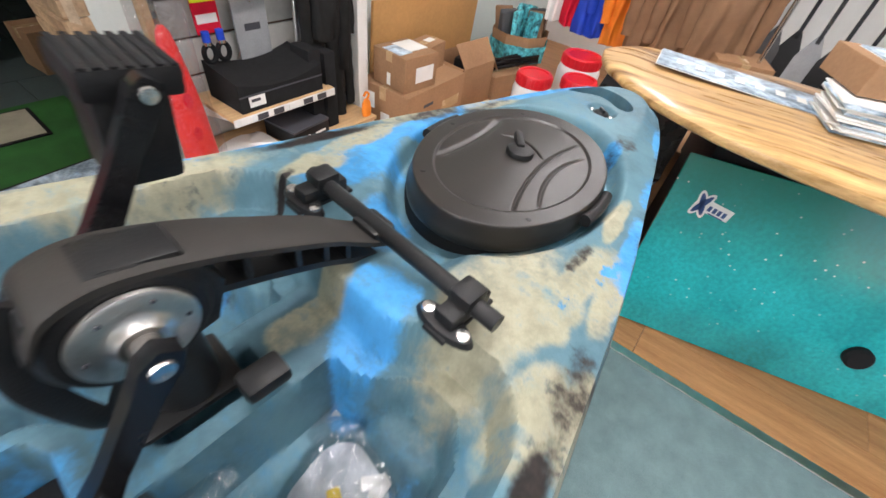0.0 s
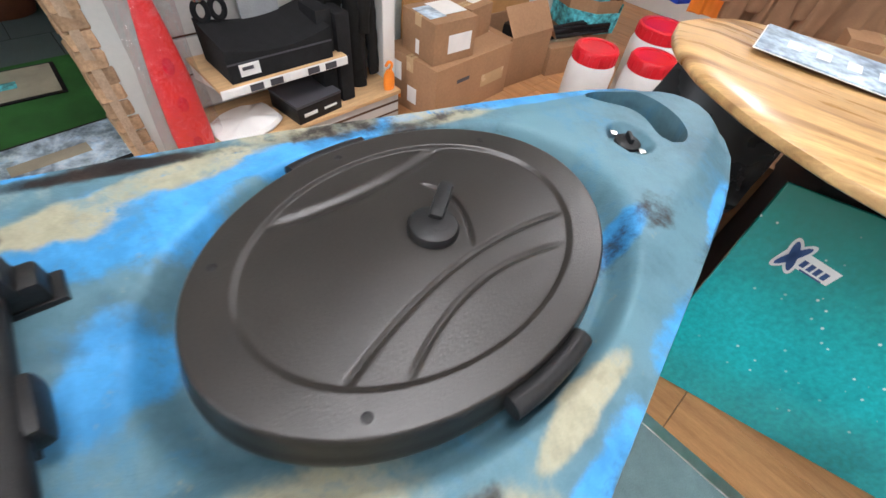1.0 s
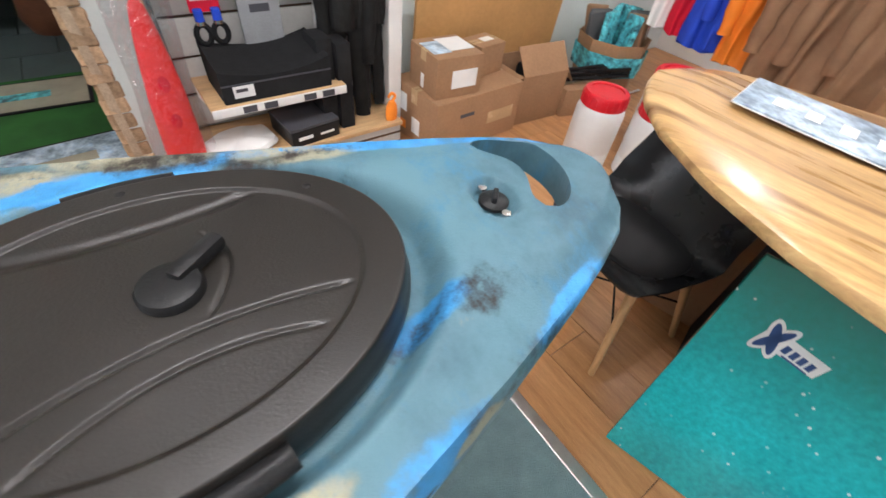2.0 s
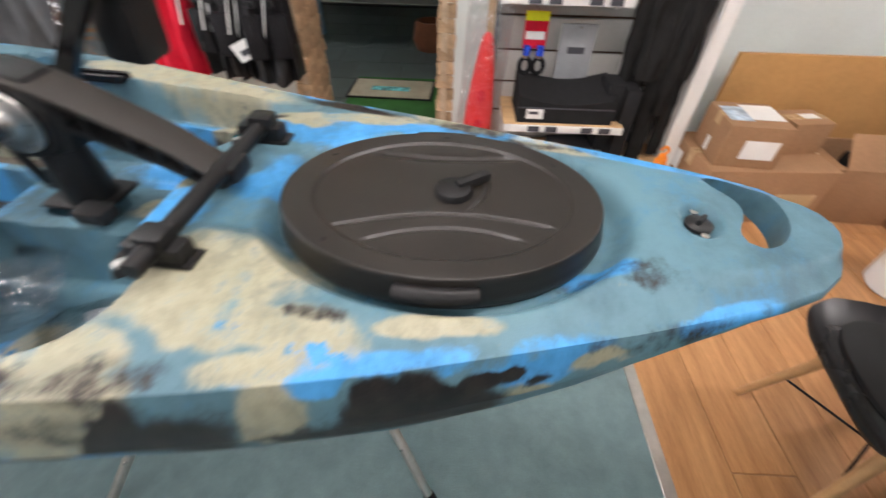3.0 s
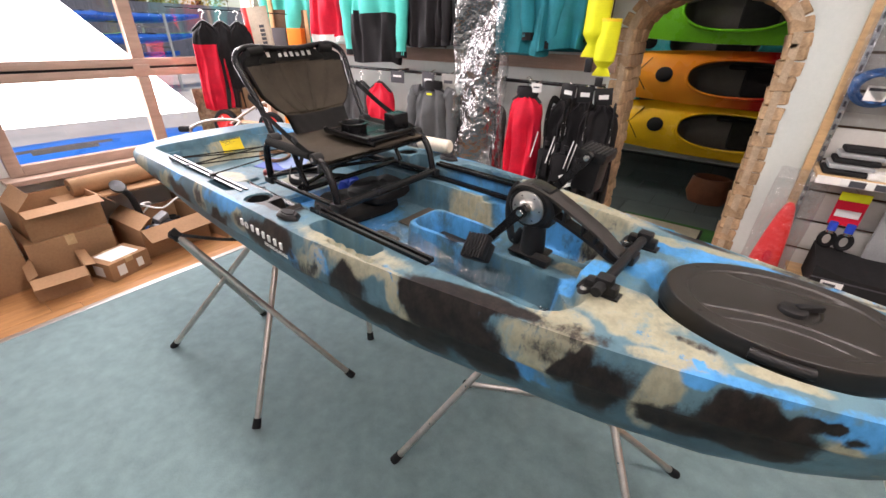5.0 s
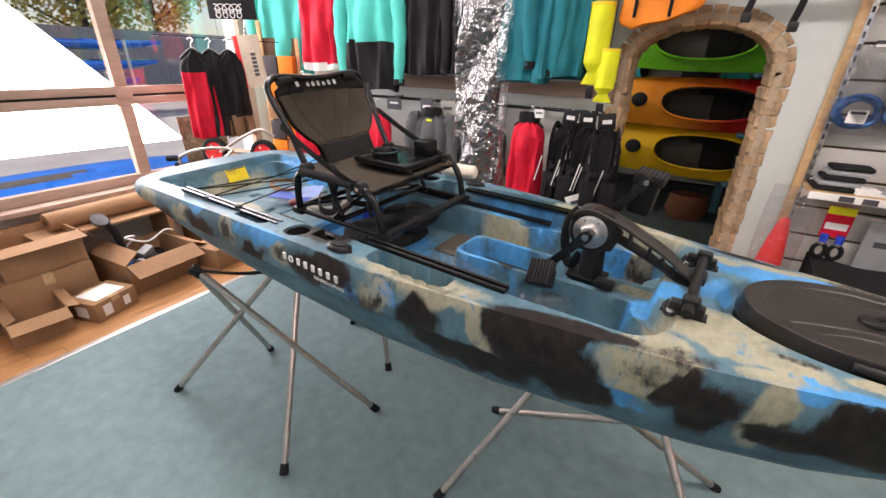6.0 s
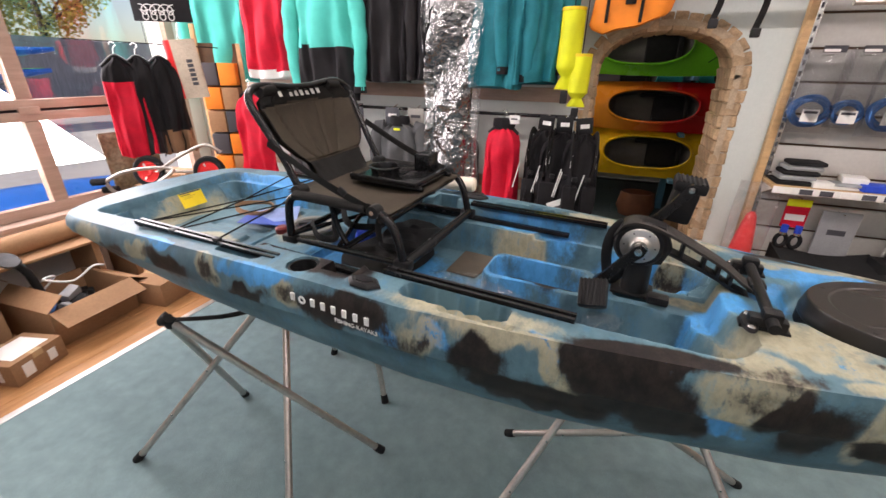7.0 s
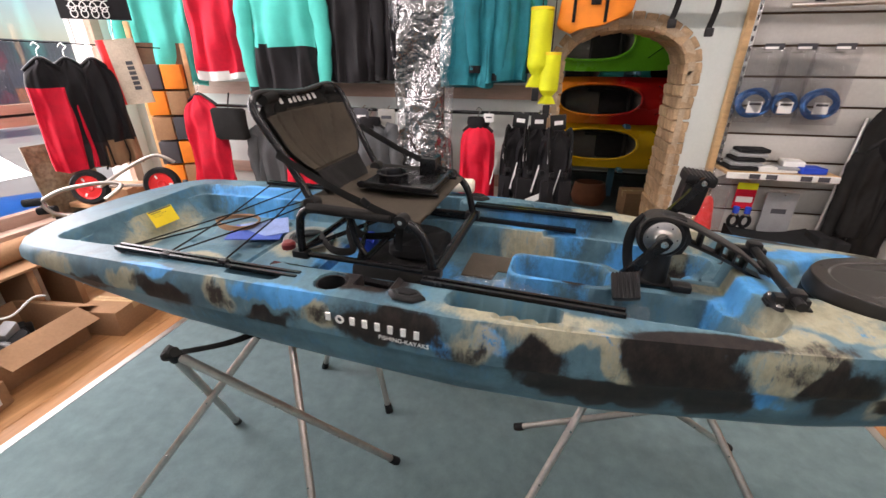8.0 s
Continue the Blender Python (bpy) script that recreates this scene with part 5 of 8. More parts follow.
for i in range(n - 1):
    for j in range(k - 1):
        bm.faces.new((g[i][j], g[i + 1][j], g[i + 1][j + 1], g[i][j + 1]))
part("film", bm, M_bagfilm, lf)
# things stowed under the seat
for i, (x, y, z, w, d, h, mat, lab) in enumerate(((-0.27, 0.02, 0.802, 0.26, 0.30, 0.05, M_fabric, "folded black cover stowed under the seat"), (-0.22, 0.10, 0.853, 0.20, 0.22, 0.045, M_rubber, "folded black rubberised bag stowed under the seat"), (-0.44, 0.12, 0.802, 0.07, 0.10, 0.05, M_blue, "small blue box stowed behind the seat"))):
    bm = bmesh.new()
    rings(bm, [[(w / 2 * c * math.copysign(abs(math.cos(a)) ** 0.5, math.cos(a)), d / 2 * c * math.copysign(abs(math.sin(a)) ** 0.5, math.sin(a)), zz * h + 0.006 * math.sin(4 * a + i) * zz) for a in (2 * math.pi * q / 40 for q in range(40))] for c, zz in ((0.92, 0), (1.0, 0.25), (0.98, 0.7), (0.85, 1.0), (0.3, 1.05))])
    solid("stowed_bag", bm, mat, lab, "bag", KAYAK @ pose(x, y, z, 0, 0, 12 * i - 8), "stowed bags")
rl = thing("foam_roll", "short roll of off-white foam resting on the gunwale", "foam roll", KAYAK @ pose(-0.185, 0.400, 1.000, 0, 90, 8))
part("roll", lathe([(0.0, -0.080), (0.022, -0.080), (0.028, -0.072), (0.029, 0.072), (0.022, 0.080), (0.0, 0.080)], 24), surf("off_white_foam", (0.72, 0.66, 0.55), 0.8, var=0.08, bump=0.3), rl)


# ---- garments on the north wall ----
def garment(name, label, category, x, y, top, w, h, mat, sleeves=0.55, depth=0.13, seed=0, low=None, split=0.0, turn=0.0, legs=0.0, cuff=None, collar=None, group=""):
    """A hanging garment: a folded body, loose sleeves or legs, a collar and its hanger. top: height of the collar."""
    g = thing(name, label, category, pose(x, y, top, 0, 0, turn), group)
    rnd = random.Random(seed)
    ph = [rnd.uniform(0, 6.28) for _ in range(6)]
    nk, nr = 96, 34
    body = bmesh.new()
    loops = []
    blen = h * (1 - legs)
    for i in range(nr + 1):
        f = i / nr
        z = -blen * f
        wid = w * np.interp(f, [0, 0.03, 0.10, 0.2, 0.5, 0.9, 1.0], [0.20, 0.26, 0.72, 0.86, 0.88, 0.96, 0.93])
        dep = depth * np.interp(f, [0, 0.08, 0.2, 0.6, 1.0], [0.45, 0.62, 0.85, 1.0, 0.92])
        loop = []
        for k in range(nk):
            a = 2 * math.pi * k / nk
            fold = 1 + f * (0.13 * math.sin(5 * a + ph[0] + 2.0 * f) + 0.08 * math.sin(9 * a + ph[1] - 3 * f))
            ca, sa = math.cos(a), math.sin(a)
            loop.append((wid / 2 * math.copysign(abs(ca) ** 0.75, ca), dep / 2 * math.copysign(abs(sa) ** 0.8, sa) * fold + 0.010 * math.sin(9 * f + ph[3] + 3 * a) + (0.15 + 0.85 * f) * depth * (0.17 * math.sin(8.5 * ca * (1 + 0.25 * f) + ph[1] + 2 * f) + 0.07 * math.sin(19 * ca + ph[5] - 4 * f) * math.sin(4 * f + ph[2])) * (1 if sa < 0 else 0.3) * (0.4 if legs else 1.0) + 0.004 * math.sin(23 * f + 7 * ca + ph[0]) * (1 - f), z + 0.010 * f * math.sin(3 * a + ph[4])))
        loops.append(loop)
    rings(body, loops)
    bmesh.ops.recalc_face_normals(body, faces=body.faces)
    if low:
        for fc in body.faces:
            if fc.calc_center_median().z < -split * h:
                fc.material_index = 1
    part("body", body, [mat, low or mat], g)
    if collar:
        part("collar", lathe([(0.052, -0.030), (0.060, -0.005), (0.056, 0.030), (0.050, 0.030), (0.046, -0.005)], 20, None, 1.15, 0.8), collar, g)
    if sleeves:
        for s in (-1, 1):
            L = h * sleeves
            pts = curve_pts([(s * w * 0.33, 0, -0.07 * h - 0.01), (s * w * 0.47, -0.012, -0.14 * h), (s * w * (0.53 + rnd.uniform(0, 0.04)), -0.03, -0.10 * h - 0.5 * L), (s * w * (0.50 + rnd.uniform(-0.03, 0.05)), -0.025, -0.12 * h - L)], 7)
            rad = [np.interp(i / (len(pts) - 1), [0, 0.25, 0.6, 1], [0.055, 0.066, 0.055, 0.040]) * (1 + 0.09 * math.sin(i * 1.9 + ph[5])) * (w / 0.5) ** 0.5 for i in range(len(pts))]
            sl = part("sleeve", tube(pts, rad, 16, flat=0.72, up=(0, 1, 0)), mat, g)
            if cuff:
                part("cuff", tube([pts[-1] + Vector((0, 0, 0.02)), pts[-1] - Vector((0, 0, 0.02))], rad[-1] * 1.03, 16, flat=0.74, up=(0, 1, 0)), cuff, sl)
    if legs:
        for s in (-1, 1):
            L = h * legs
            pts = curve_pts([(s * w * 0.22, 0, -blen + 0.03), (s * w * 0.24, -0.01, -blen - 0.4 * L), (s * w * (0.25 + rnd.uniform(-0.04, 0.06)), -0.02, -blen - L)], 9)
            rad = [w * 0.23 * (1 - 0.18 * i / len(pts)) * (1 + 0.07 * math.sin(i * 1.6 + ph[2] + s)) for i in range(len(pts))]
            part("leg", tube(pts, rad, 18, flat=0.6, up=(0, 1, 0)), low or mat, g)
    hook = curve_pts([(0, 0, -0.02), (0, 0, 0.045), (0.018, 0, 0.068), (0.0, 0, 0.085), (-0.016, 0, 0.07)], 4)
    part("hanger_hook", tube(hook, 0.0025, 6, up=(0, 1, 0)), M_steel, g)
    part("hanger", tube(curve_pts([(-w * 0.36, 0, -0.055), (-w * 0.15, 0, -0.01), (0, 0, 0.01), (w * 0.15, 0, -0.01), (w * 0.36, 0, -0.055)], 4), 0.010, 8, up=(0, 1, 0)), M_black, g)
    return g


def tag(parent, x, y, z, w, h, mat=M_label, tilt=0.0):
    t = part("price_tag", box((-w / 2, -0.001, -h / 2), (w / 2, 0.001, h / 2), 0, Matrix.Translation((x, y, z)) @ pose(0, 0, 0, 0, tilt, 0)), mat, parent, "white swing tag with dark print")
    part("print_bar", box((-w * 0.3, -0.0022, -h * 0.25), (w * 0.3, -0.0012, h * 0.05), 0, Matrix.Translation((x, y, z)) @ pose(0, 0, 0, 0, tilt, 0)), M_bars, t)


M_slat_card = surf("grey_card", (0.30, 0.29, 0.27), 0.7, var=0.08)
RAIL_Z = 2.10
rail = thing("clothes_rail", "long chrome clothes rail along the wall", "clothes rail", pose(0, 0, 0))
part("bar", tube([(-2.75, 1.55, RAIL_Z), (0.36, 1.55, RAIL_Z)], 0.0125, 12), M_steel, rail)
for x in (-2.6, -1.6, -0.6, 0.3):
    part("bracket", box((x - 0.012, 1.55, RAIL_Z - 0.012), (x + 0.012, NORTH, RAIL_Z + 0.012), 0.003), M_steel, rail)
# boards that carry the lower hooks
for i, (z, hh) in enumerate(((1.275, 0.085), (0.70, 0.08))):
    solid("wall_board", box((-2.7, NORTH - 0.022, z), (0.24, NORTH - 0.001, z + hh), 0.003), M_frame, "brown wooden batten screwed along the wall", "wall batten", group="wall battens")
low_rail = thing("hook_rail", "dark steel hook rail below the batten", "hook rail")
part("bar", tube([(-2.5, 1.62, 1.205), (0.245, 1.62, 1.205)], 0.011, 10), M_tube, low_rail)
for x, y in ((-0.165, 1.50), (0.085, 1.49), (0.19, 1.46), (0.24, 1.43)):
    part("hook_arm", tube(curve_pts([(x, 1.62, 1.205), (x, 1.54, 1.212), (x + 0.012, y - 0.012, 1.226)], 4), 0.0045, 8), M_steel, low_rail)
for x in (-2.3, -1.3, -0.45, 0.2):
    part("bracket", box((x - 0.01, 1.62, 1.195), (x + 0.01, NORTH - 0.02, 1.215), 0.003), M_tube, low_rail)

# upper row
up_kw = dict(group="jackets on the upper rail")
garment("jacket", "bright turquoise paddling jacket hanging by the window", "jacket", -2.32, 1.56, 2.02, 0.46, 0.68, M_turq, 0.72, seed=11, turn=25, **up_kw)
garment("jacket", "bright red sports jacket with a pale hem", "jacket", -1.90, 1.55, 2.02, 0.40, 0.64, M_red, 0.0, seed=3, low=M_label, split=0.93, turn=10, **up_kw)
garment("jacket", "turquoise dry suit jacket with a black lower half", "jacket", -1.40, 1.53, 2.02, 0.48, 0.76, M_turq, 0.80, seed=5, low=M_dark, split=0.58, cuff=M_dark, **up_kw)
garment("jacket", "black long-sleeved paddling jacket", "jacket", -0.96, 1.55, 2.02, 0.34, 0.64, M_dark, 0.84, seed=7, cuff=M_black, **up_kw)
garment("jacket", "black hooded jacket with long sleeves", "jacket", -0.75, 1.58, 2.02, 0.32, 0.63, M_dark, 0.80, seed=8, turn=-14, cuff=M_black, **up_kw)
garment("jacket", "petrol blue paddling jacket with black cuffs", "jacket", -0.27, 1.54, 2.02, 0.38, 0.66, M_teal, 0.80, seed=9, cuff=M_dark, **up_kw)
garment("jacket", "petrol blue paddling jacket with black cuffs", "jacket", -0.05, 1.57, 2.02, 0.34, 0.63, M_teal, 0.78, seed=10, cuff=M_dark, turn=20, **up_kw)

# lower row
lo_kw = dict(group="garments on the lower rail")
garment("jacket", "plain red paddling jacket on a hanger", "jacket", -2.08, 1.48, 1.28, 0.34, 0.66, M_red, 0.0, seed=21, depth=0.10, **lo_kw)
garment("jacket", "plain red paddling jacket on a hanger", "jacket", -1.36, 1.50, 1.12, 0.30, 0.58, M_red, 0.0, seed=22, depth=0.11, **lo_kw)
garment("shirt", "dark grey neoprene shirt on a black hanger", "shirt", -1.60, 1.55, 1.10, 0.30, 0.60, M_grey, 0.6, seed=23, **lo_kw)
grey_shirt = garment("shirt", "grey neoprene shirt with a small yellow neck label", "shirt", -0.86, 1.50, 1.14, 0.33, 0.52, M_grey, 0.85, seed=24, collar=M_dark, **lo_kw)
part("neck_label", box((-0.022, -0.052, -0.055), (0.022, -0.049, -0.042)), M_neon, grey_shirt)
garment("shirt", "black neoprene shirt on a hanger", "shirt", -0.62, 1.55, 1.10, 0.30, 0.62, M_dark, 0.7, seed=25, **lo_kw)
garment("shirt", "dark grey neoprene long john", "wetsuit", -0.46, 1.57, 1.08, 0.28, 0.66, M_grey, 0.0, seed=26, legs=0.5, **lo_kw)
garment("dry_suit", "red dry suit with a black collar and cuffs", "dry suit", -0.165, 1.50, 1.16, 0.25, 0.58, M_red, 0.0, seed=27, collar=M_dark, cuff=M_dark, **lo_kw)
for i, (x, w, t) in enumerate(((0.085, 0.23, -8), (0.19, 0.27, 6), (0.30, 0.23, 14))):
    v = garment("paddling_vest", "black padded paddling vest with reflective zips", "life vest", x, 1.49 - 0.03 * i, 1.14, w, 0.54, M_dark, 0.0, seed=30 + i, depth=0.17, turn=t, low=M_black, split=0.72, group="paddling vests")
    for dx in (-0.07, 0.06):
        part("zip_line", box((dx - 0.003, -0.088, -0.36), (dx + 0.003, -0.084, -0.20), 0, pose(0, 0, 0, 0, 12, 0)), M_label, v, "pale reflective zip")
    for s in (-1, 1):
        part("front_pocket", box((s * w * 0.22 - w * 0.17, -0.105, -0.44), (s * w * 0.22 + w * 0.17, -0.060, -0.27), 0.018), M_dark, v, "padded front pocket")
        part("shoulder_strap", tube(curve_pts([(s * w * 0.25, 0.03, -0.03), (s * w * 0.27, -0.05, 0.0), (s * w * 0.28, -0.085, -0.09), (s * w * 0.25, -0.092, -0.20)], 5), 0.021, 8, flat=0.3, up=(1, 0, 0)), M_fabric, v)
        part("strap_print", box((s * w * 0.28 - 0.004, -0.103, -0.17), (s * w * 0.28 + 0.004, -0.100, -0.10)), M_label, v)
        part("buckle", box((s * 0.035 - 0.014, -0.112, -0.245), (s * 0.035 + 0.014, -0.092, -0.22), 0.005), M_black, v)
    hc = part("hang_card", box((-0.045, -0.012, 0.0), (0.045, -0.008, 0.085), 0.002, pose(0, 0, 0, 0, 4 - 5 * i, 0)), M_black, v, "black hang card")
    part("card_print", box((-0.022, -0.0135, 0.030), (0.026, -0.0122, 0.052), 0, pose(0, 0, 0, 0, 4 - 5 * i, 0)), M_label, hc)
    if i == 1:
        tag(v, 0.02, -0.115, -0.40, 0.12, 0.075, tilt=-25)

# header cards over the lower hangers and a packed bag
for x, y, z, w, h, mat in ((-0.93, 1.53, 1.16, 0.10, 0.12, M_bars), (-0.76, 1.53, 1.16, 0.11, 0.12, M_slat_card), (-0.66, 1.52, 1.17, 0.05, 0.06, M_label), (-1.22, 1.54, 1.17, 0.12, 0.08, M_bars), (-0.10, 1.47, 1.19, 0.06, 0.05, M_label)):
    hc = thing("header_card", "flat card header hanging over the garments", "header card", pose(x, y, z, 0, 0, 4), "header cards")
    part("card", box((-w / 2, -0.003, -h / 2), (w / 2, 0.003, h / 2), 0.002), mat, hc)
    part("print_bar", box((-w * 0.3, -0.0045, 0.0), (w * 0.3, -0.0032, h * 0.16)), M_label if mat is M_bars else M_bars, hc)
    part("hook", tube([(0, 0, h / 2 - 0.005), (0, 0.09, h / 2 + 0.01)], 0.003, 6), M_steel, hc)
pb2 = thing("packed_bag", "black folded garment bag hanging beside the red jacket", "garment bag", pose(-1.86, 1.46, 1.00))
bm = bmesh.new()
rings(bm, [[(0.13 * c * math.copysign(abs(math.cos(a)) ** 0.4, math.cos(a)), 0.035 * c * math.sin(a) + 0.006 * math.sin(4 * a + 20 * z), z) for a in (2 * math.pi * k / 36 for k in range(36))] for z, c in ((0.0, 0.8), (0.015, 1.0), (0.10, 0.98), (0.19, 1.0), (0.205, 0.85))])
part("bag", bm, M_fabric, pb2)
part("strap", tube([(0, 0, 0.20), (0, 0.04, 0.30)], 0.006, 8, flat=0.3), M_fabric, pb2)

# foil-wrapped suit
foil = clear("crinkled_film", film=True)
bm = bmesh.new()
loops = []
rnd = random.Random(4)
for i in range(60):
    f = i / 59
    z = 2.0 - 1.48 * f
    wide = 0.175 + 0.018 * math.sin(7 * f) + 0.02 * f
    loops.append([(-0.50 + wide * math.copysign(abs(math.cos(a)) ** 0.6, math.cos(a)), 1.50 + 0.070 * math.sin(a) + 0.020 * math.sin(5 * a + 9 * f) + 0.014 * math.sin(23 * f + 4 * a) + rnd.uniform(-0.006, 0.006), z + rnd.uniform(-0.010, 0.010)) for a in (2 * math.pi * k / 44 for k in range(44))])
rings(bm, loops)
wrap = thing("wrapped_suit", "dark suit hanging in crinkled clear plastic wrap", "wrapped suit")
part("plastic_wrap", bm, clear("crinkled_wrap", film=True, even=0.34, crinkle=15, relief=0.05), wrap, "crinkled shiny clear plastic")
bm = bmesh.new()
rings(bm, [[(-0.50 + (0.135 + 0.012 * math.sin(9 * f)) * math.cos(a), 1.505 + 0.035 * math.sin(a) * (1 + 0.2 * math.sin(5 * a + 6 * f)), 1.98 - 1.42 * f) for a in (2 * math.pi * k / 28 for k in range(28))] for f in np.linspace(0, 1, 22)])
part("suit", bm, M_dark, wrap)
part("hanger_hook", tube(curve_pts([(-0.50, 1.5, 1.97), (-0.50, 1.5, 2.08), (-0.49, 1.53, 2.115)], 4), 0.003, 6), M_steel, wrap)

# neon dry bags and the orange vest beside the arch
for x, z0, z1, r in ((0.155, 1.36, 1.76, 0.062), (0.225, 1.27, 1.54, 0.054)):
    d = thing("dry_bag", "neon yellow roll-top dry bag hanging upside down", "dry bag", pose(x, 1.56, 0), "dry bags")
    n = 26
    bm = bmesh.new()
    rnd = random.Random(int(x * 100))
    rings(bm, [[((r * np.interp(f, [0, 0.03, 0.72, 0.84, 0.90, 1.0], [0.80, 1.0, 1.0, 0.50, 0.72, 0.95])) * (1 + 0.03 * math.sin(3 * a + 4 * f)) * math.cos(a), r * np.interp(f, [0, 0.03, 0.72, 0.84, 0.90, 1.0], [0.80, 1.0, 0.95, 0.42, 0.34, 0.22]) * math.sin(a) * (1 + 0.04 * math.sin(4 * a + 3 * f)), z1 - (z1 - z0) * f) for a in (2 * math.pi * k / 48 for k in range(48))] for f in np.linspace(0, 1, n)])
    part("bag_body", bm, M_neon, d)
    part("hem", lathe([(r * 0.82, z1 - 0.012), (r * 1.03, z1 - 0.012), (r * 1.03, z1 + 0.003), (r * 0.82, z1 + 0.003)], 24), M_yel, d)
    part("buckle", box((-0.02, -0.028, z0 - 0.075), (0.02, -0.010, z0 - 0.005), 0.006), M_black, d)
    part("hanging_cord", tube([(0, 0, z1), (0, 0.02, RAIL_Z)], 0.003, 6), M_fabric, d)

ov = thing("life_vest", "orange kayak spray bag hanging above the arch", "life vest", pose(0.42, 1.58, 1.665))
bm = bmesh.new()
rings(bm, [[(0.20 * np.interp(f, [0, 0.1, 0.85, 1], [0.55, 0.95, 1.0, 0.8]) * math.copysign(abs(math.cos(a)) ** 0.6, math.cos(a)) + 0.05 * f, 0.055 * math.sin(a) * (1 + 0.1 * math.sin(6 * a + f * 5)), 0.30 * f + 0.03 * math.cos(a)) for a in (2 * math.pi * k / 32 for k in range(32))] for f in np.linspace(0, 1, 14)])
part("vest_body", bm, M_orange, ov)
for x in (-0.10, 0.06):
    part("strap", box((x - 0.008, -0.066, 0.02), (x + 0.008, -0.056, 0.29), 0.002), M_fabric, ov)
part("strap_loop", box((-0.02, -0.070, 0.10), (0.03, -0.058, 0.125), 0.003), M_fabric, ov)

# carrier bars with straps over the arch
rk = thing("paddle_rack", "black roof rack bars and straps above the arch", "rack")
part("bar", box((0.30, 1.50, 1.83), (2.5, 1.56, 1.87), 0.008), M_tube, rk)
part("bar", tube([(1.30, 1.48, 1.74), (2.4, 1.48, 1.76)], 0.012, 10), M_alu, rk)
part("support", box((0.62, 1.53, 1.85), (0.66, NORTH, 1.88), 0.004), M_tube, rk)
part("support", box((2.30, 1.53, 1.85), (2.34, NORTH, 1.88), 0.004), M_tube, rk)
for x, l in ((0.80, 0.20), (0.98, 0.24), (1.42, 0.12), (1.75, 0.1)):
    part("strap", tube(curve_pts([(x, 1.49, 1.87), (x + 0.01, 1.485, 1.87 - 0.5 * l), (x - 0.01, 1.49, 1.87 - l)], 5), 0.014, 8, flat=0.15, up=(0, 1, 0)), M_fabric, rk)
    part("strap_buckle", box((x - 0.022, 1.475, 1.85 - l), (x + 0.018, 1.495, 1.89 - l), 0.006), M_black, rk)


# ---- slat wall with accessories, right of the arch ----
M_slat = surf("slat_panel", (0.50, 0.49, 0.46), 0.55, var=0.06, scale=3, fine=60, bump=0.06)
SX0, SX1, SY = 1.265, 2.198, NORTH - 0.004
slat = thing("wall_slats", "pale grey slat wall panel with dark grooves", "slat wall", kind="structure")
part("backing", box((SX0, SY - 0.006, 0.18), (SX1, SY, 2.35)), M_gap, slat, smooth=False)
for i in range(14):
    z = 0.19 + 0.155 * i
    part("slat", box((SX0, SY - 0.022, z), (SX1, SY - 0.007, z + 0.143), 0.003), M_slat, slat)
upr = thing("shelf_upright", "pale wooden edge strip with a slotted steel upright", "shelf upright")
part("strip", box((SX0 - 0.035, SY - 0.05, 0.18), (SX0 - 0.001, SY - 0.001, 2.3), 0.003), M_wood, upr)
part("slotted_rail", box((SX0, SY - 0.045, 0.18), (SX0 + 0.022, SY - 0.0235, 2.3)), M_steel, upr)
for i in range(40):
    part("slot", box((SX0 + 0.006, SY - 0.0462, 0.25 + 0.05 * i), (SX0 + 0.016, SY - 0.0448, 0.275 + 0.05 * i)), M_bars, upr)
post = structure("column", box((2.20, 1.56, 0), (2.275, NORTH, CEIL), 0.006), M_white, "white painted timber post", "column")


def shelf(name, x0, x1, y0, z, label):
    s = thing(name, label, "shelf")
    part("board", box((x0, y0, z - 0.018), (x1, SY - 0.023, z), 0.003), M_wood, s)
    part("price_rail", box((x0, y0 - 0.006, z - 0.038), (x1, y0 - 0.001, z - 0.002), 0.002), M_label, s, "white price rail with labels")
    n = int((x1 - x0) / 0.085)
    for i in range(n):
        part("price_label", box((x0 + 0.03 + 0.085 * i, y0 - 0.0085, z - 0.034), (x0 + 0.085 + 0.085 * i, y0 - 0.0065, z - 0.007)), M_bars if i % 3 else M_paper, s)
    for x in (x0 + 0.01, x1 - 0.01):
        part("bracket", prism([(y0 + 0.02, z - 0.019), (SY - 0.024, z - 0.019), (SY - 0.024, z - 0.09)], -0.003, 0.003, Matrix.Translation((x, 0, 0)) @ Matrix(((0, 0, 1, 0), (1, 0, 0, 0), (0, 1, 0, 0), (0, 0, 0, 1)))), M_white, s)
    return s


shelf("wall_shelf", 1.27, 1.83, 1.56, 0.928, "light wooden shelf with a white price rail")
shelf("wall_shelf", 1.33, 1.90, 1.43, 0.415, "low light wooden shelf with price labels")
plat = thing("display_plinth", "low wooden display plinth with a grey slotted front", "plinth")
part("top", box((1.24, 1.41, 0.150), (2.195, NORTH - 0.001, 0.172), 0.003), M_wood, plat)
part("front", box((1.26, 1.425, 0.0), (2.19, 1.44, 0.150), 0.002), M_slat, plat)
# dark strips laid on the front in place of cut grooves
part("groove", box((1.26, 1.4225, 0.10), (2.19, 1.4245, 0.112)), M_gap, plat)
part("groove", box((1.26, 1.4225, 0.045), (2.19, 1.4245, 0.055)), M_gap, plat)
part("side", box((1.242, 1.425, 0.0), (1.2595, NORTH - 0.001, 0.150)), M_wood, plat)

M_bluerope = surf("blue_rope", (0.05, 0.16, 0.42), 0.6, var=0.2, scale=60, fine=400, bump=0.5)
M_sil = surf("grey_tube", (0.30, 0.31, 0.32), 0.4, var=0.1)
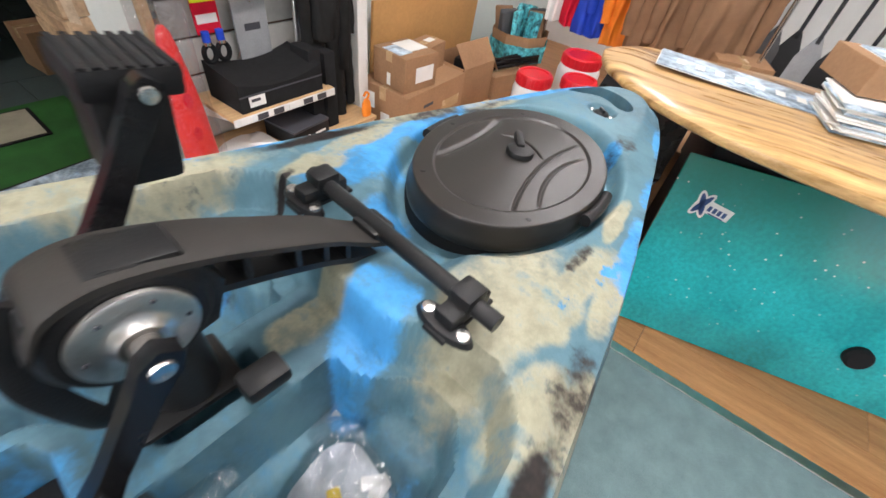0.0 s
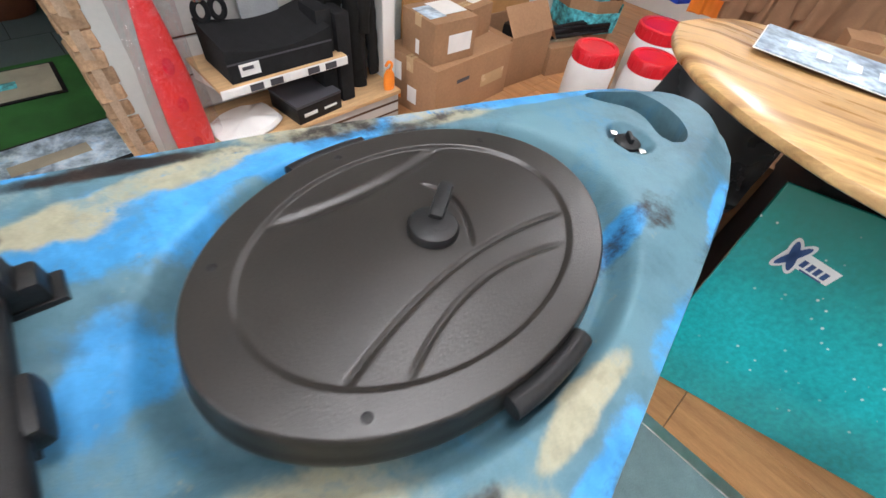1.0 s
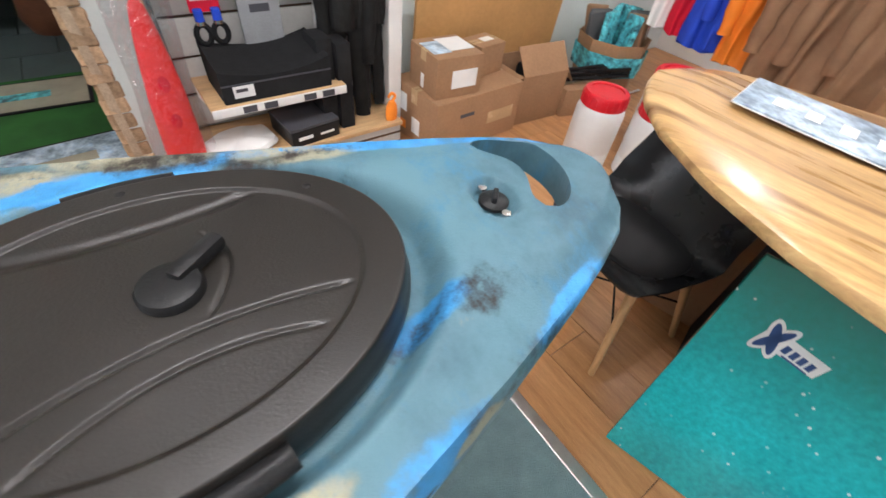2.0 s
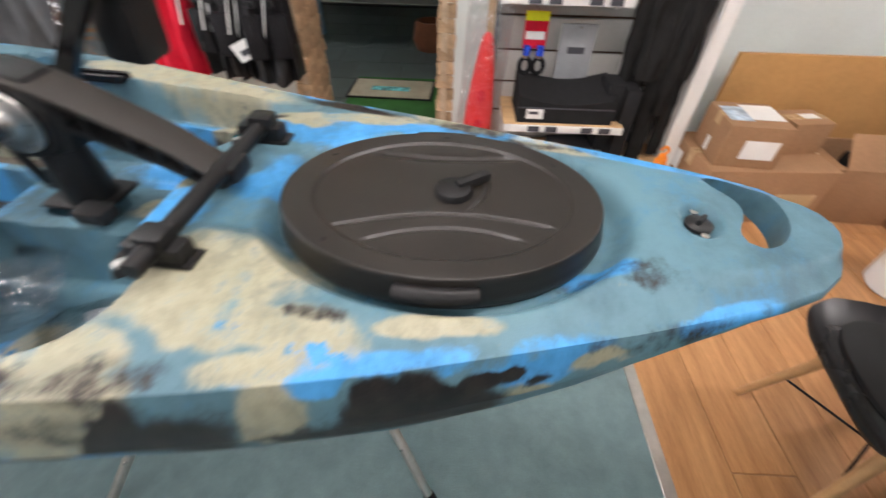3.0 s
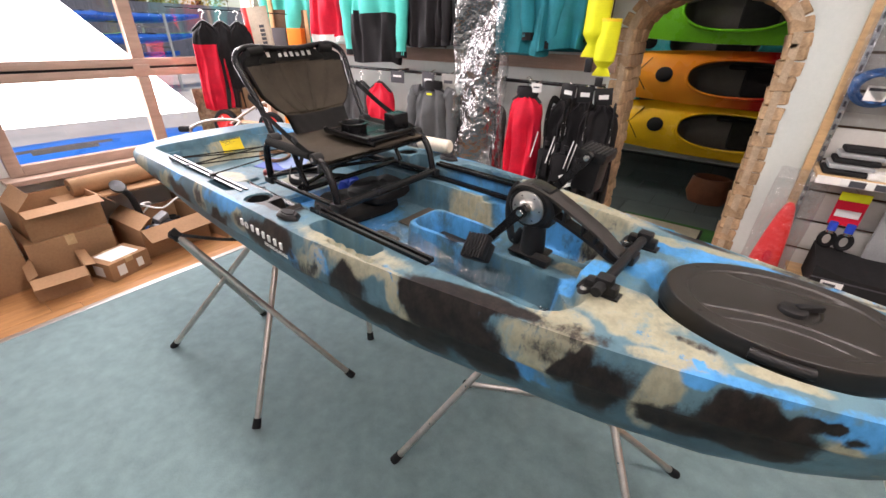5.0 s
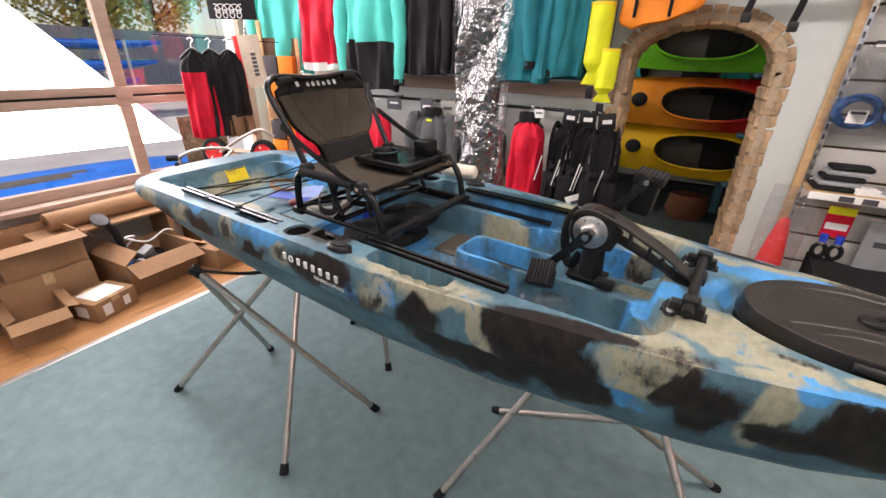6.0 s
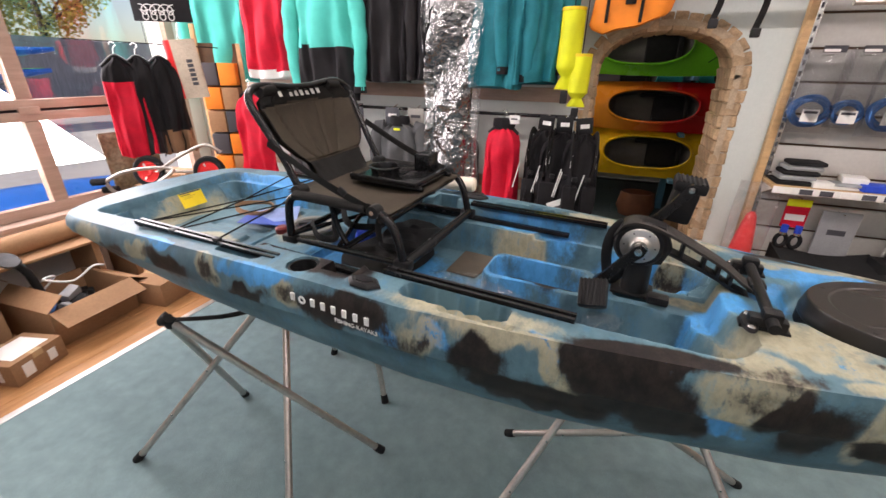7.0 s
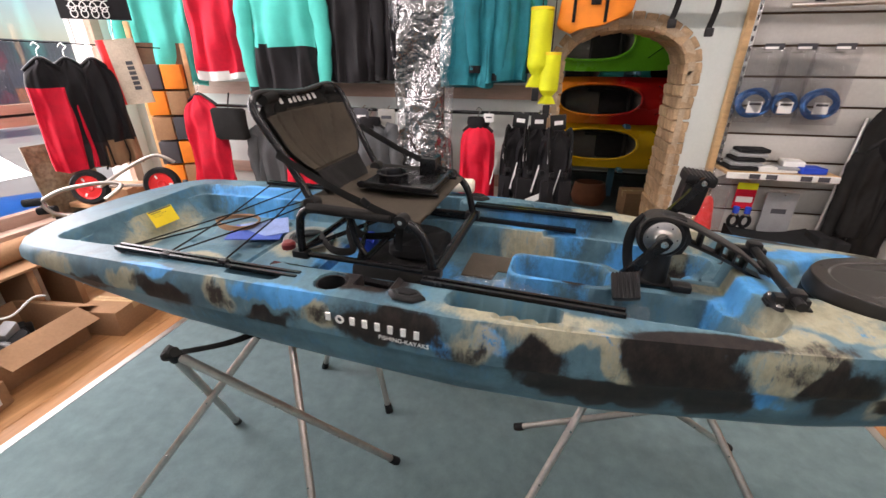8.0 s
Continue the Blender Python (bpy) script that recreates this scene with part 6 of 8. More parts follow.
# coiled ropes in clear bags
for i, (x, r, mat) in enumerate(((1.35, 0.085, M_bluerope), (1.50, 0.062, M_bluerope), (1.67, 0.088, M_bluerope))):
    p = thing("rope_pack", "coiled blue rope in a clear hanging bag", "rope pack", pose(x, 1.69, 1.30), "rope packs")
    for j in range(5):
        rr = r * (1 - 0.07 * j)
        pts = [(rr * math.cos(a), -0.010 + 0.010 * math.sin(3 * a + j) - 0.006 * (j % 2), -0.01 + rr * 0.85 * math.sin(a)) for a in (2 * math.pi * k / 40 for k in range(40))]
        part("rope_coil", tube(pts, 0.008, 8, closed=True, up=(0, 1, 0)), mat, p)
    part("card", box((-0.035, -0.036, -0.06), (0.035, -0.033, 0.00)), M_label, p, "white label card")
    part("card_print", box((-0.028, -0.0375, -0.02), (0.028, -0.0362, -0.008)), M_bars, p)
    bm = bmesh.new()
    n, k = 18, 14
    for s in (-1, 1):
        g = [[bm.verts.new(((u - 0.5) * 2.5 * r, s * (0.028 * (1 - (2 * u - 1) ** 4) * (1 - (2 * v - 1) ** 4)) - 0.012 + 0.004 * math.sin(17 * u + 9 * v + i), -1.35 * r + v * (0.30 + r))) for v in np.linspace(0, 1, n)] for u in np.linspace(0, 1, k)]
        for a in range(k - 1):
            for b in range(n - 1):
                bm.faces.new((g[a][b], g[a + 1][b], g[a + 1][b + 1], g[a][b + 1]))
    bag = part("clear_bag", bm, M_film, p, "clear plastic bag")
    part("hook", tube([(0, 0.06, 0.245), (0, -0.06, 0.245)], 0.003, 8), M_steel, p)
    part("header_card", box((-0.045, -0.062, 0.255), (0.045, -0.059, 0.285)), M_bars, p)
    part("header_label", box((-0.042, -0.0635, 0.258), (0.020, -0.0622, 0.270)), M_label, p)

# goods on the upper shelf
for i in range(5):
    x = 1.36 + 0.012 * i
    b = solid("packed_strap", box((x - 0.075, 1.585 + 0.01 * i, 0.929 + 0.024 * i), (x + 0.085, 1.735, 0.951 + 0.024 * i), 0.010), (M_foam, M_sil)[i % 2], ("flat black strap set in a clear sleeve", "flat silver-grey sleeve with a strap set")[i % 2], "strap pack", group="packs on the upper shelf")
rnd = random.Random(12)
for i, (x, y, z, w, d, h, m, lab) in enumerate(((1.55, 1.63, 0.929, 0.16, 0.10, 0.012, M_paper, "flat white instruction leaflet"), (1.60, 1.64, 0.942, 0.13, 0.10, 0.014, M_sil, "silver wrapped accessory pack"), (1.70, 1.62, 0.929, 0.13, 0.10, 0.034, M_blue, "dark blue product box"), (1.48, 1.61, 0.929, 0.09, 0.07, 0.03, M_label, "small white product box"), (1.63, 1.67, 0.957, 0.10, 0.12, 0.03, M_label, "crumpled white accessory pack"))):
    solid("product_pack", box((-w / 2, -d / 2, 0), (w / 2, d / 2, h), 0.004), m, lab, "product pack", pose(x, y, z, rnd.uniform(-1, 1), rnd.uniform(-1, 1), rnd.uniform(-18, 18)), "packs on the upper shelf")

# strap set with blue caps on a hook
sp = thing("tie_down_pack", "pair of black tie-down straps with blue ends on a red card", "strap pack", pose(1.455, 1.685, 0.70))
part("card", box((-0.055, -0.004, -0.02), (0.055, 0.0, 0.14)), M_red, sp, "red and green header card")
part("card_top", box((-0.055, -0.0055, 0.10), (0.055, -0.0042, 0.14)), M_neon, sp)
part("card_print", box((-0.045, -0.0055, 0.02), (0.045, -0.0042, 0.055)), M_label, sp)
for x in (-0.032, 0.032):
    part("cap", cyl((x, -0.02, -0.045), (x, -0.02, -0.005), 0.017, 16), M_blue, sp)
    part("chrome_ring", cyl((x, -0.02, -0.058), (x, -0.02, -0.045), 0.019, 16), M_steel, sp)
    part("strap_loop", tube([(x + 0.026 * math.cos(a), -0.02, -0.095 + 0.036 * math.sin(a)) for a in (2 * math.pi * k / 24 for k in range(24))], 0.011, 10, closed=True, up=(0, 1, 0)), M_rubber, sp)
part("hook", tube([(0, 0.07, 0.145), (0, -0.01, 0.145)], 0.003, 8), M_steel, sp)
pk = thing("accessory_pack", "flat grey accessory bag hanging on a hook", "accessory bag", pose(1.66, 1.70, 0.66))
part("bag", box((-0.085, -0.014, -0.15), (0.085, 0.0, 0.13), 0.006), M_sil, pk)
part("print_bar", box((-0.04, -0.0155, 0.0), (0.04, -0.0145, 0.03)), M_bars, pk)
part("hook", tube([(0, 0.05, 0.12), (0, -0.03, 0.12)], 0.003, 8), M_steel, pk)

# lower shelf and plinth goods
seat = thing("seat_pad", "black foam kayak seat pad with a white price card", "seat pad", pose(1.615, 1.565, 0.416))
bm = bmesh.new()
rings(bm, [[(x, -0.12, 0), (x, 0.13, 0), (x, 0.13, 0.125 + 0.035 * (x / 0.22) ** 2), (x, 0.02, 0.112 + 0.032 * (x / 0.22) ** 2), (x, -0.12, 0.092 + 0.035 * (x / 0.22) ** 2)] for x in np.linspace(-0.225, 0.225, 14)])
part("pad", bm, M_foam, seat)
part("seam", box((-0.226, -0.1225, 0.070), (0.226, -0.1195, 0.076)), M_bars, seat)
part("price_card", box((-0.185, -0.126, 0.022), (-0.105, -0.1225, 0.068)), M_label, seat, "white price card")
part("card_print", box((-0.175, -0.1275, 0.045), (-0.13, -0.1262, 0.058)), M_bars, seat)
t = thing("foam_block", "tall black foam roof bar pads standing upright", "foam pads", pose(1.88, 1.56, 0.173))
part("pad", box((-0.075, -0.07, 0), (0.0, 0.07, 0.42), 0.008), M_foam, t)
part("pad", box((0.004, -0.09, 0), (0.075, 0.05, 0.40), 0.008), M_foam, t)
bx = thing("product_box", "glossy black product box with white print", "product box", pose(1.72, 1.52, 0.173, 0, 0, 6))
part("carton", box((-0.12, -0.10, 0), (0.12, 0.12, 0.075), 0.003), M_black, bx)
part("lid", box((-0.122, -0.102, 0.0765), (0.122, 0.122, 0.090), 0.003), M_bars, bx)
part("print_bar", box((-0.09, -0.1035, 0.030), (-0.02, -0.1005, 0.045)), M_label, bx)
part("print_bar", box((0.02, -0.1035, 0.030), (0.09, -0.1005, 0.040)), M_label, bx)
# flattened pillow shape that stands for a flat white plastic sheet
pl = bmesh.new()
rings(pl, [[(0.15 * c * math.copysign(abs(math.cos(a)) ** 0.6, math.cos(a)), 0.11 * c * math.copysign(abs(math.sin(a)) ** 0.6, math.sin(a)), z + 0.006 * math.sin(5 * a)) for a in (2 * math.pi * k / 32 for k in range(32))] for c, z in ((0.6, 0.0), (0.95, 0.006), (1.0, 0.018), (0.92, 0.034), (0.6, 0.044), (0.2, 0.046))])
solid("cushion", pl, M_paper, "flat white plastic sheet lying on the plinth", "cushion", pose(1.42, 1.53, 0.176, 0, 0, 10))
oc = thing("rescue_whistle", "small orange plastic bailer on the plinth", "bailer", pose(2.15, 1.45, 0.173))
part("scoop", lathe([(0.0, 0.0), (0.03, 0.0), (0.034, 0.03), (0.030, 0.075), (0.016, 0.10), (0, 0.10)], 20, None, 1.0, 0.6), M_orange, oc)
part("grip", tube(curve_pts([(0, 0, 0.09), (0.02, 0, 0.12), (0, 0, 0.14), (-0.02, 0, 0.12)], 4), 0.007, 8, up=(0, 1, 0)), M_orange, oc)
# wetsuit things hanging at the right end of the slats
for i, (x, w, h, top, t) in enumerate(((2.00, 0.19, 0.95, 1.12, -20), (2.11, 0.18, 0.90, 1.10, 15))):
    garment("wetsuit", "black neoprene wetsuit hanging on the slat wall", "wetsuit", x, 1.60, top, w, h, M_fabric, 0.6 if i == 0 else 0.0, seed=50 + i, legs=0.45, depth=0.11, turn=t, group="wetsuits")
pw = thing("spray_deck", "black spray deck hanging on the slat wall", "spray deck", pose(2.06, 1.62, 1.08))
bm = bmesh.new()
rings(bm, [[(0.17 * c * math.cos(a), -0.02 * (1 - c) - 0.03 * math.sin(2 * a) * c, 0.26 * c * math.sin(a)) for a in (2 * math.pi * k / 36 for k in range(36))] for c in (1.0, 0.95, 0.7, 0.4, 0.1)])
part("skirt", bm, M_fabric, pw)
part("tunnel", lathe([(0.09, 0), (0.10, 0.04), (0.085, 0.12), (0.075, 0.12), (0.08, 0.04)], 24, pose(0, -0.01, 0, 90, 0, 0)), M_rubber, pw)
tri = thing("metal_hanger", "bent aluminium carrier frame leaning on the wall", "carrier frame", pose(1.86, 1.66, 0.173))
part("tube", tube([(0.0, 0.0, 0), (0.08, 0.05, 1.05)], 0.012, 12), M_alu, tri)
part("tube", tube([(0.06, -0.02, 0), (0.13, 0.05, 0.95)], 0.010, 12), M_tube, tri)
part("triangle", tube(curve_pts([(0.10, 0.0, 0.55), (0.18, -0.03, 0.42), (0.06, -0.05, 0.40), (0.10, 0.0, 0.55)], 4), 0.006, 8), M_steel, tri)

# red rescue float in a clear bag against the arch's edge
fl = thing("rescue_float", "long red rescue float in a clear plastic bag", "rescue float", pose(1.19, 1.50, 0.0, -7, 3, 0))
M_redp = surf("red_plastic", (0.74, 0.030, 0.030), 0.35, var=0.12, scale=9, fine=100, bump=0.08)
bm = bmesh.new()
rings(bm, [[(w * math.copysign(abs(math.cos(a)) ** 0.7, math.cos(a)), 0.035 * (w / 0.07) ** 0.4 * math.sin(a), z) for a in (2 * math.pi * k / 24 for k in range(24))] for z, w in ((0.005, 0.058), (0.03, 0.068), (0.25, 0.074), (0.45, 0.066), (0.60, 0.050), (0.70, 0.036), (0.755, 0.024), (0.775, 0.010))])
part("float", bm, M_redp, fl)
for z in (0.20, 0.36, 0.50):
    part("dimple", lathe([(0, 0.004), (0.020, 0.003), (0.024, 0.0), (0, 0.0)], 16, Matrix.Translation((0, -0.034, z)) @ pose(0, 0, 0, 90, 0, 0), 0.8, 1.3), M_red, fl)
bm = bmesh.new()
rings(bm, [[((0.115 - 0.02 * f) * math.cos(a) * (1 + 0.06 * math.sin(4 * a + 9 * f)), 0.055 * math.sin(a) * (1 + 0.25 * math.sin(5 * a + 14 * f)) * (1 - 0.6 * f * f), 0.004 + 0.93 * f) for a in (2 * math.pi * k / 32 for k in range(32))] for f in np.linspace(0, 1, 24)])
part("clear_bag", bm, clear("crinkled_bag", film=True, even=0.12, crinkle=13, relief=0.03), fl, "crinkled clear bag")


# ---- east side: counter, wooden board, chair, cartons, drums, paddles ----
def teal_material():
    m = surf("turquoise_resin", (0.010, 0.27, 0.30), 0.22, var=0.30, scale=1.6, fine=60, bump=0.03, tint=(0.02, 0.42, 0.44), coat=0.6)
    N, L = m.node_tree.nodes, m.node_tree.links
    b = N["Principled BSDF"]
    src = b.inputs["Base Color"].links[0].from_socket
    co = N.new("ShaderNodeTexCoord")
    vo = N.new("ShaderNodeTexVoronoi")
    vo.inputs["Scale"].default_value = 26
    L.new(co.outputs["Object"], vo.inputs["Vector"])
    nz = N.new("ShaderNodeTexNoise")
    nz.inputs["Scale"].default_value, nz.inputs["Detail"].default_value = 3.2, 3
    L.new(co.outputs["Object"], nz.inputs["Vector"])
    a = N.new("ShaderNodeMapRange")
    a.inputs[1].default_value, a.inputs[2].default_value, a.inputs[3].default_value, a.inputs[4].default_value = 0.07, 0.12, 1, 0
    L.new(vo.outputs["Distance"], a.inputs[0])
    c = N.new("ShaderNodeMapRange")
    c.inputs[1].default_value, c.inputs[2].default_value = 0.50, 0.62
    L.new(nz.outputs[0], c.inputs[0])
    mul = N.new("ShaderNodeMath")
    mul.operation = "MULTIPLY"
    L.new(a.outputs[0], mul.inputs[0])
    L.new(c.outputs[0], mul.inputs[1])
    sep = N.new("ShaderNodeSeparateXYZ")
    L.new(co.outputs["Object"], sep.inputs[0])
    gr = N.new("ShaderNodeMapRange")
    gr.inputs[1].default_value, gr.inputs[2].default_value = 0.35, 0.75
    L.new(sep.outputs[2], gr.inputs[0])
    green = N.new("ShaderNodeMix")
    green.data_type = "RGBA"
    green.inputs[7].default_value = (0.012, 0.20, 0.15, 1)
    L.new(gr.outputs[0], green.inputs[0])
    L.new(src, green.inputs[6])
    fleck = N.new("ShaderNodeMix")
    fleck.data_type = "RGBA"
    fleck.inputs[7].default_value = (0.72, 0.80, 0.78, 1)
    L.new(mul.outputs[0], fleck.inputs[0])
    L.new(green.outputs[2], fleck.inputs[6])
    L.new(fleck.outputs[2], b.inputs["Base Color"])
    return m


M_resin = teal_material()
CX = 1.985
COUNTER = Matrix.Translation((1.900, -0.250, 0)) @ pose(0, 0, 0, 0, 0, 14) @ Matrix.Translation((-CX, 0.225, 0))
LEAN = COUNTER @ Matrix.Translation((CX, 0, 0)) @ pose(0, 0, 0, 0, 12.5, 0) @ Matrix.Translation((-CX, 0, 0))
counter = thing("shop_counter", "shop counter with a glossy turquoise sea-pattern front", "counter", COUNTER)
front = part("front_panel", box((CX, -2.1, 0.012), (CX + 0.02, -0.225, 0.735), 0.004), M_resin, counter, "glossy turquoise front panel with white flecks, leaning back")
front.matrix_local = COUNTER.inverted() @ LEAN
part("body", box((CX + 0.21, -2.09, 0.0), (2.66, -0.30, 0.745), 0.004), M_dark, counter)
# black colour here replaces the shaded void between board and front panel
part("worktop", box((CX + 0.18, -2.12, 0.755), (2.70, -0.28, 0.792), 0.004), M_dark, counter, "worktop blackened in place of the dark void under the board")
stk = thing("sticker", "white and navy shop sticker shaped like two crossed kayaks", "sticker", LEAN @ pose(CX - 0.0015, -0.375, 0.575, 90, 0, -90) @ pose(0, 0, 0, 0, 0, -4))
M_navy = plain("navy_print", (0.03, 0.07, 0.20), 0.5)
lens_shape = lambda L, W: [(W * math.sin(t), L * math.cos(t)) for t in (2 * math.pi * k / 24 for k in range(24))]
part("backing", prism([(-0.062, -0.022), (0.066, -0.030), (0.072, 0.012), (-0.010, 0.022), (-0.055, 0.016)], 0, 0.0006), M_label, stk, smooth=False)
for a in (-28, 22):
    part("backing", prism(lens_shape(0.052, 0.017), 0.0002, 0.0008, pose(-0.035, 0.0, 0, 0, 0, a)), M_label, stk, smooth=False)
    part("kayak_print", prism(lens_shape(0.042, 0.010), 0.0009, 0.0014, pose(-0.035, 0.0, 0, 0, 0, a)), M_navy, stk, smooth=False)
for i, x in enumerate((-0.004, 0.014, 0.031, 0.049)):
    part("print_bar", box((x - 0.006, -0.016, 0.0008), (x + 0.006, 0.004, 0.0014), 0, pose(0, 0, 0, 0, 0, -6)), M_navy, stk, smooth=False)
part("print_bar", box((0.0, -0.025, 0.0008), (0.055, -0.021, 0.0014), 0, pose(0, 0, 0, 0, 0, -6)), M_navy, stk, smooth=False)
blk = thing("counter_knob", "round black rubber bumper on the counter front", "bumper", LEAN @ Matrix.Translation((CX, -1.06, 0.22)) @ pose(0, 0, 0, 0, -90, 0))
part("disc", lathe([(0, 0.0), (0.045, 0), (0.045, 0.018), (0.036, 0.028), (0, 0.028)], 28), M_rubber, blk)


def plank_wood():
    m = surf("striped_hollow_board_wood", (0.46, 0.27, 0.10), 0.30, var=0.25, scale=4, fine=40, bump=0.03, stretch=(9, 0.7, 3), tint=(0.60, 0.39, 0.17), coat=0.25)
    N, L = m.node_tree.nodes, m.node_tree.links
    b = N["Principled BSDF"]
    src = b.inputs["Base Color"].links[0].from_socket
    co = N.new("ShaderNodeTexCoord")
    mp = N.new("ShaderNodeMapping")
    mp.inputs["Scale"].default_value = (1, 0.06, 0.0)
    L.new(co.outputs["Object"], mp.inputs[0])
    nz = N.new("ShaderNodeTexNoise")
    nz.inputs["Scale"].default_value, nz.inputs["Detail"].default_value = 13, 4
    L.new(mp.outputs[0], nz.inputs["Vector"])
    r = N.new("ShaderNodeMapRange")
    r.inputs[1].default_value, r.inputs[2].default_value, r.inputs[4].default_value = 0.52, 0.60, 0.85
    L.new(nz.outputs[0], r.inputs[0])
    mx = N.new("ShaderNodeMix")
    mx.data_type = "RGBA"
    mx.inputs[7].default_value = (0.20, 0.095, 0.035, 1)
    L.new(r.outputs[0], mx.inputs[0])
    L.new(src, mx.inputs[6])
    L.new(mx.outputs[2], b.inputs["Base Color"])
    return m


M_board = plank_wood()
sup = thing("wooden_paddle_board", "varnished striped wooden paddle board lying on the counter", "paddle board", pose(2.165, 0.225, 0.793, 0, 0, 5))
bm = bmesh.new()
rows = []
for q in np.linspace(0, 1, 60):
    yy = -2.6 * q ** 1.35
    hw = np.interp(-yy, [0, 0.004, 0.02, 0.06, 0.14, 0.28, 0.45, 0.65, 1.0, 1.6, 2.6], [0.012, 0.040, 0.090, 0.160, 0.235, 0.310, 0.365, 0.400, 0.425, 0.44, 0.40])
    lift = 0.085 * math.exp(yy / 0.45)
    th = np.interp(-yy, [0, 0.1, 0.6, 1.5], [0.028, 0.052, 0.088, 0.10])
    sec = []
    for k in range(32):
        a = 2 * math.pi * k / 32
        ca, sa = math.cos(a), math.sin(a)
        sec.append((hw * math.copysign(abs(ca) ** 0.55, ca), yy, lift + th * 0.5 + th * 0.5 * math.copysign(abs(sa) ** 0.7, sa) * (1.0 if sa > 0 else 0.9)))
    rows.append(sec)
rings(bm, rows)
bmesh.ops.recalc_face_normals(bm, faces=bm.faces)
part("board", bm, M_board, sup)

M_print = surf("blue_photo_print", (0.13, 0.25, 0.42), 0.45, var=0.7, scale=9, fine=40, bump=0.0, tint=(0.46, 0.56, 0.66))
TOPZ = 0.90
leaf = thing("leaflet_strip", "row of blue and white brochures laid on the board", "brochures", pose(2.265, -0.21, TOPZ + 0.012, 2.5, -1, 9))
part("sheet", box((-0.090, -0.26, 0.0), (0.090, 0.26, 0.004), 0.001), M_print, leaf)
part("white_border", box((-0.093, -0.263, -0.0015), (0.093, 0.263, -0.0002)), M_paper, leaf)
for i in range(7):
    part("print_bar", box((-0.03, -0.22 + 0.065 * i, 0.0042), (0.02, -0.19 + 0.065 * i, 0.0048)), M_paper, leaf)
mag = thing("magazine_stack", "uneven stack of printed magazines on the board", "magazines", pose(2.235, -0.62, TOPZ + 0.002, 0, 0, 15))
rnd = random.Random(5)
for i in range(14):
    part("magazine", box((-0.105, -0.15, 0.006 * i), (0.105, 0.15, 0.006 * i + 0.0052), 0.0, pose(rnd.uniform(-0.012, 0.012), rnd.uniform(-0.02, 0.02), 0, 0, 0, rnd.uniform(-5, 5))), M_paper if i % 4 else M_print, mag)
lb = thing("leaflet_box", "brown cardboard leaflet box with a blue and white brochure", "leaflet box", pose(2.345, -0.60, TOPZ + 0.090, 0, 0, 25))
part("carton", box((-0.12, -0.16, 0), (0.12, 0.16, 0.085), 0.003), M_card, lb)
part("brochure", box((-0.10, -0.13, 0.0855), (0.09, 0.11, 0.089)), M_print, lb)
part("brochure_edge", box((-0.104, -0.134, 0.0851), (0.094, 0.114, 0.0854)), M_paper, lb)


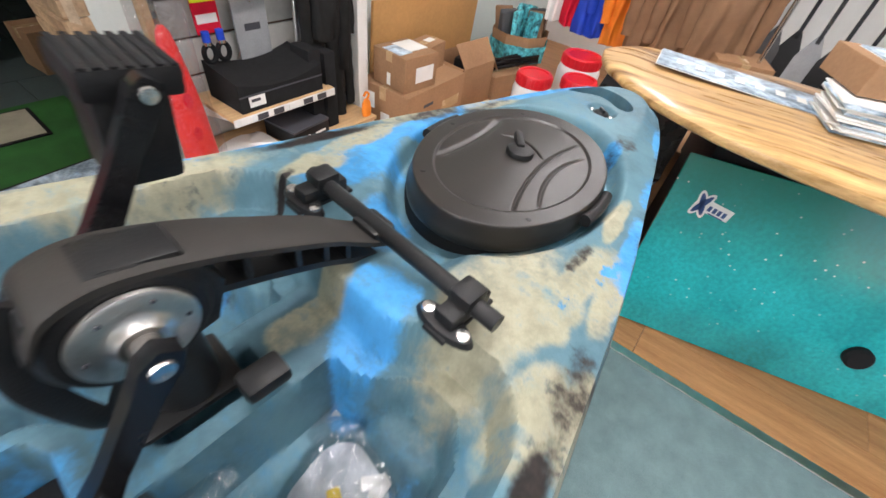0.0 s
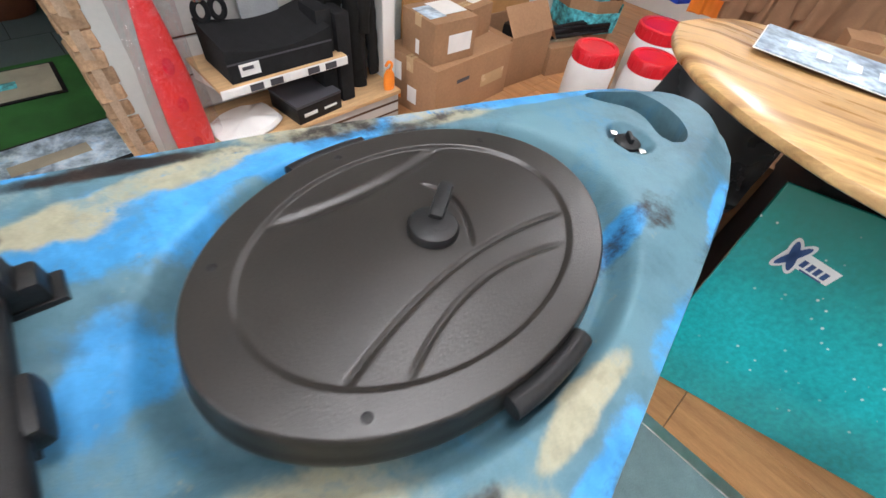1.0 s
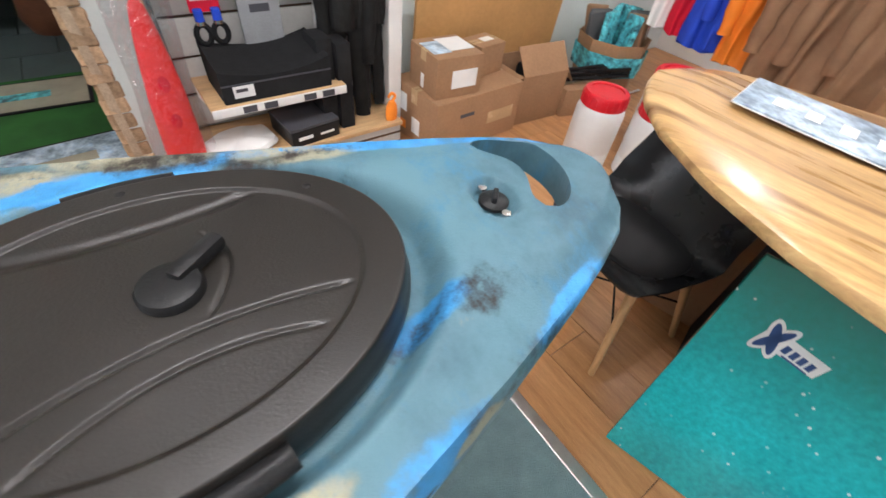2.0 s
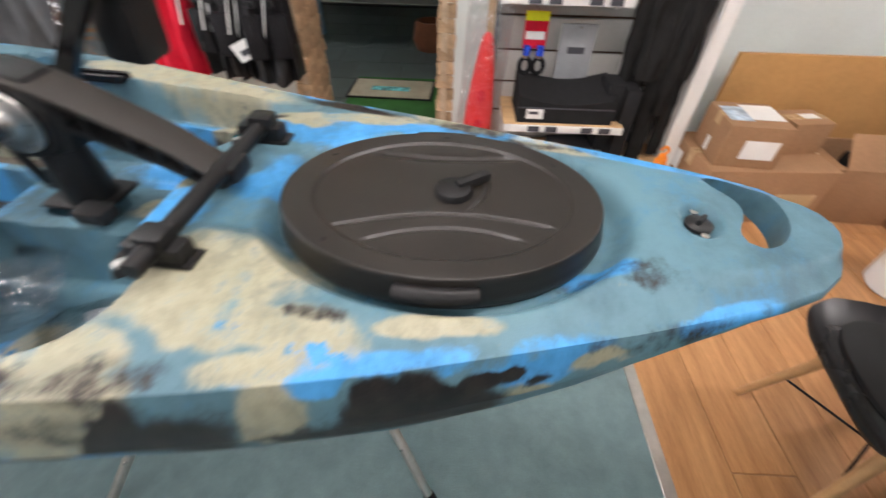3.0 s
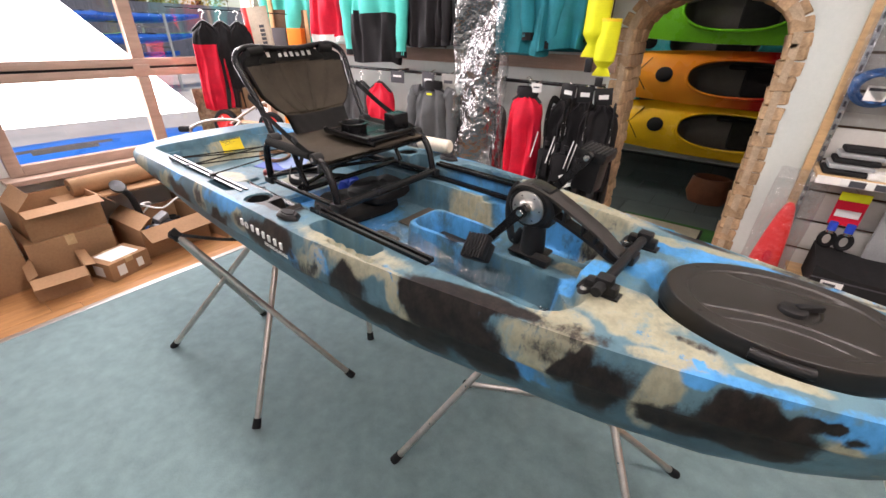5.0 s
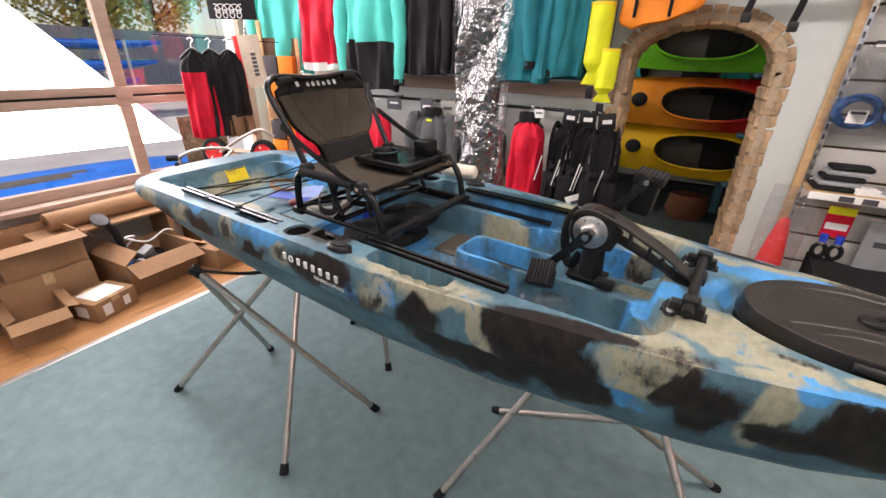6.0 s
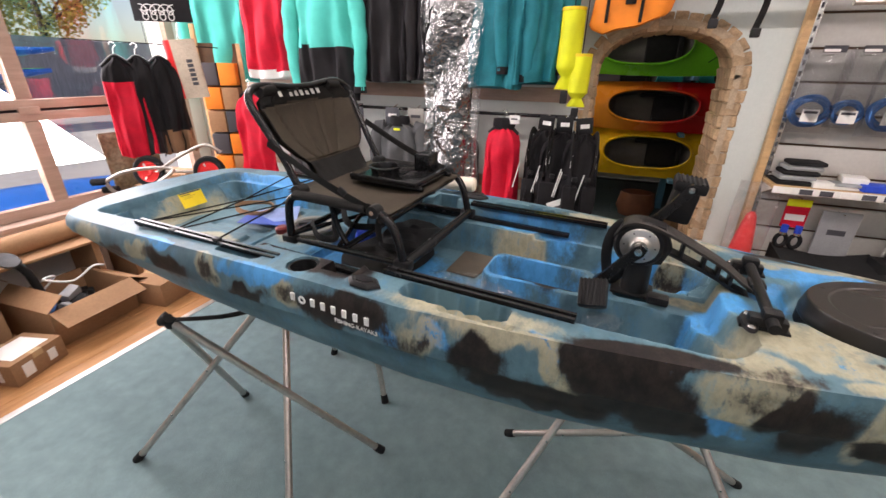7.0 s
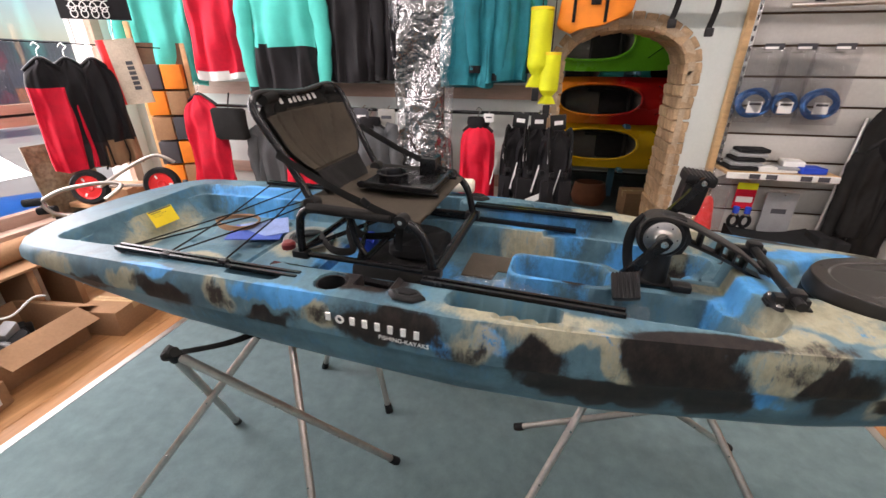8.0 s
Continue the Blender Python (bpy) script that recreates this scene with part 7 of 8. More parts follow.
def shell_chair():
    c = thing("shell_chair", "black moulded shell chair with beech legs", "chair", pose(2.27, 0.08, 0.0, 0, 0, -100))
    bm = bmesh.new()
    prof = [(-0.235, 0.415), (-0.225, 0.440), (-0.17, 0.445), (-0.09, 0.430), (-0.01, 0.425), (0.06, 0.440), (0.105, 0.485), (0.15, 0.57), (0.19, 0.68), (0.22, 0.78), (0.228, 0.815)]
    pp = curve_pts([(0, y, z) for y, z in prof], 4)
    n = len(pp)
    k = 24
    out, inn = [], []
    for i, p in enumerate(pp):
        f = i / (n - 1)
        hw = np.interp(f, [0, 0.06, 0.2, 0.5, 0.7, 0.9, 0.97, 1], [0.14, 0.19, 0.225, 0.235, 0.225, 0.20, 0.15, 0.09])
        row = []
        for j in range(k + 1):
            v = -1 + 2 * j / k
            wrap = (abs(v) ** 3)
            lift = 0.055 * wrap * np.interp(f, [0, 0.3, 0.55, 0.75, 1], [0.1, 0.9, 0.8, 0.2, 0.0])
            fwd = -0.075 * wrap * np.interp(f, [0, 0.45, 0.65, 0.85, 1], [0, 0.2, 1.0, 0.7, 0.1])
            row.append(Vector((v * hw, p.y + fwd, p.z + lift)))
        out.append(row)
    d = Vector((0, 0.004, -0.010))
    vt = [[bm.verts.new(q) for q in r] for r in out]
    vb = [[bm.verts.new(q + d) for q in r] for r in out]
    for i in range(n - 1):
        for j in range(k):
            bm.faces.new((vt[i][j], vt[i][j + 1], vt[i + 1][j + 1], vt[i + 1][j]))
            bm.faces.new((vb[i][j], vb[i + 1][j], vb[i + 1][j + 1], vb[i][j + 1]))
    for a, b in ((0, 0), (k, k)):
        for i in range(n - 1):
            q = (vt[i][a], vt[i + 1][a], vb[i + 1][a], vb[i][a])
            bm.faces.new(q if a == 0 else q[::-1])
    for i in (0, n - 1):
        for j in range(k):
            q = (vt[i][j], vb[i][j], vb[i][j + 1], vt[i][j + 1])
            bm.faces.new(q if i == 0 else q[::-1])
    bmesh.ops.recalc_face_normals(bm, faces=bm.faces)
    part("shell", bm, surf("black_leatherette", (0.012, 0.012, 0.013), 0.28, var=0.15, scale=8, fine=300, bump=0.12), c)
    part("seat_pad", prism([(0.185 * math.copysign(abs(math.cos(t)) ** 0.7, math.cos(t)), -0.075 + 0.130 * math.copysign(abs(math.sin(t)) ** 0.7, math.sin(t))) for t in (2 * math.pi * q / 36 for q in range(36))], 0.436, 0.458, bevel=0.010), M_black, c, "black seat cushion")
    part("under_frame", box((-0.13, -0.14, 0.392), (0.13, 0.14, 0.412), 0.006), M_tube, c)
    for sx in (-1, 1):
        for sy in (-1, 1):
            part("leg", cyl((sx * 0.20, sy * 0.20, 0.0), (sx * 0.12, sy * 0.12, 0.40), 0.011, 14, 0.017), M_beech, c)
        part("brace", tube([(sx * 0.165, -0.165, 0.18), (-sx * 0.165, 0.165, 0.18)], 0.004, 8), M_tube, c)


shell_chair()


def carton(name, m, w, d, h, label, open_top=False, labels=(), group="cartons", flap=0.5):
    c = thing(name, label, "cardboard box", m, group)
    t = 0.005
    if open_top:
        part("side", box((-w / 2, -d / 2, 0), (w / 2, -d / 2 + t, h), 0.001), M_card, c)
        part("side", box((-w / 2, d / 2 - t, 0), (w / 2, d / 2, h), 0.001), M_card, c)
        part("side", box((-w / 2, -d / 2 + t, 0), (-w / 2 + t, d / 2 - t, h), 0.001), M_card, c)
        part("side", box((w / 2 - t, -d / 2 + t, 0), (w / 2, d / 2 - t, h), 0.001), M_card, c)
        part("bottom", box((-w / 2 + t, -d / 2 + t, 0.001), (w / 2 - t, d / 2 - t, 0.006)), M_card, c)
        rr = random.Random(int(w * 1000 + d * 500))
        for s in (-1, 1):
            a = rr.uniform(95, 150) * s
            part("flap", box((-w / 2 + 0.004, 0, -0.002), (w / 2 - 0.004, d * flap, 0.002), 0, Matrix.Translation((0, s * d / 2, h)) @ pose(0, 0, 0, -a + 90 * s if s > 0 else 180 - (a + 90 * 1) - 180, 0, 0)), M_card, c)
            part("flap", box((0, -d / 2 + 0.004, -0.002), (w * 0.3, d / 2 - 0.004, 0.002), 0, Matrix.Translation((s * w / 2, 0, h)) @ pose(0, 0, 0, 0, rr.uniform(10, 60), 0 if s > 0 else 180)), M_card, c)
    else:
        part("carton_body", box((-w / 2, -d / 2, 0), (w / 2, d / 2, h), 0.004), M_card, c)
        part("tape", box((-w / 2 - 0.0008, -0.025, h * 0.75), (w / 2 + 0.0008, 0.025, h + 0.0008)), M_tape, c)
        part("flap_gap", box((-w / 2 + 0.002, -0.0012, h + 0.0003), (w / 2 - 0.002, 0.0012, h + 0.0011)), M_gap, c)
    for side, u, z, lw, lh, mat in labels:
        if side == "front":
            lab = box((u - lw / 2, -d / 2 - 0.0016, z - lh / 2), (u + lw / 2, -d / 2 - 0.0004, z + lh / 2))
        elif side == "left":
            lab = box((-w / 2 - 0.0016, u - lw / 2, z - lh / 2), (-w / 2 - 0.0004, u + lw / 2, z + lh / 2))
        elif side == "right":
            lab = box((w / 2 + 0.0004, u - lw / 2, z - lh / 2), (w / 2 + 0.0016, u + lw / 2, z + lh / 2))
        else:
            lab = box((u - lw / 2, z - lh / 2, h + 0.0012), (u + lw / 2, z + lh / 2, h + 0.0024))
        part("label", lab, mat, c, "stuck-on label")
    return c


carton("shipping_carton", pose(2.60, 1.47, 0.0, 0, 0, 3), 0.62, 0.40, 0.30, "large brown shipping carton with white and orange labels", labels=(("left", 0.10, 0.20, 0.07, 0.10, M_label), ("left", -0.02, 0.10, 0.07, 0.09, M_label), ("left", 0.10, 0.07, 0.06, 0.05, M_orange), ("front", 0.16, 0.14, 0.20, 0.07, M_tape), ("front", -0.10, 0.20, 0.10, 0.02, M_bars)))
carton("small_carton", pose(2.46, 1.43, 0.3025, 0, 0, -4), 0.27, 0.27, 0.20, "smaller brown carton with a torn white label on top of another", labels=(("front", 0.03, 0.09, 0.15, 0.09, M_label), ("left", 0.0, 0.05, 0.03, 0.07, M_label), ("top", 0.05, 0.02, 0.15, 0.16, M_paper), ("top", -0.07, 0.0, 0.10, 0.15, M_print)))
carton("tall_carton", pose(2.66, -0.06, 0.0, 0, 0, 14), 0.30, 0.30, 0.50, "tall brown carton standing behind the chair")
carton("open_carton", pose(3.14, 1.47, 0.0, 0, 0, -4), 0.36, 0.34, 0.30, "open brown carton holding wrapped black parts", open_top=True)
solid("wrapped_part", box((-0.12, -0.06, 0), (0.12, 0.06, 0.07), 0.02), M_rubber, "black part in grey plastic wrap", "packed part", pose(3.14, 1.44, 0.245, 0, 8, 20))
carton("small_carton", pose(2.78, 1.52, 0.3025, 0, 0, 8), 0.20, 0.16, 0.16, "small brown carton at the back of the stack", labels=(("top", 0.02, 0.0, 0.08, 0.05, M_paper),))
pan = thing("cardboard_sheet", "tall flat sheet of brown cardboard standing behind the cartons", "cardboard sheet", pose(2.92, 1.70, 0.0, 3, 0, 0))
part("sheet", box((-0.50, -0.01, 0), (0.62, 0.012, 0.70), 0.003), surf("ochre_board", (0.46, 0.25, 0.09), 0.8, var=0.1, scale=3, fine=50, bump=0.08), pan)

M_drum = surf("white_drum_plastic", (0.74, 0.75, 0.74), 0.4, var=0.06, scale=6, fine=90, bump=0.05)
M_drumlid = surf("red_drum_lid", (0.62, 0.015, 0.025), 0.35, var=0.1, scale=8, fine=90, bump=0.05)


def drum(x, y, r=0.125, h=0.36):
    d = thing("drum", "white plastic wide-neck drum with a red screw lid", "drum", pose(x, y, 0), "drums")
    part("barrel", lathe([(0, 0.0), (r * 0.92, 0.0), (r, 0.012), (r, 0.10), (r * 0.985, 0.105), (r, 0.11), (r, h * 0.86), (r * 0.93, h * 0.95), (r * 0.80, h), (0, h)], 36), M_drum, d)
    lid = lathe([(0, h - 0.02), (r * 0.88, h - 0.02), (r * 0.92, h - 0.015), (r * 0.92, h + 0.045), (r * 0.86, h + 0.055), (r * 0.70, h + 0.056), (r * 0.68, h + 0.048), (0, h + 0.048)], 36)
    lp = part("lid", lid, M_drumlid, d, "red ribbed screw lid")
    for k in range(24):
        a = 2 * math.pi * k / 24
        part("grip_rib", box((r * 0.915, -0.005, h - 0.012), (r * 0.945, 0.005, h + 0.04), 0, pose(0, 0, 0, 0, 0, math.degrees(a))), M_drumlid, lp)


drum(3.05, 0.84)
drum(3.22, 0.60, 0.125, 0.36)
drum(3.56, 0.74, 0.15, 0.40)

# parasol poles, bin with patterned pouches
bn = thing("pouch_bin", "brown bin full of blue patterned pouches and rolls", "bin", pose(3.85, 1.40, 0))
part("bin", lathe([(0.20, 0.0), (0.24, 0.40), (0.232, 0.40), (0.192, 0.01), (0, 0.01)], 8), M_card, bn)
M_leafy = surf("blue_leaf_print", (0.03, 0.10, 0.22), 0.5, var=0.9, scale=22, fine=60, bump=0.02, tint=(0.10, 0.45, 0.50))
rnd = random.Random(8)
for i in range(10):
    a = 2.4 * i
    part("pouch", box((-0.07, -0.02, 0), (0.07, 0.02, 0.30), 0.012, pose(0.12 * math.cos(a), 0.12 * math.sin(a), 0.25, rnd.uniform(-12, 12), rnd.uniform(-14, 14), math.degrees(a))), (M_leafy, M_grey, M_brown, M_leafy)[i % 4], bn)
part("printed_band", lathe([(0.243, 0.20), (0.249, 0.33), (0.246, 0.33), (0.240, 0.20)], 8), M_leafy, bn)
pl = thing("pole_bundle", "bundle of black folded poles lying on a carton", "poles", pose(3.50, 1.32, 0.20, 0, 0, -20))
for i in range(9):
    part("pole", tube([(-0.32, 0.03 * (i % 4) - 0.05, 0.025 * (i // 4) + 0.012), (0.32, 0.05 * (i % 3) - 0.05, 0.02 * (i // 3) + 0.03)], 0.012, 8), M_tube, pl)
carton("small_carton", pose(3.50, 1.32, 0.0, 0, 0, -15), 0.34, 0.22, 0.18, "small brown carton under the poles")

# rack of vests and jackets on the east side
rk2 = thing("garment_rack", "chrome garment rack with vests and coats", "garment rack")
part("bar", tube([(3.95, -0.25, 1.36), (3.95, 1.25, 1.36)], 0.013, 12), M_steel, rk2)
for y in (-0.25, 1.25):
    part("post", tube([(3.95, y, 0.0), (3.95, y, 1.36)], 0.013, 12), M_steel, rk2)
    part("foot", tube([(3.72, y, 0.012), (4.18, y, 0.012)], 0.012, 12), M_steel, rk2)
for i, (y, mat, lab, w, h, cat) in enumerate(((1.12, M_paper, "white quilted vest on the rack", 0.30, 0.75, "vest"), (0.98, M_red, "dark red vest on the rack", 0.34, 0.75, "vest"), (0.86, M_blue, "bright blue paddling vest on the rack", 0.36, 0.78, "vest"), (0.74, M_blue, "bright blue paddling jacket on the rack", 0.36, 0.76, "jacket"), (0.62, M_orange, "bright orange jacket in a clear bag", 0.36, 0.80, "jacket"), (0.40, M_brown, "brown work coat with black zips", 0.46, 0.82, "coat"), (0.22, M_brown, "brown work coat with dark zips", 0.46, 0.84, "coat"), (0.04, M_brown, "brown work coat with a white label", 0.44, 0.80, "coat"))):
    garment("jacket" if cat != "vest" else "vest", lab, cat, 3.95, y, 1.27, w, h, mat, 0.7 if cat != "vest" else 0.0, seed=70 + i, turn=-60 + 5 * (i % 3), group="garments on the rack")
carton("small_carton", pose(3.98, -0.14, 0.0, 0, 0, 20), 0.36, 0.34, 0.62, "brown carton below the coats")

# paddles leaning on the east wall
def paddle(y, lean, tone):
    p = thing("paddle", "black-shafted kayak paddle leaning on the white wall", "paddle", pose(EAST - 0.46, y, 0.242, 0, lean, 6 * math.sin(9 * y)), "paddles")
    part("shaft", tube([(0, 0, 0.42), (0, 0, 1.75)], 0.0145, 12), M_tube, p)
    for z0, s in ((0.0, 1), (2.2, -1)):
        bm = bmesh.new()
        rings(bm, [[(0.012 * math.sin(a) * 0.4, w * math.cos(a), z0 + s * z) for a in (2 * math.pi * k / 16 for k in range(16))] for z, w in ((0.0, 0.03), (0.02, 0.065), (0.15, 0.092), (0.32, 0.085), (0.42, 0.040), (0.47, 0.017))])
        part("blade", bm, tone, p, "flat blade")
    part("ferrule", cyl((0, 0, 1.06), (0, 0, 1.16), 0.0185, 12), M_black, p)


# paddles are raised to fit the camera's view; this ledge is added beneath them
solid("paddle_ledge", box((EAST - 0.62, -1.75, 0.0), (EAST - 0.02, 0.16, 0.24), 0.006), M_white, "low unseen ledge added under the raised paddles", "ledge")
for i in range(12):
    paddle(0.05 - 0.145 * i, 9, (M_sil, M_black, M_grey, M_black)[i % 4])
blank = thing("crumpled_bag", "crumpled black plastic bag on the counter's end", "plastic bag", COUNTER @ pose(CX + 0.30, -0.40, 0.793))
bm = bmesh.new()
rnd = random.Random(33)
rings(bm, [[(0.09 * c * math.cos(a) * (1 + 0.2 * math.sin(3 * a)) + rnd.uniform(-0.006, 0.006), 0.11 * c * math.sin(a) + rnd.uniform(-0.006, 0.006), z + rnd.uniform(-0.004, 0.004)) for a in (2 * math.pi * k / 28 for k in range(28))] for c, z in ((0.9, 0.004), (1.0, 0.02), (0.85, 0.035), (0.5, 0.045), (0.1, 0.047))])
part("bag", bm, M_tube, blank)


# ---- west side under the window ----
carton("open_carton", pose(-2.46, 0.19, 0.0, 0, 0, 4), 0.44, 0.46, 0.215, "open cardboard box full of small black and blue parts", open_top=True, group="boxes under the window", flap=0.25)
rnd = random.Random(21)
for i in range(14):
    m = (M_rubber, M_black, M_bluerope, M_sil, M_rubber)[i % 5]
    solid("spare_part", box((-0.05, -0.03, 0), (0.05, 0.03, 0.07), 0.014), m, "small black or blue spare part lying in the box", "spare part", pose(-2.46 + rnd.uniform(-0.13, 0.13), 0.19 + rnd.uniform(-0.14, 0.14), 0.01 + 0.045 * (i // 4), rnd.uniform(-30, 30), rnd.uniform(-30, 30), rnd.uniform(0, 180)), "spare parts")
cord = thing("cable", "white cable curling out of the box", "cable", pose(-2.46, 0.16, 0.20))
part("cord", tube(curve_pts([(-0.1, -0.05, 0), (-0.05, 0.02, 0.09), (0.02, -0.06, 0.12), (0.06, 0.05, 0.07), (0.1, 0.15, 0.13), (0.12, 0.20, 0.12)], 7), 0.006, 8), M_label, cord)
tp = thing("motor_mount", "black motor bracket with a round plate standing in the box", "motor mount", pose(-2.52, 0.10, 0.20))
part("arm", tube(curve_pts([(0, 0, 0), (0.0, -0.02, 0.16), (-0.02, -0.06, 0.24)], 5), 0.022, 12), M_black, tp)
part("plate", lathe([(0, 0), (0.075, 0.0), (0.07, 0.012), (0.02, 0.02), (0, 0.02)], 24, pose(-0.02, -0.07, 0.25, 18, 10, 0), 1.3, 0.6), M_black, tp)
carton("tall_carton", pose(-2.60, -0.34, 0.0, 0, 0, -3), 0.40, 0.44, 0.26, "plain brown cardboard box on the floor", group="boxes under the window")
carton("open_carton", pose(-2.61, -0.33, 0.262, 0, 0, 2), 0.36, 0.40, 0.20, "open cardboard box standing on another", open_top=True, group="boxes under the window", flap=0.3)
carton("tall_carton", pose(-2.58, -0.86, 0.0, 0, 0, 5), 0.42, 0.50, 0.42, "plain brown cardboard box on the floor", group="boxes under the window")
carton("parcel", pose(-2.20, -0.20, 0.0, 0, 0, 16), 0.22, 0.26, 0.125, "small taped parcel with white labels", labels=(("front", 0.0, 0.06, 0.09, 0.07, M_label), ("right", -0.06, 0.06, 0.05, 0.07, M_label), ("right", 0.06, 0.06, 0.04, 0.06, M_label), ("top", 0.0, 0.0, 0.16, 0.18, M_paper)), group="boxes under the window")
carton("parcel", pose(-2.28, -0.50, 0.0, 0, 0, -6), 0.30, 0.26, 0.15, "small open cardboard box with dark contents", open_top=True, group="boxes under the window", flap=0.2)
carton("parcel", pose(-2.24, 0.62, 0.0, 0, 0, 8), 0.26, 0.30, 0.16, "small brown box behind the stand", group="boxes under the window")
roll = thing("paper_roll", "thick roll of brown wrapping paper lying under the sill", "paper roll", pose(-2.72, 0.22, 0.470, 90, 0, 4))
part("roll", lathe([(0.020, -0.42), (0.058, -0.42), (0.062, -0.41), (0.062, 0.41), (0.058, 0.42), (0.020, 0.42)], 28), M_card, roll)
part("core", lathe([(0.0, -0.425), (0.021, -0.425), (0.021, 0.425), (0.0, 0.425)], 16), M_gap, roll)
rs = thing("roll_shelf", "low brown shelf board on cartons under the window", "shelf", None)
part("board", box((-2.90, -0.30, 0.392), (-2.56, 0.75, 0.408), 0.003), M_card, rs)
for y in (0.48, 0.70):
    part("support", box((-2.88, y - 0.02, 0.0), (-2.60, y + 0.02, 0.391), 0.003), M_card, rs)
r2 = thing("paper_roll", "upright roll of corrugated cardboard", "paper roll", pose(-2.30, -0.95, 0.0))
part("roll", lathe([(0.03, 0.0), (0.145, 0.0), (0.15, 0.01), (0.15, 0.50), (0.145, 0.51), (0.03, 0.51)], 36), M_card, r2)

# table of small goods and the trolley behind the stern
tb = thing("display_table", "low display table covered with flat cartons", "table", None)
part("top", box((-2.86, 0.95, 0.60), (-2.05, 1.40, 0.63), 0.004), M_card, tb)
for x in (-2.82, -2.10):
    for y in (1.0, 1.36):
        part("leg", box((x - 0.02, y - 0.02, 0), (x + 0.02, y + 0.02, 0.599), 0.003), M_wood, tb)
carton("parcel", pose(-2.60, 1.12, 0.632, 0, 0, 10), 0.36, 0.22, 0.09, "flat brown carton on the display table", group="boxes on the table")


def wheel(parent, m):
    w = part("wheel", lathe([(0.070, -0.022), (0.092, -0.024), (0.104, -0.012), (0.106, 0.0), (0.104, 0.012), (0.092, 0.024), (0.070, 0.022)], 36, m), M_rubber, parent, "black tyre with a red rim")
    part("rim", lathe([(0.0, -0.012), (0.022, -0.018), (0.026, -0.010), (0.060, -0.010), (0.071, -0.020), (0.071, 0.020), (0.060, 0.010), (0.026, 0.010), (0.022, 0.018), (0.0, 0.012)], 30, m), M_redp, w)
    for k in range(3):
        part("spoke", box((0.040, -0.006, -0.0125), (0.064, 0.006, 0.0125), 0.003, m @ pose(0, 0, 0, 0, 0, 120 * k)), M_label, w)


tr = thing("kayak_trolley", "folded kayak trolley with red-rimmed wheels and a grey tube frame", "kayak trolley", None)
for x, y, z in ((-2.42, 0.84, 0.79), (-2.06, 1.00, 0.79)):
    wheel(tr, Matrix.Translation((x, y, z)) @ pose(0, 0, 0, 80, 0, 25))
part("frame_tube", tube(curve_pts([(-2.36, 0.52, 0.80), (-2.30, 0.60, 0.845), (-2.18, 0.70, 0.865), (-2.08, 0.76, 0.85), (-2.10, 0.66, 0.79)], 6), 0.011, 12), M_tubealu, tr)
part("frame_tube", tube([(-2.42, 0.84, 0.79), (-2.06, 1.00, 0.79)], 0.010, 12), M_tubealu, tr)
part("frame_tube", tube(curve_pts([(-2.34, 0.84, 0.80), (-2.20, 0.92, 0.90), (-2.05, 0.99, 0.97), (-1.98, 1.05, 0.92)], 6), 0.011, 12), M_tubealu, tr)
part("frame_tube", tube(curve_pts([(-2.36, 0.52, 0.80), (-2.33, 0.56, 0.72), (-2.25, 0.72, 0.68), (-2.2, 0.95, 0.66)], 6), 0.011, 12), M_tubealu, tr)
for x, y, z in ((-2.40, 0.50, 0.795), (-2.385, 0.54, 0.74)):
    part("grip", tube([(x - 0.03, y - 0.01, z), (x + 0.045, y + 0.03, z + 0.005)], 0.021, 14), M_foam, tr)

# vests hanging from a wire hook in front of the window
wire = thing("wire_hook", "thin wire hanging line in front of the window", "wire", None)
part("wire", tube([(-2.66, 0.70, 1.585), (-2.22, 1.40, 1.565)], 0.004, 6), M_tube, wire)
part("stay", tube([(-2.44, 1.05, 1.575), (-2.44, 1.05, CEIL)], 0.002, 6), M_tube, wire)
for i, (x, y, mat, low, lab) in enumerate(((-2.50, 0.87, M_red, M_dark, "red and black paddling vest"), (-2.45, 0.97, M_dark, M_black, "black paddling vest"), (-2.39, 1.07, M_dark, M_brown, "black and olive paddling vest"))):
    g = garment("paddling_vest", lab + " on a wire hook", "life vest", x, y, 1.49, 0.23, 0.60, M_dark if i == 0 else mat, 0.0, seed=90 + i, depth=0.10, turn=58, low=mat if i == 0 else low, split=0.24 if i == 0 else 0.75, group="vests by the window")
    part("strap", tube(curve_pts([(0.03, -0.03, -0.44), (0.04, -0.04, -0.54), (0.02, -0.03, -0.62)], 4), 0.012, 8, flat=0.2), M_fabric, g)

# narrow stand with boxed goods and a banner
ds = thing("display_stand", "narrow display stand with orange cartons and a banner bag", "display stand", pose(-2.28, 1.42, 0.0, 0, 0, 30))
part("post", box((-0.16, 0.06, 0.0), (-0.13, 0.09, 1.72), 0.003), M_wood, ds)
part("post", box((0.13, 0.06, 0.0), (0.16, 0.09, 1.60), 0.003), M_wood, ds)
part("back", box((-0.13, 0.075, 0.63), (0.13, 0.085, 1.60)), M_gap, ds)
for i in range(5):
    for j in range(2):
        part("carton", box((-0.12 + 0.125 * j, -0.02, 0.66 + 0.165 * i), (-0.005 + 0.125 * j, 0.074, 0.81 + 0.165 * i), 0.004), (M_orange, M_bars, M_card)[(i + 2 * j) % 3], ds, "small orange or dark carton")
bn2 = thing("banner_bag", "red and beige packed banner bag hanging in plastic", "banner bag", pose(-2.27, 1.18, 1.245, 0, -5, 30))
bm = bmesh.new()
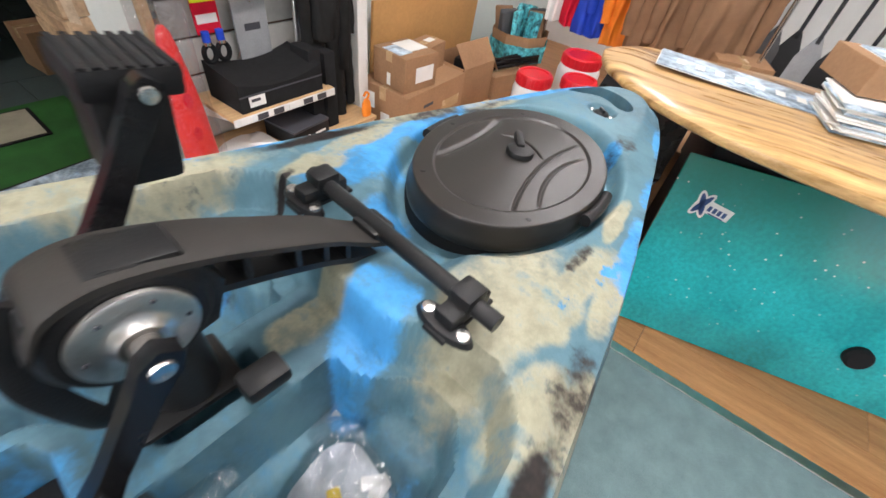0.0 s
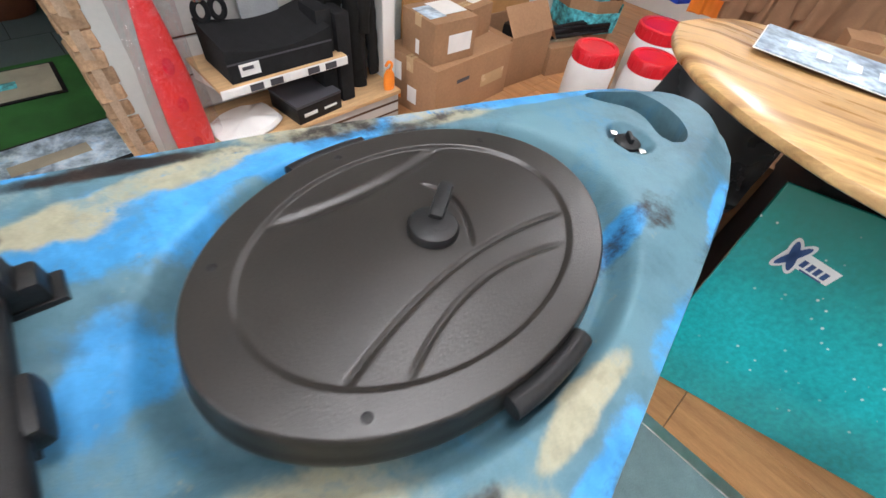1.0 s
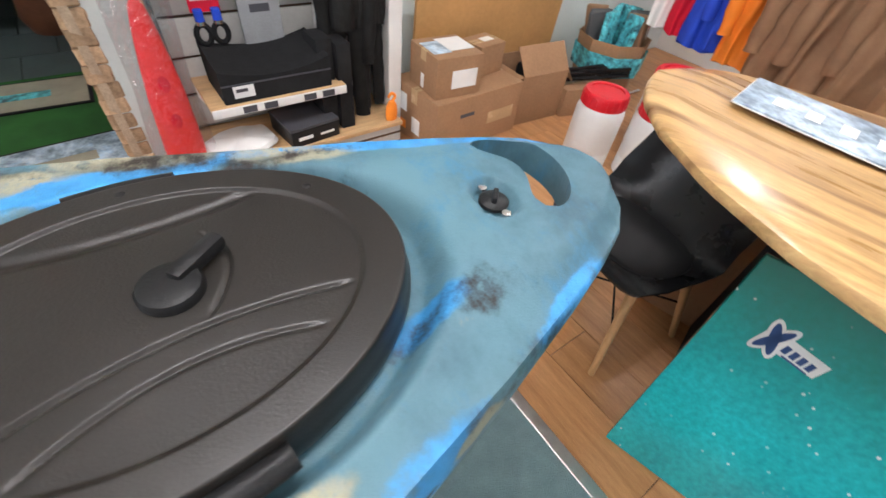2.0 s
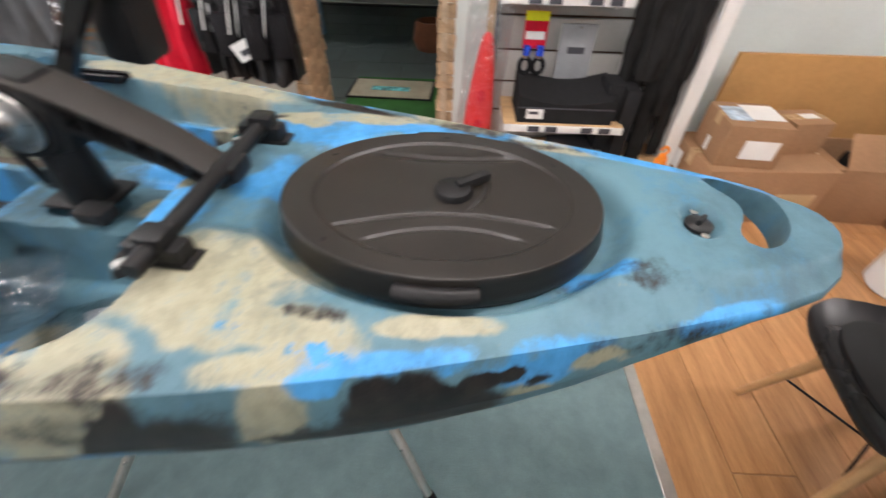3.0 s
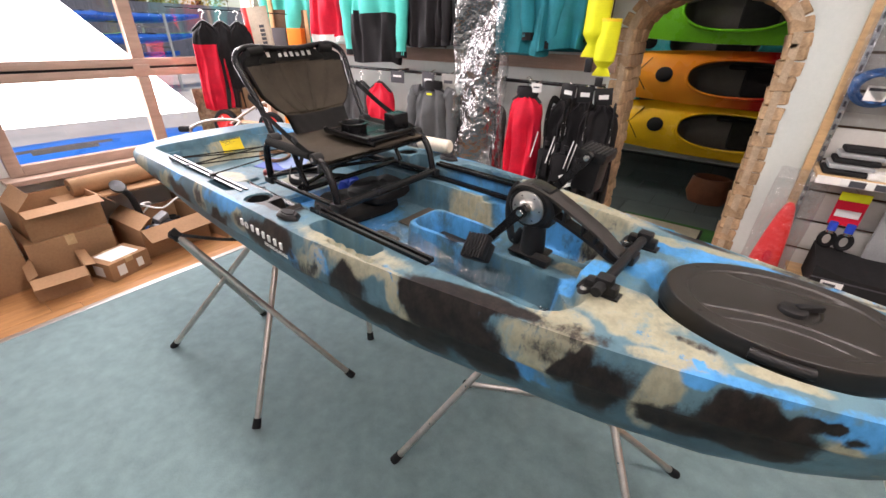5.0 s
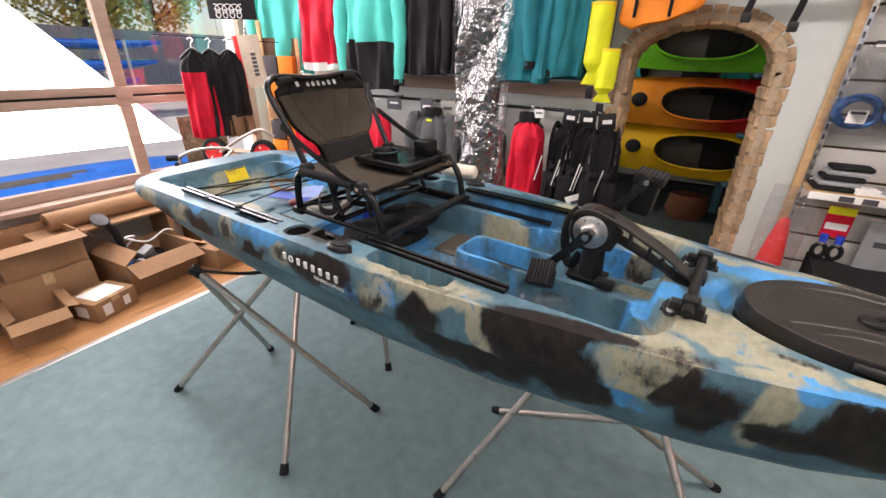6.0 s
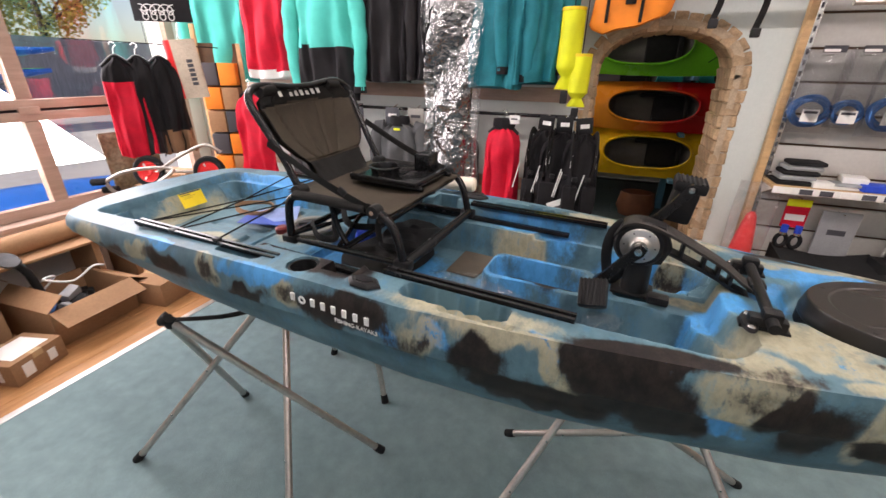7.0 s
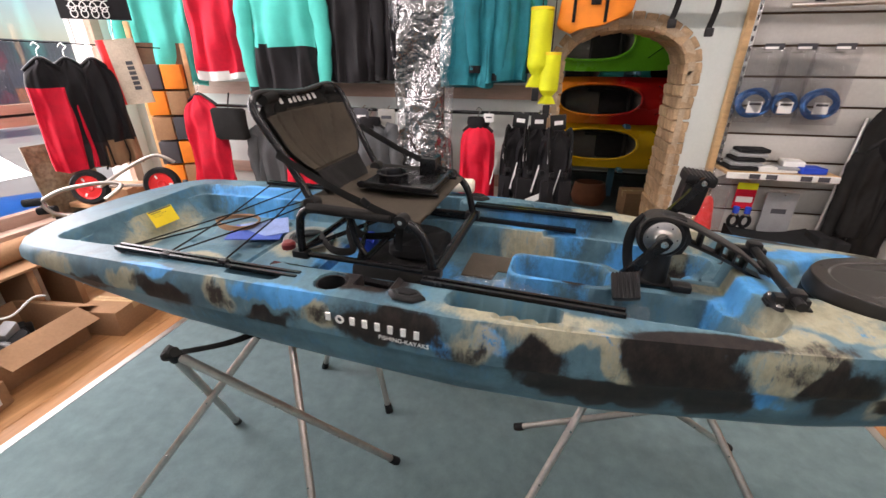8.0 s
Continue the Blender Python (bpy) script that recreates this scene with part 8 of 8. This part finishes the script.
rings(bm, [[(0.10 * math.copysign(abs(math.cos(a)) ** 0.5, math.cos(a)), 0.018 * math.sin(a), z) for a in (2 * math.pi * k / 24 for k in range(24))] for z in np.linspace(0, 0.36, 9)])
for f in bm.faces:
    f.material_index = 1 if f.calc_center_median().x < -0.035 else 0
part("bag", bm, [surf("beige_fabric", (0.55, 0.46, 0.36), 0.7), M_redp], bn2)
for i in range(6):
    part("print_bar", box((0.022, -0.0205, 0.08 + 0.028 * i), (0.058, -0.0185, 0.100 + 0.028 * i)), M_bars, bn2)
part("hook", tube([(0, 0, 0.36), (0.02, 0.05, 0.52)], 0.003, 6), M_steel, bn2)
sg = thing("hanging_sign", "dark hanging sign board with coiled white rope", "sign", pose(-2.30, 1.10, 1.70, 0, 0, 28))
part("board", box((-0.17, -0.008, 0), (0.17, 0.008, 0.20), 0.003), M_dark, sg)
for k in range(2):
    part("rope", tube([(-0.12 + 0.20 * q / 60 + 0.028 * math.sin(6.28 * q / 15), -0.013 - 0.002 * k, 0.035 + 0.03 * k + 0.028 * math.cos(6.28 * q / 15)) for q in range(61)], 0.0026, 6), M_label, sg)
part("chain", tube([(-0.14, 0, 0.2), (-0.14, 0, CEIL - 1.70)], 0.002, 6), M_tube, sg)
part("chain", tube([(0.14, 0, 0.2), (0.14, 0, CEIL - 1.70)], 0.002, 6), M_tube, sg)
# small packed goods on the stern side table
for i in range(9):
    x, y = -2.08 + 0.055 * (i % 5) - 0.1, 1.10 + 0.10 * (i // 5)
    p = solid("hook_pack", box((-0.02, -0.012, 0), (0.02, 0.012, 0.13), 0.008), (M_sil, M_rubber, M_neon, M_grey, M_label)[i % 5], "small tackle pack standing in a clear tray", "tackle pack", pose(x - 0.08, y, 0.632, rnd.uniform(-8, 8), rnd.uniform(-8, 8), 20 * i), "tackle packs")
pt = thing("picture", "framed golden-brown picture leaning in the window", "picture", pose(-2.80, 1.02, 0.552, 0, 0, 90) @ pose(0, 0, 0, -6, 0, 0))
part("canvas", box((-0.19, -0.004, 0.01), (0.19, 0.004, 0.46)), surf("amber_print", (0.42, 0.24, 0.07), 0.5, var=0.8, scale=7, fine=40, tint=(0.15, 0.16, 0.12)), pt)
part("frame", box((-0.18, -0.008, 0.0), (0.18, 0.0, 0.012)), M_dark, pt)


# ---- yard outside the window ----
M_pave = surf("yard_paving", (0.46, 0.44, 0.41), 0.85, var=0.12, scale=1.2, fine=40, bump=0.3)
structure("ground", box((-400, -400, -0.42), (WEST - 0.26, 400, -0.12)), M_pave, "pale paved yard outside the shop", "ground")
M_boat = surf("blue_boat_plastic", (0.02, 0.16, 0.62), 0.3, var=0.1, scale=3, fine=60, bump=0.03)


# inside colour darkened to stand in for the shade within the cockpits
M_liner = surf("shaded_hull_inside", (0.11, 0.10, 0.09), 0.6, var=0.2, scale=5)


def simple_kayak(name, label, mat, L, B, m, deck_mat=None, group="", lo=26):
    """A closed touring kayak with a moulded cockpit; deck up, bow to +x."""
    k = thing(name, label, "kayak", m, group)
    CX, CA, CB = -0.14, 0.42, 0.62 * B / 2 + 0.01
    xs = np.unique(np.concatenate([np.linspace(-L / 2, L / 2, 70), CX + CA * np.cos(np.linspace(0, math.pi, 41)), [CX - CA - 0.004, CX + CA + 0.004]]))
    hw = B / 2 * (1 - np.abs(2 * xs / L) ** 2.3) ** 0.75 + 0.002
    top = 0.055 + 0.075 * np.abs(2 * xs / L) ** 2
    # columns across the deck: outside the coaming, its wall, the inside
    bm = bmesh.new()
    rows = []
    for x, h, t in zip(xs, hw, top):
        c = CB * math.sqrt(max(0.0, 1 - min(1.0, abs((x - CX) / CA)) ** 2.6)) if abs(x - CX) < CA else 0.0
        row = []
        half = [(c + (h - c) * (1 - q), 0) for q in np.linspace(0, 1, 12)] + [(c * q, 1) for q in (0.985, 0.93, 0.75, 0.5, 0.25)]
        for s, seq in ((-1, half), (0, [(0, 1)]), (1, half[::-1])):
            for yy, inner in seq:
                v = yy / h
                z = t + 0.10 * (1 - v ** 1.6) * (1 - 0.5 * abs(2 * x / L))
                if inner and c > 0:
                    z = z - 0.19 * min(1.0, (c / CB) * 1.6) * (1 if yy < 0.95 * c else 0.25)
                row.append((x, s * yy, z))
        for a in np.linspace(0, math.pi, 19)[1:-1]:
            row.append((x, h * math.cos(a), t - 0.17 * math.sin(a) * (1 - 0.75 * abs(2 * x / L) ** 3)))
        rows.append(row)
    vv = rings(bm, rows)
    bmesh.ops.recalc_face_normals(bm, faces=bm.faces)
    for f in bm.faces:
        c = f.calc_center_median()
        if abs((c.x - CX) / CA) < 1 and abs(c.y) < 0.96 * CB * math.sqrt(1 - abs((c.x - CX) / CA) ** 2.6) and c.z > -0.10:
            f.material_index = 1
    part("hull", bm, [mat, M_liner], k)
    rim = []
    for q in range(72):
        a = 2 * math.pi * q / 72
        ca, sa = math.cos(a), math.sin(a)
        x, y = CX + CA * math.copysign(abs(ca) ** (2 / 2.6), ca), CB * math.copysign(abs(sa) ** (2 / 2.3), sa)
        hh = B / 2 * (1 - abs(2 * x / L) ** 2.3) ** 0.75
        rim.append((x, y, 0.055 + 0.075 * (2 * x / L) ** 2 + 0.10 * (1 - abs(y / hh) ** 1.6) * (1 - 0.5 * abs(2 * x / L)) + 0.010))
    part("coaming", tube(rim, 0.013, 10, closed=True), mat, k)
    part("seat", box((CX + 0.02, -CB * 0.82, -0.085), (CX + 0.31, CB * 0.82, 0.0), 0.035, pose(0, 0, 0, 0, 4, 0)), M_fabric, k, "black padded seat")
    part("thigh_pad", box((CX - 0.12, CB * 0.62, -0.02), (CX + 0.06, CB * 0.86, 0.045), 0.02), M_fabric, k)
    part("seat_back", box((CX + 0.30, -CB * 0.75, -0.08), (CX + 0.34, CB * 0.75, 0.055), 0.015), M_fabric, k)
    for hx, r in ((0.95, 0.115), (0.62, 0.065), (-0.76, 0.075)):
        if hx * 2 < L:
            zz = 0.055 + 0.075 * (2 * hx / L) ** 2 + 0.10 * (1 - 0.5 * abs(2 * hx / L))
            part("hatch_cover", lathe([(0, 0.0), (r, 0.0), (r, 0.016), (r * 0.85, 0.024), (0, 0.026)], 26, pose(hx, 0, zz - 0.012), 1.0, 0.9), M_rubber, k, "round black hatch cover")
    for x0, x1 in ((0.42, 0.80), (-0.90, -1.10)):
        for s in (-1, 1):
            za = 0.16
            part("deck_cord", tube([(x0, s * B * 0.30, za - 0.02), (x1, -s * B * 0.24, za - 0.01)], 0.004, 6), M_fabric, k)
    return k


simple_kayak("kayak_blue", "upturned bright blue kayak lying outside the window", M_boat, 3.8, 0.62, pose(WEST - 0.75, 0.2, 0.47, 180, 0, 88))
for y, x in ((-0.5, WEST - 0.75), (1.2, WEST - 0.75)):
    solid("trestle", box((-0.25, -0.04, 0), (0.25, 0.04, 0.45), 0.01), M_wood, "low wooden trestle under the blue kayak", "trestle", pose(x, y, -0.12), "trestles")
trl = thing("boat_trailer", "long boat trailer stacked with blue and green kayaks", "trailer", pose(-13.5, 3.5, -0.12, 0, 0, 86))
for z in (0.55, 1.05, 1.55):
    for x in (-1.6, 1.6):
        part("cross_bar", box((x - 0.03, -0.9, z), (x + 0.03, 0.9, z + 0.05)), M_alu, trl)
for x in (-1.6, 1.6):
    for y in (-0.9, 0.9):
        part("post", box((x - 0.03, y - 0.03, 0.0), (x + 0.03, y + 0.03, 1.9)), M_alu, trl)
for i, (y, z, m) in enumerate(((0.0, 0.76, M_boat), (0.5, 0.76, M_boat), (-0.45, 1.26, M_boat), (0.35, 1.26, surf("green_boat_plastic", (0.12, 0.55, 0.05), 0.3)), (0.0, 1.76, M_boat))):
    simple_kayak("kayak", "blue or green kayak on the trailer", m, 4.2, 0.60, Matrix.Translation((-13.5, 3.5, -0.12)) @ pose(0, 0, 0, 0, 0, 86) @ pose(0.2 * i, y, z), group="kayaks on the trailer")
# fence and leaf colours lightened to imitate the overexposed brightness outdoors
M_fence = surf("lightened_fence", (0.30, 0.27, 0.27), 0.8, var=0.25, scale=2, fine=20, bump=0.4, stretch=(1, 8, 1))
fence = structure("boundary_wall", box((-19.2, -14, -0.12), (-19.0, 26, 2.3)), M_fence, "light grey timber fence across the yard", "fence")


M_leafs = [surf("leaves_green", (0.13, 0.20, 0.04), 0.6, var=0.4, scale=1.5, fine=12, bump=0.2), surf("leaves_autumn", (0.48, 0.40, 0.07), 0.6, var=0.4, scale=1.5, fine=12, bump=0.2), surf("leaves_orange", (0.50, 0.26, 0.08), 0.6, var=0.4, scale=1.5, fine=12, bump=0.2)]
M_bark = surf("bark", (0.09, 0.065, 0.045), 0.9, var=0.3, scale=6, fine=40, bump=0.6)


def tree(x, y, h, r, leaves, seed):
    t = thing("tree", "broadleaf tree with autumn foliage behind the fence", "tree", pose(x, y, -0.12), "trees")
    rn = random.Random(seed)
    bm = bmesh.new()
    add_tube(bm, [(0, 0, 0), (0.05, 0.02, h * 0.35), (0.0, 0.1, h * 0.75)], [0.22, 0.16, 0.06], 10)
    for i in range(7):
        a, z = rn.uniform(0, 6.28), h * rn.uniform(0.3, 0.65)
        add_tube(bm, [(0, 0, z), (0.5 * r * math.cos(a), 0.5 * r * math.sin(a), z + 0.12 * h), (0.85 * r * math.cos(a), 0.85 * r * math.sin(a), z + 0.2 * h)], [0.09, 0.05, 0.02], 6)
    part("trunk", bm, M_bark, t)
    verts, faces = [], []
    for i in range(5200):
        u, v, w = rn.gauss(0, 1), rn.gauss(0, 1), rn.gauss(0, 1)
        n = math.sqrt(u * u + v * v + w * w)
        q = rn.uniform(0.45, 1.0) ** 0.5
        blob = 1 + 0.22 * math.sin(3 * math.atan2(v, u) + seed) + 0.15 * math.sin(5 * w / n + seed)
        c = Vector((u / n * r * q * blob, v / n * r * q * blob, h * 0.64 + w / n * h * 0.34 * q * blob))
        d1 = Vector((rn.uniform(-1, 1), rn.uniform(-1, 1), rn.uniform(-1, 1))).normalized() * rn.uniform(0.07, 0.15)
        d2 = d1.cross(Vector((rn.uniform(-1, 1), rn.uniform(-1, 1), rn.uniform(-1, 1)))).normalized() * rn.uniform(0.04, 0.09)
        b = len(verts)
        verts += [c - d1, c + d2, c + d1, c - d2]
        faces.append((b, b + 1, b + 2, b + 3))
    me = bpy.data.meshes.new("crown")
    me.from_pydata(verts, [], faces)
    me.materials.append(leaves)
    ob = new("crown", me)
    ob.parent = t
    return t


for i, (x, y, h, r, k) in enumerate(((-24, -1.5, 8, 3.0, 0), (-25, 4.0, 9, 3.2, 1), (-23, 8.5, 7, 2.8, 1), (-26, 13, 8, 3.2, 1), (-24, -7, 8, 3.0, 0), (-22.5, 1.5, 5, 2.2, 0))):
    tree(x, y, h, r, M_leafs[k], 5 + i)

# ---- store room: racked kayaks, mats ----
def two_tone(m, a, b, x0, x1):
    """Moulded colours that run into each other along the boat."""
    N, L = m.node_tree.nodes, m.node_tree.links
    co, sp, mr, mx = N.new("ShaderNodeTexCoord"), N.new("ShaderNodeSeparateXYZ"), N.new("ShaderNodeMapRange"), N.new("ShaderNodeMix")
    nz, ad = N.new("ShaderNodeTexNoise"), N.new("ShaderNodeMath")
    nz.inputs["Scale"].default_value = 3.0
    L.new(co.outputs["Object"], sp.inputs[0])
    L.new(co.outputs["Object"], nz.inputs["Vector"])
    ad.operation = "ADD"
    L.new(sp.outputs[0], ad.inputs[0])
    L.new(nz.outputs[0], ad.inputs[1])
    mr.inputs[1].default_value, mr.inputs[2].default_value = x0 + 0.5, x1 + 0.5
    L.new(ad.outputs[0], mr.inputs[0])
    mx.data_type = "RGBA"
    mx.inputs[6].default_value, mx.inputs[7].default_value = (*a, 1), (*b, 1)
    L.new(mr.outputs[0], mx.inputs[0])
    L.new(mx.outputs[2], N["Principled BSDF"].inputs["Base Color"])


M_ky = surf("yellow_boat_plastic", (0.78, 0.47, 0.008), 0.28, var=0.08, scale=3, fine=60, bump=0.03)
M_ko = surf("orange_red_boat_plastic", (0.72, 0.06, 0.012), 0.28, var=0.25, scale=1.2, fine=60, bump=0.03, tint=(0.80, 0.32, 0.02))
two_tone(M_ko, (0.86, 0.33, 0.02), (0.50, 0.012, 0.010), -0.75, 0.15)
M_kg = surf("lime_boat_plastic", (0.14, 0.52, 0.015), 0.28, var=0.08, scale=3, fine=60, bump=0.03)
M_kt = surf("turquoise_boat_plastic", (0.05, 0.48, 0.52), 0.28, var=0.08, scale=3, fine=60, bump=0.03)
DECK_OUT = pose(0, 0, 0, 78, 0, 0)
for nm, mat, lab, x, y, z, B, turn, L in (("kayak_yellow", M_ky, "glossy yellow touring kayak on its side on the rack", 0.98, 3.93, 0.665, 0.50, 180, 4.4), ("kayak_orange", M_ko, "orange and red touring kayak on its side on the rack", 0.95, 3.93, 1.125, 0.48, 180, 4.4), ("kayak_green", M_kg, "lime green kayak on its side on the rack", 0.78, 3.93, 1.68, 0.54, 180, 3.6), ("kayak_turquoise", M_kt, "turquoise kayak on the rear rack row", 0.6, 4.75, 1.39, 0.52, 180, 4.2), ("kayak_turquoise", M_kt, "turquoise kayak on the rear rack row", 0.4, 4.75, 0.85, 0.52, 180, 4.2)):
    simple_kayak(nm, lab, mat, L, B, Matrix.Translation((x, y, z)) @ DECK_OUT @ pose(0, 0, 0, 0, 0, 0), group="kayaks on the rack")
rack = thing("boat_rack", "blue-grey steel boat rack in the store room", "boat rack")
M_rackblue = surf("blue_rack_paint", (0.10, 0.24, 0.34), 0.5, var=0.1)
for x in (-0.35, 1.12, 2.3):
    for z in (1.10, 0.56):
        part("rear_arm", box((x - 0.025, 4.27, z), (x + 0.025, 4.95, z + 0.03), 0.005), M_rackblue, rack)
    part("upright", box((x - 0.035, 4.18, 0.0), (x + 0.035, 4.26, 2.4), 0.006), M_rackblue, rack)
    for z in (0.41, 0.875, 1.395):
        part("arm", box((x - 0.025, 3.68, z), (x + 0.025, 4.179, z + 0.035), 0.005), M_rackblue, rack)
M_green = surf("green_turf_mat", (0.035, 0.14, 0.03), 0.95, var=0.25, scale=5, fine=420, bump=0.9)
solid("turf_mat", box((0.27, 1.80, -0.006), (1.12, 3.04, 0.010), 0.003), M_green, "green artificial turf mat in the arched opening", "mat", smooth=False)
M_mat = surf("printed_mat", (0.40, 0.36, 0.27), 0.9, var=0.2, scale=5, fine=300, bump=0.5)
for i, (x, y, a) in enumerate(((0.585, 2.79, -2), (0.72, 2.02, 4))):
    d = thing("door_mat", "beige door mat printed with a kayak picture" if i == 0 else "door mat printed with a blue landscape", "door mat", pose(x, y, 0.0105, 0, 0, a), "door mats")
    part("mat", box((-0.33, -0.19, 0), (0.33, 0.19, 0.008), 0.002), M_rubber, d)
    part("print", box((-0.31, -0.17, 0.0082), (0.31, 0.17, 0.0105)), M_mat if i == 0 else M_print, d)
    part("picture_print", box((-0.16, -0.05, 0.0107), (0.14, 0.03, 0.0115)), M_leafy if i == 0 else M_mat, d)
carton("shipping_carton", pose(1.30, 3.55, 0.0, 0, 0, 5), 0.30, 0.28, 0.26, "brown carton on the store room floor", group="store cartons")
solid("seat_shell", lathe([(0, 0), (0.16, 0.0), (0.20, 0.10), (0.17, 0.26), (0.15, 0.26), (0.17, 0.10), (0, 0.03)], 24, None, 1.0, 0.8), surf("brown_plastic", (0.16, 0.06, 0.03), 0.5), "brown plastic seat shell under the rack", "seat shell", pose(0.85, 3.85, -0.008))


# ---- floor planks, tiles and bricks ----
plank_mesh = {}


def plank(x0, x1, y0, y1):
    key = (round(x1 - x0, 3), round(y1 - y0, 3))
    if key not in plank_mesh:
        bm = box((-key[0] / 2, -key[1] / 2, -0.008), (key[0] / 2, key[1] / 2, 0.0), 0)
        es = [e for e in bm.edges if all(v.co.z > -0.001 for v in e.verts)]
        bmesh.ops.bevel(bm, geom=es, offset=0.0012, segments=1, affect="EDGES")
        me = bpy.data.meshes.new("plank")
        bm.to_mesh(me)
        bm.free()
        me.materials.append(M_laminate)
        plank_mesh[key] = me
    ob = new("plank", plank_mesh[key])
    ob.location = ((x0 + x1) / 2, (y0 + y1) / 2, 0)
    ob.parent = floor


PW, PL, G = 0.192, 1.28, 0.0012
rnd = random.Random(2)
for x_start, x_end, y_start in ((WEST, CARPET_W - 0.018, SOUTH), (CARPET_E + 0.018, EAST, SOUTH), (CARPET_W - 0.018, CARPET_E + 0.018, CARPET_N + 0.042)):
    x = x_start
    while x < x_end - 0.01:
        x1 = min(x + PW, x_end)
        y = y_start - rnd.uniform(0, PL)
        while y < NORTH:
            a, b = max(y, y_start), min(y + PL, NORTH)
            if b - a > 0.02:
                plank(x + G, x1 - G, a + G, b - G)
            y += PL
        x = x1

tile_bm = box((-0.197, -0.197, -0.008), (0.197, 0.197, 0.0), 0)
bmesh.ops.bevel(tile_bm, geom=[e for e in tile_bm.edges if all(v.co.z > -0.001 for v in e.verts)], offset=0.002, segments=1, affect="EDGES")
tile_me = bpy.data.meshes.new("tile")
tile_bm.to_mesh(tile_me)
tile_bm.free()
tile_me.materials.append(M_slate)
for i in range(11):
    for j in range(9):
        ob = new("tile", tile_me)
        ob.location = (-1.4 + 0.4 * i + 0.2 * (j % 2), 2.02 + 0.4 * j, 0)
        ob.parent = store_floor

# brick lining of the arched opening
arch = thing("arch_trim", "rough exposed brick lining of the arched opening", "brick arch", kind="structure")
brick_mesh = []
for k in range(5):
    bm = bmesh.new()
    add_box(bm, (-0.045, -0.084, -0.032), (0.045, 0.084, 0.032), 0.007, None, 1)
    rn = random.Random(40 + k)
    for v in bm.verts:
        v.co += Vector((rn.uniform(-0.004, 0.004), rn.uniform(-0.004, 0.004), rn.uniform(-0.004, 0.004)))
    me = bpy.data.meshes.new("brick")
    bm.to_mesh(me)
    bm.free()
    me.materials.append(M_brick)
    brick_mesh.append(me)
mb = bmesh.new()
path = [(AX0, z) for z in np.arange(0.0, ASPRING, 0.05)]
cx, rx = (AX0 + AX1) / 2, (AX1 - AX0) / 2
curve = [(cx - rx * math.cos(math.pi * k / 24), ASPRING + (ATOP - ASPRING) * math.sin(math.pi * k / 24) ** 0.8) for k in range(25)]
path = path + curve + [(AX1, z) for z in np.arange(ASPRING, 0.0, -0.05)] + [(AX1, 0.0)]
inner = [(x + (cx - x) * 0.020, z - (0.008 if z > ASPRING else 0)) for x, z in path]
bed = [(x + (cx - x) * 0.085, z - (0.030 if z > ASPRING else 0)) for x, z in path]
Y0, Y1 = NORTH - 0.012, NORTH + 0.31
v0 = [[mb.verts.new((x, y, z)) for x, z in pts] for pts, y in ((path, Y0), (bed, Y0), (bed, Y1), (path, Y1))]
for a, b in ((0, 1), (1, 2), (2, 3)):
    for i in range(len(path) - 1):
        mb.faces.new((v0[a][i], v0[a][i + 1], v0[b][i + 1], v0[b][i]))
part("mortar_bed", mb, M_mortar, arch)
rn = random.Random(77)
length = 0.0
acc, idx = 0.0, 0
for (xa, za), (xb, zb) in zip(inner, inner[1:]):
    seg = math.hypot(xb - xa, zb - za)
    while acc < seg:
        f = acc / seg
        x, z = xa + (xb - xa) * f, za + (zb - za) * f
        ang = math.atan2(zb - za, xb - xa)
        for j in range(2):
            ob = new("brick", brick_mesh[rn.randrange(5)])
            off = 0.037 if idx % 2 else 0.034
            ob.matrix_world = Matrix.Translation((x, NORTH + 0.076 + 0.174 * j + (off - 0.037), z)) @ pose(0, 0, 0, 0, -math.degrees(ang), 0) @ pose(0, 0, 0, 0, 90, 0) @ pose(rn.uniform(-0.004, 0.004), 0, 0, rn.uniform(-2, 2), rn.uniform(-2, 2), 0)
            ob.parent = arch
        idx += 1
        acc += 0.067
    acc -= seg
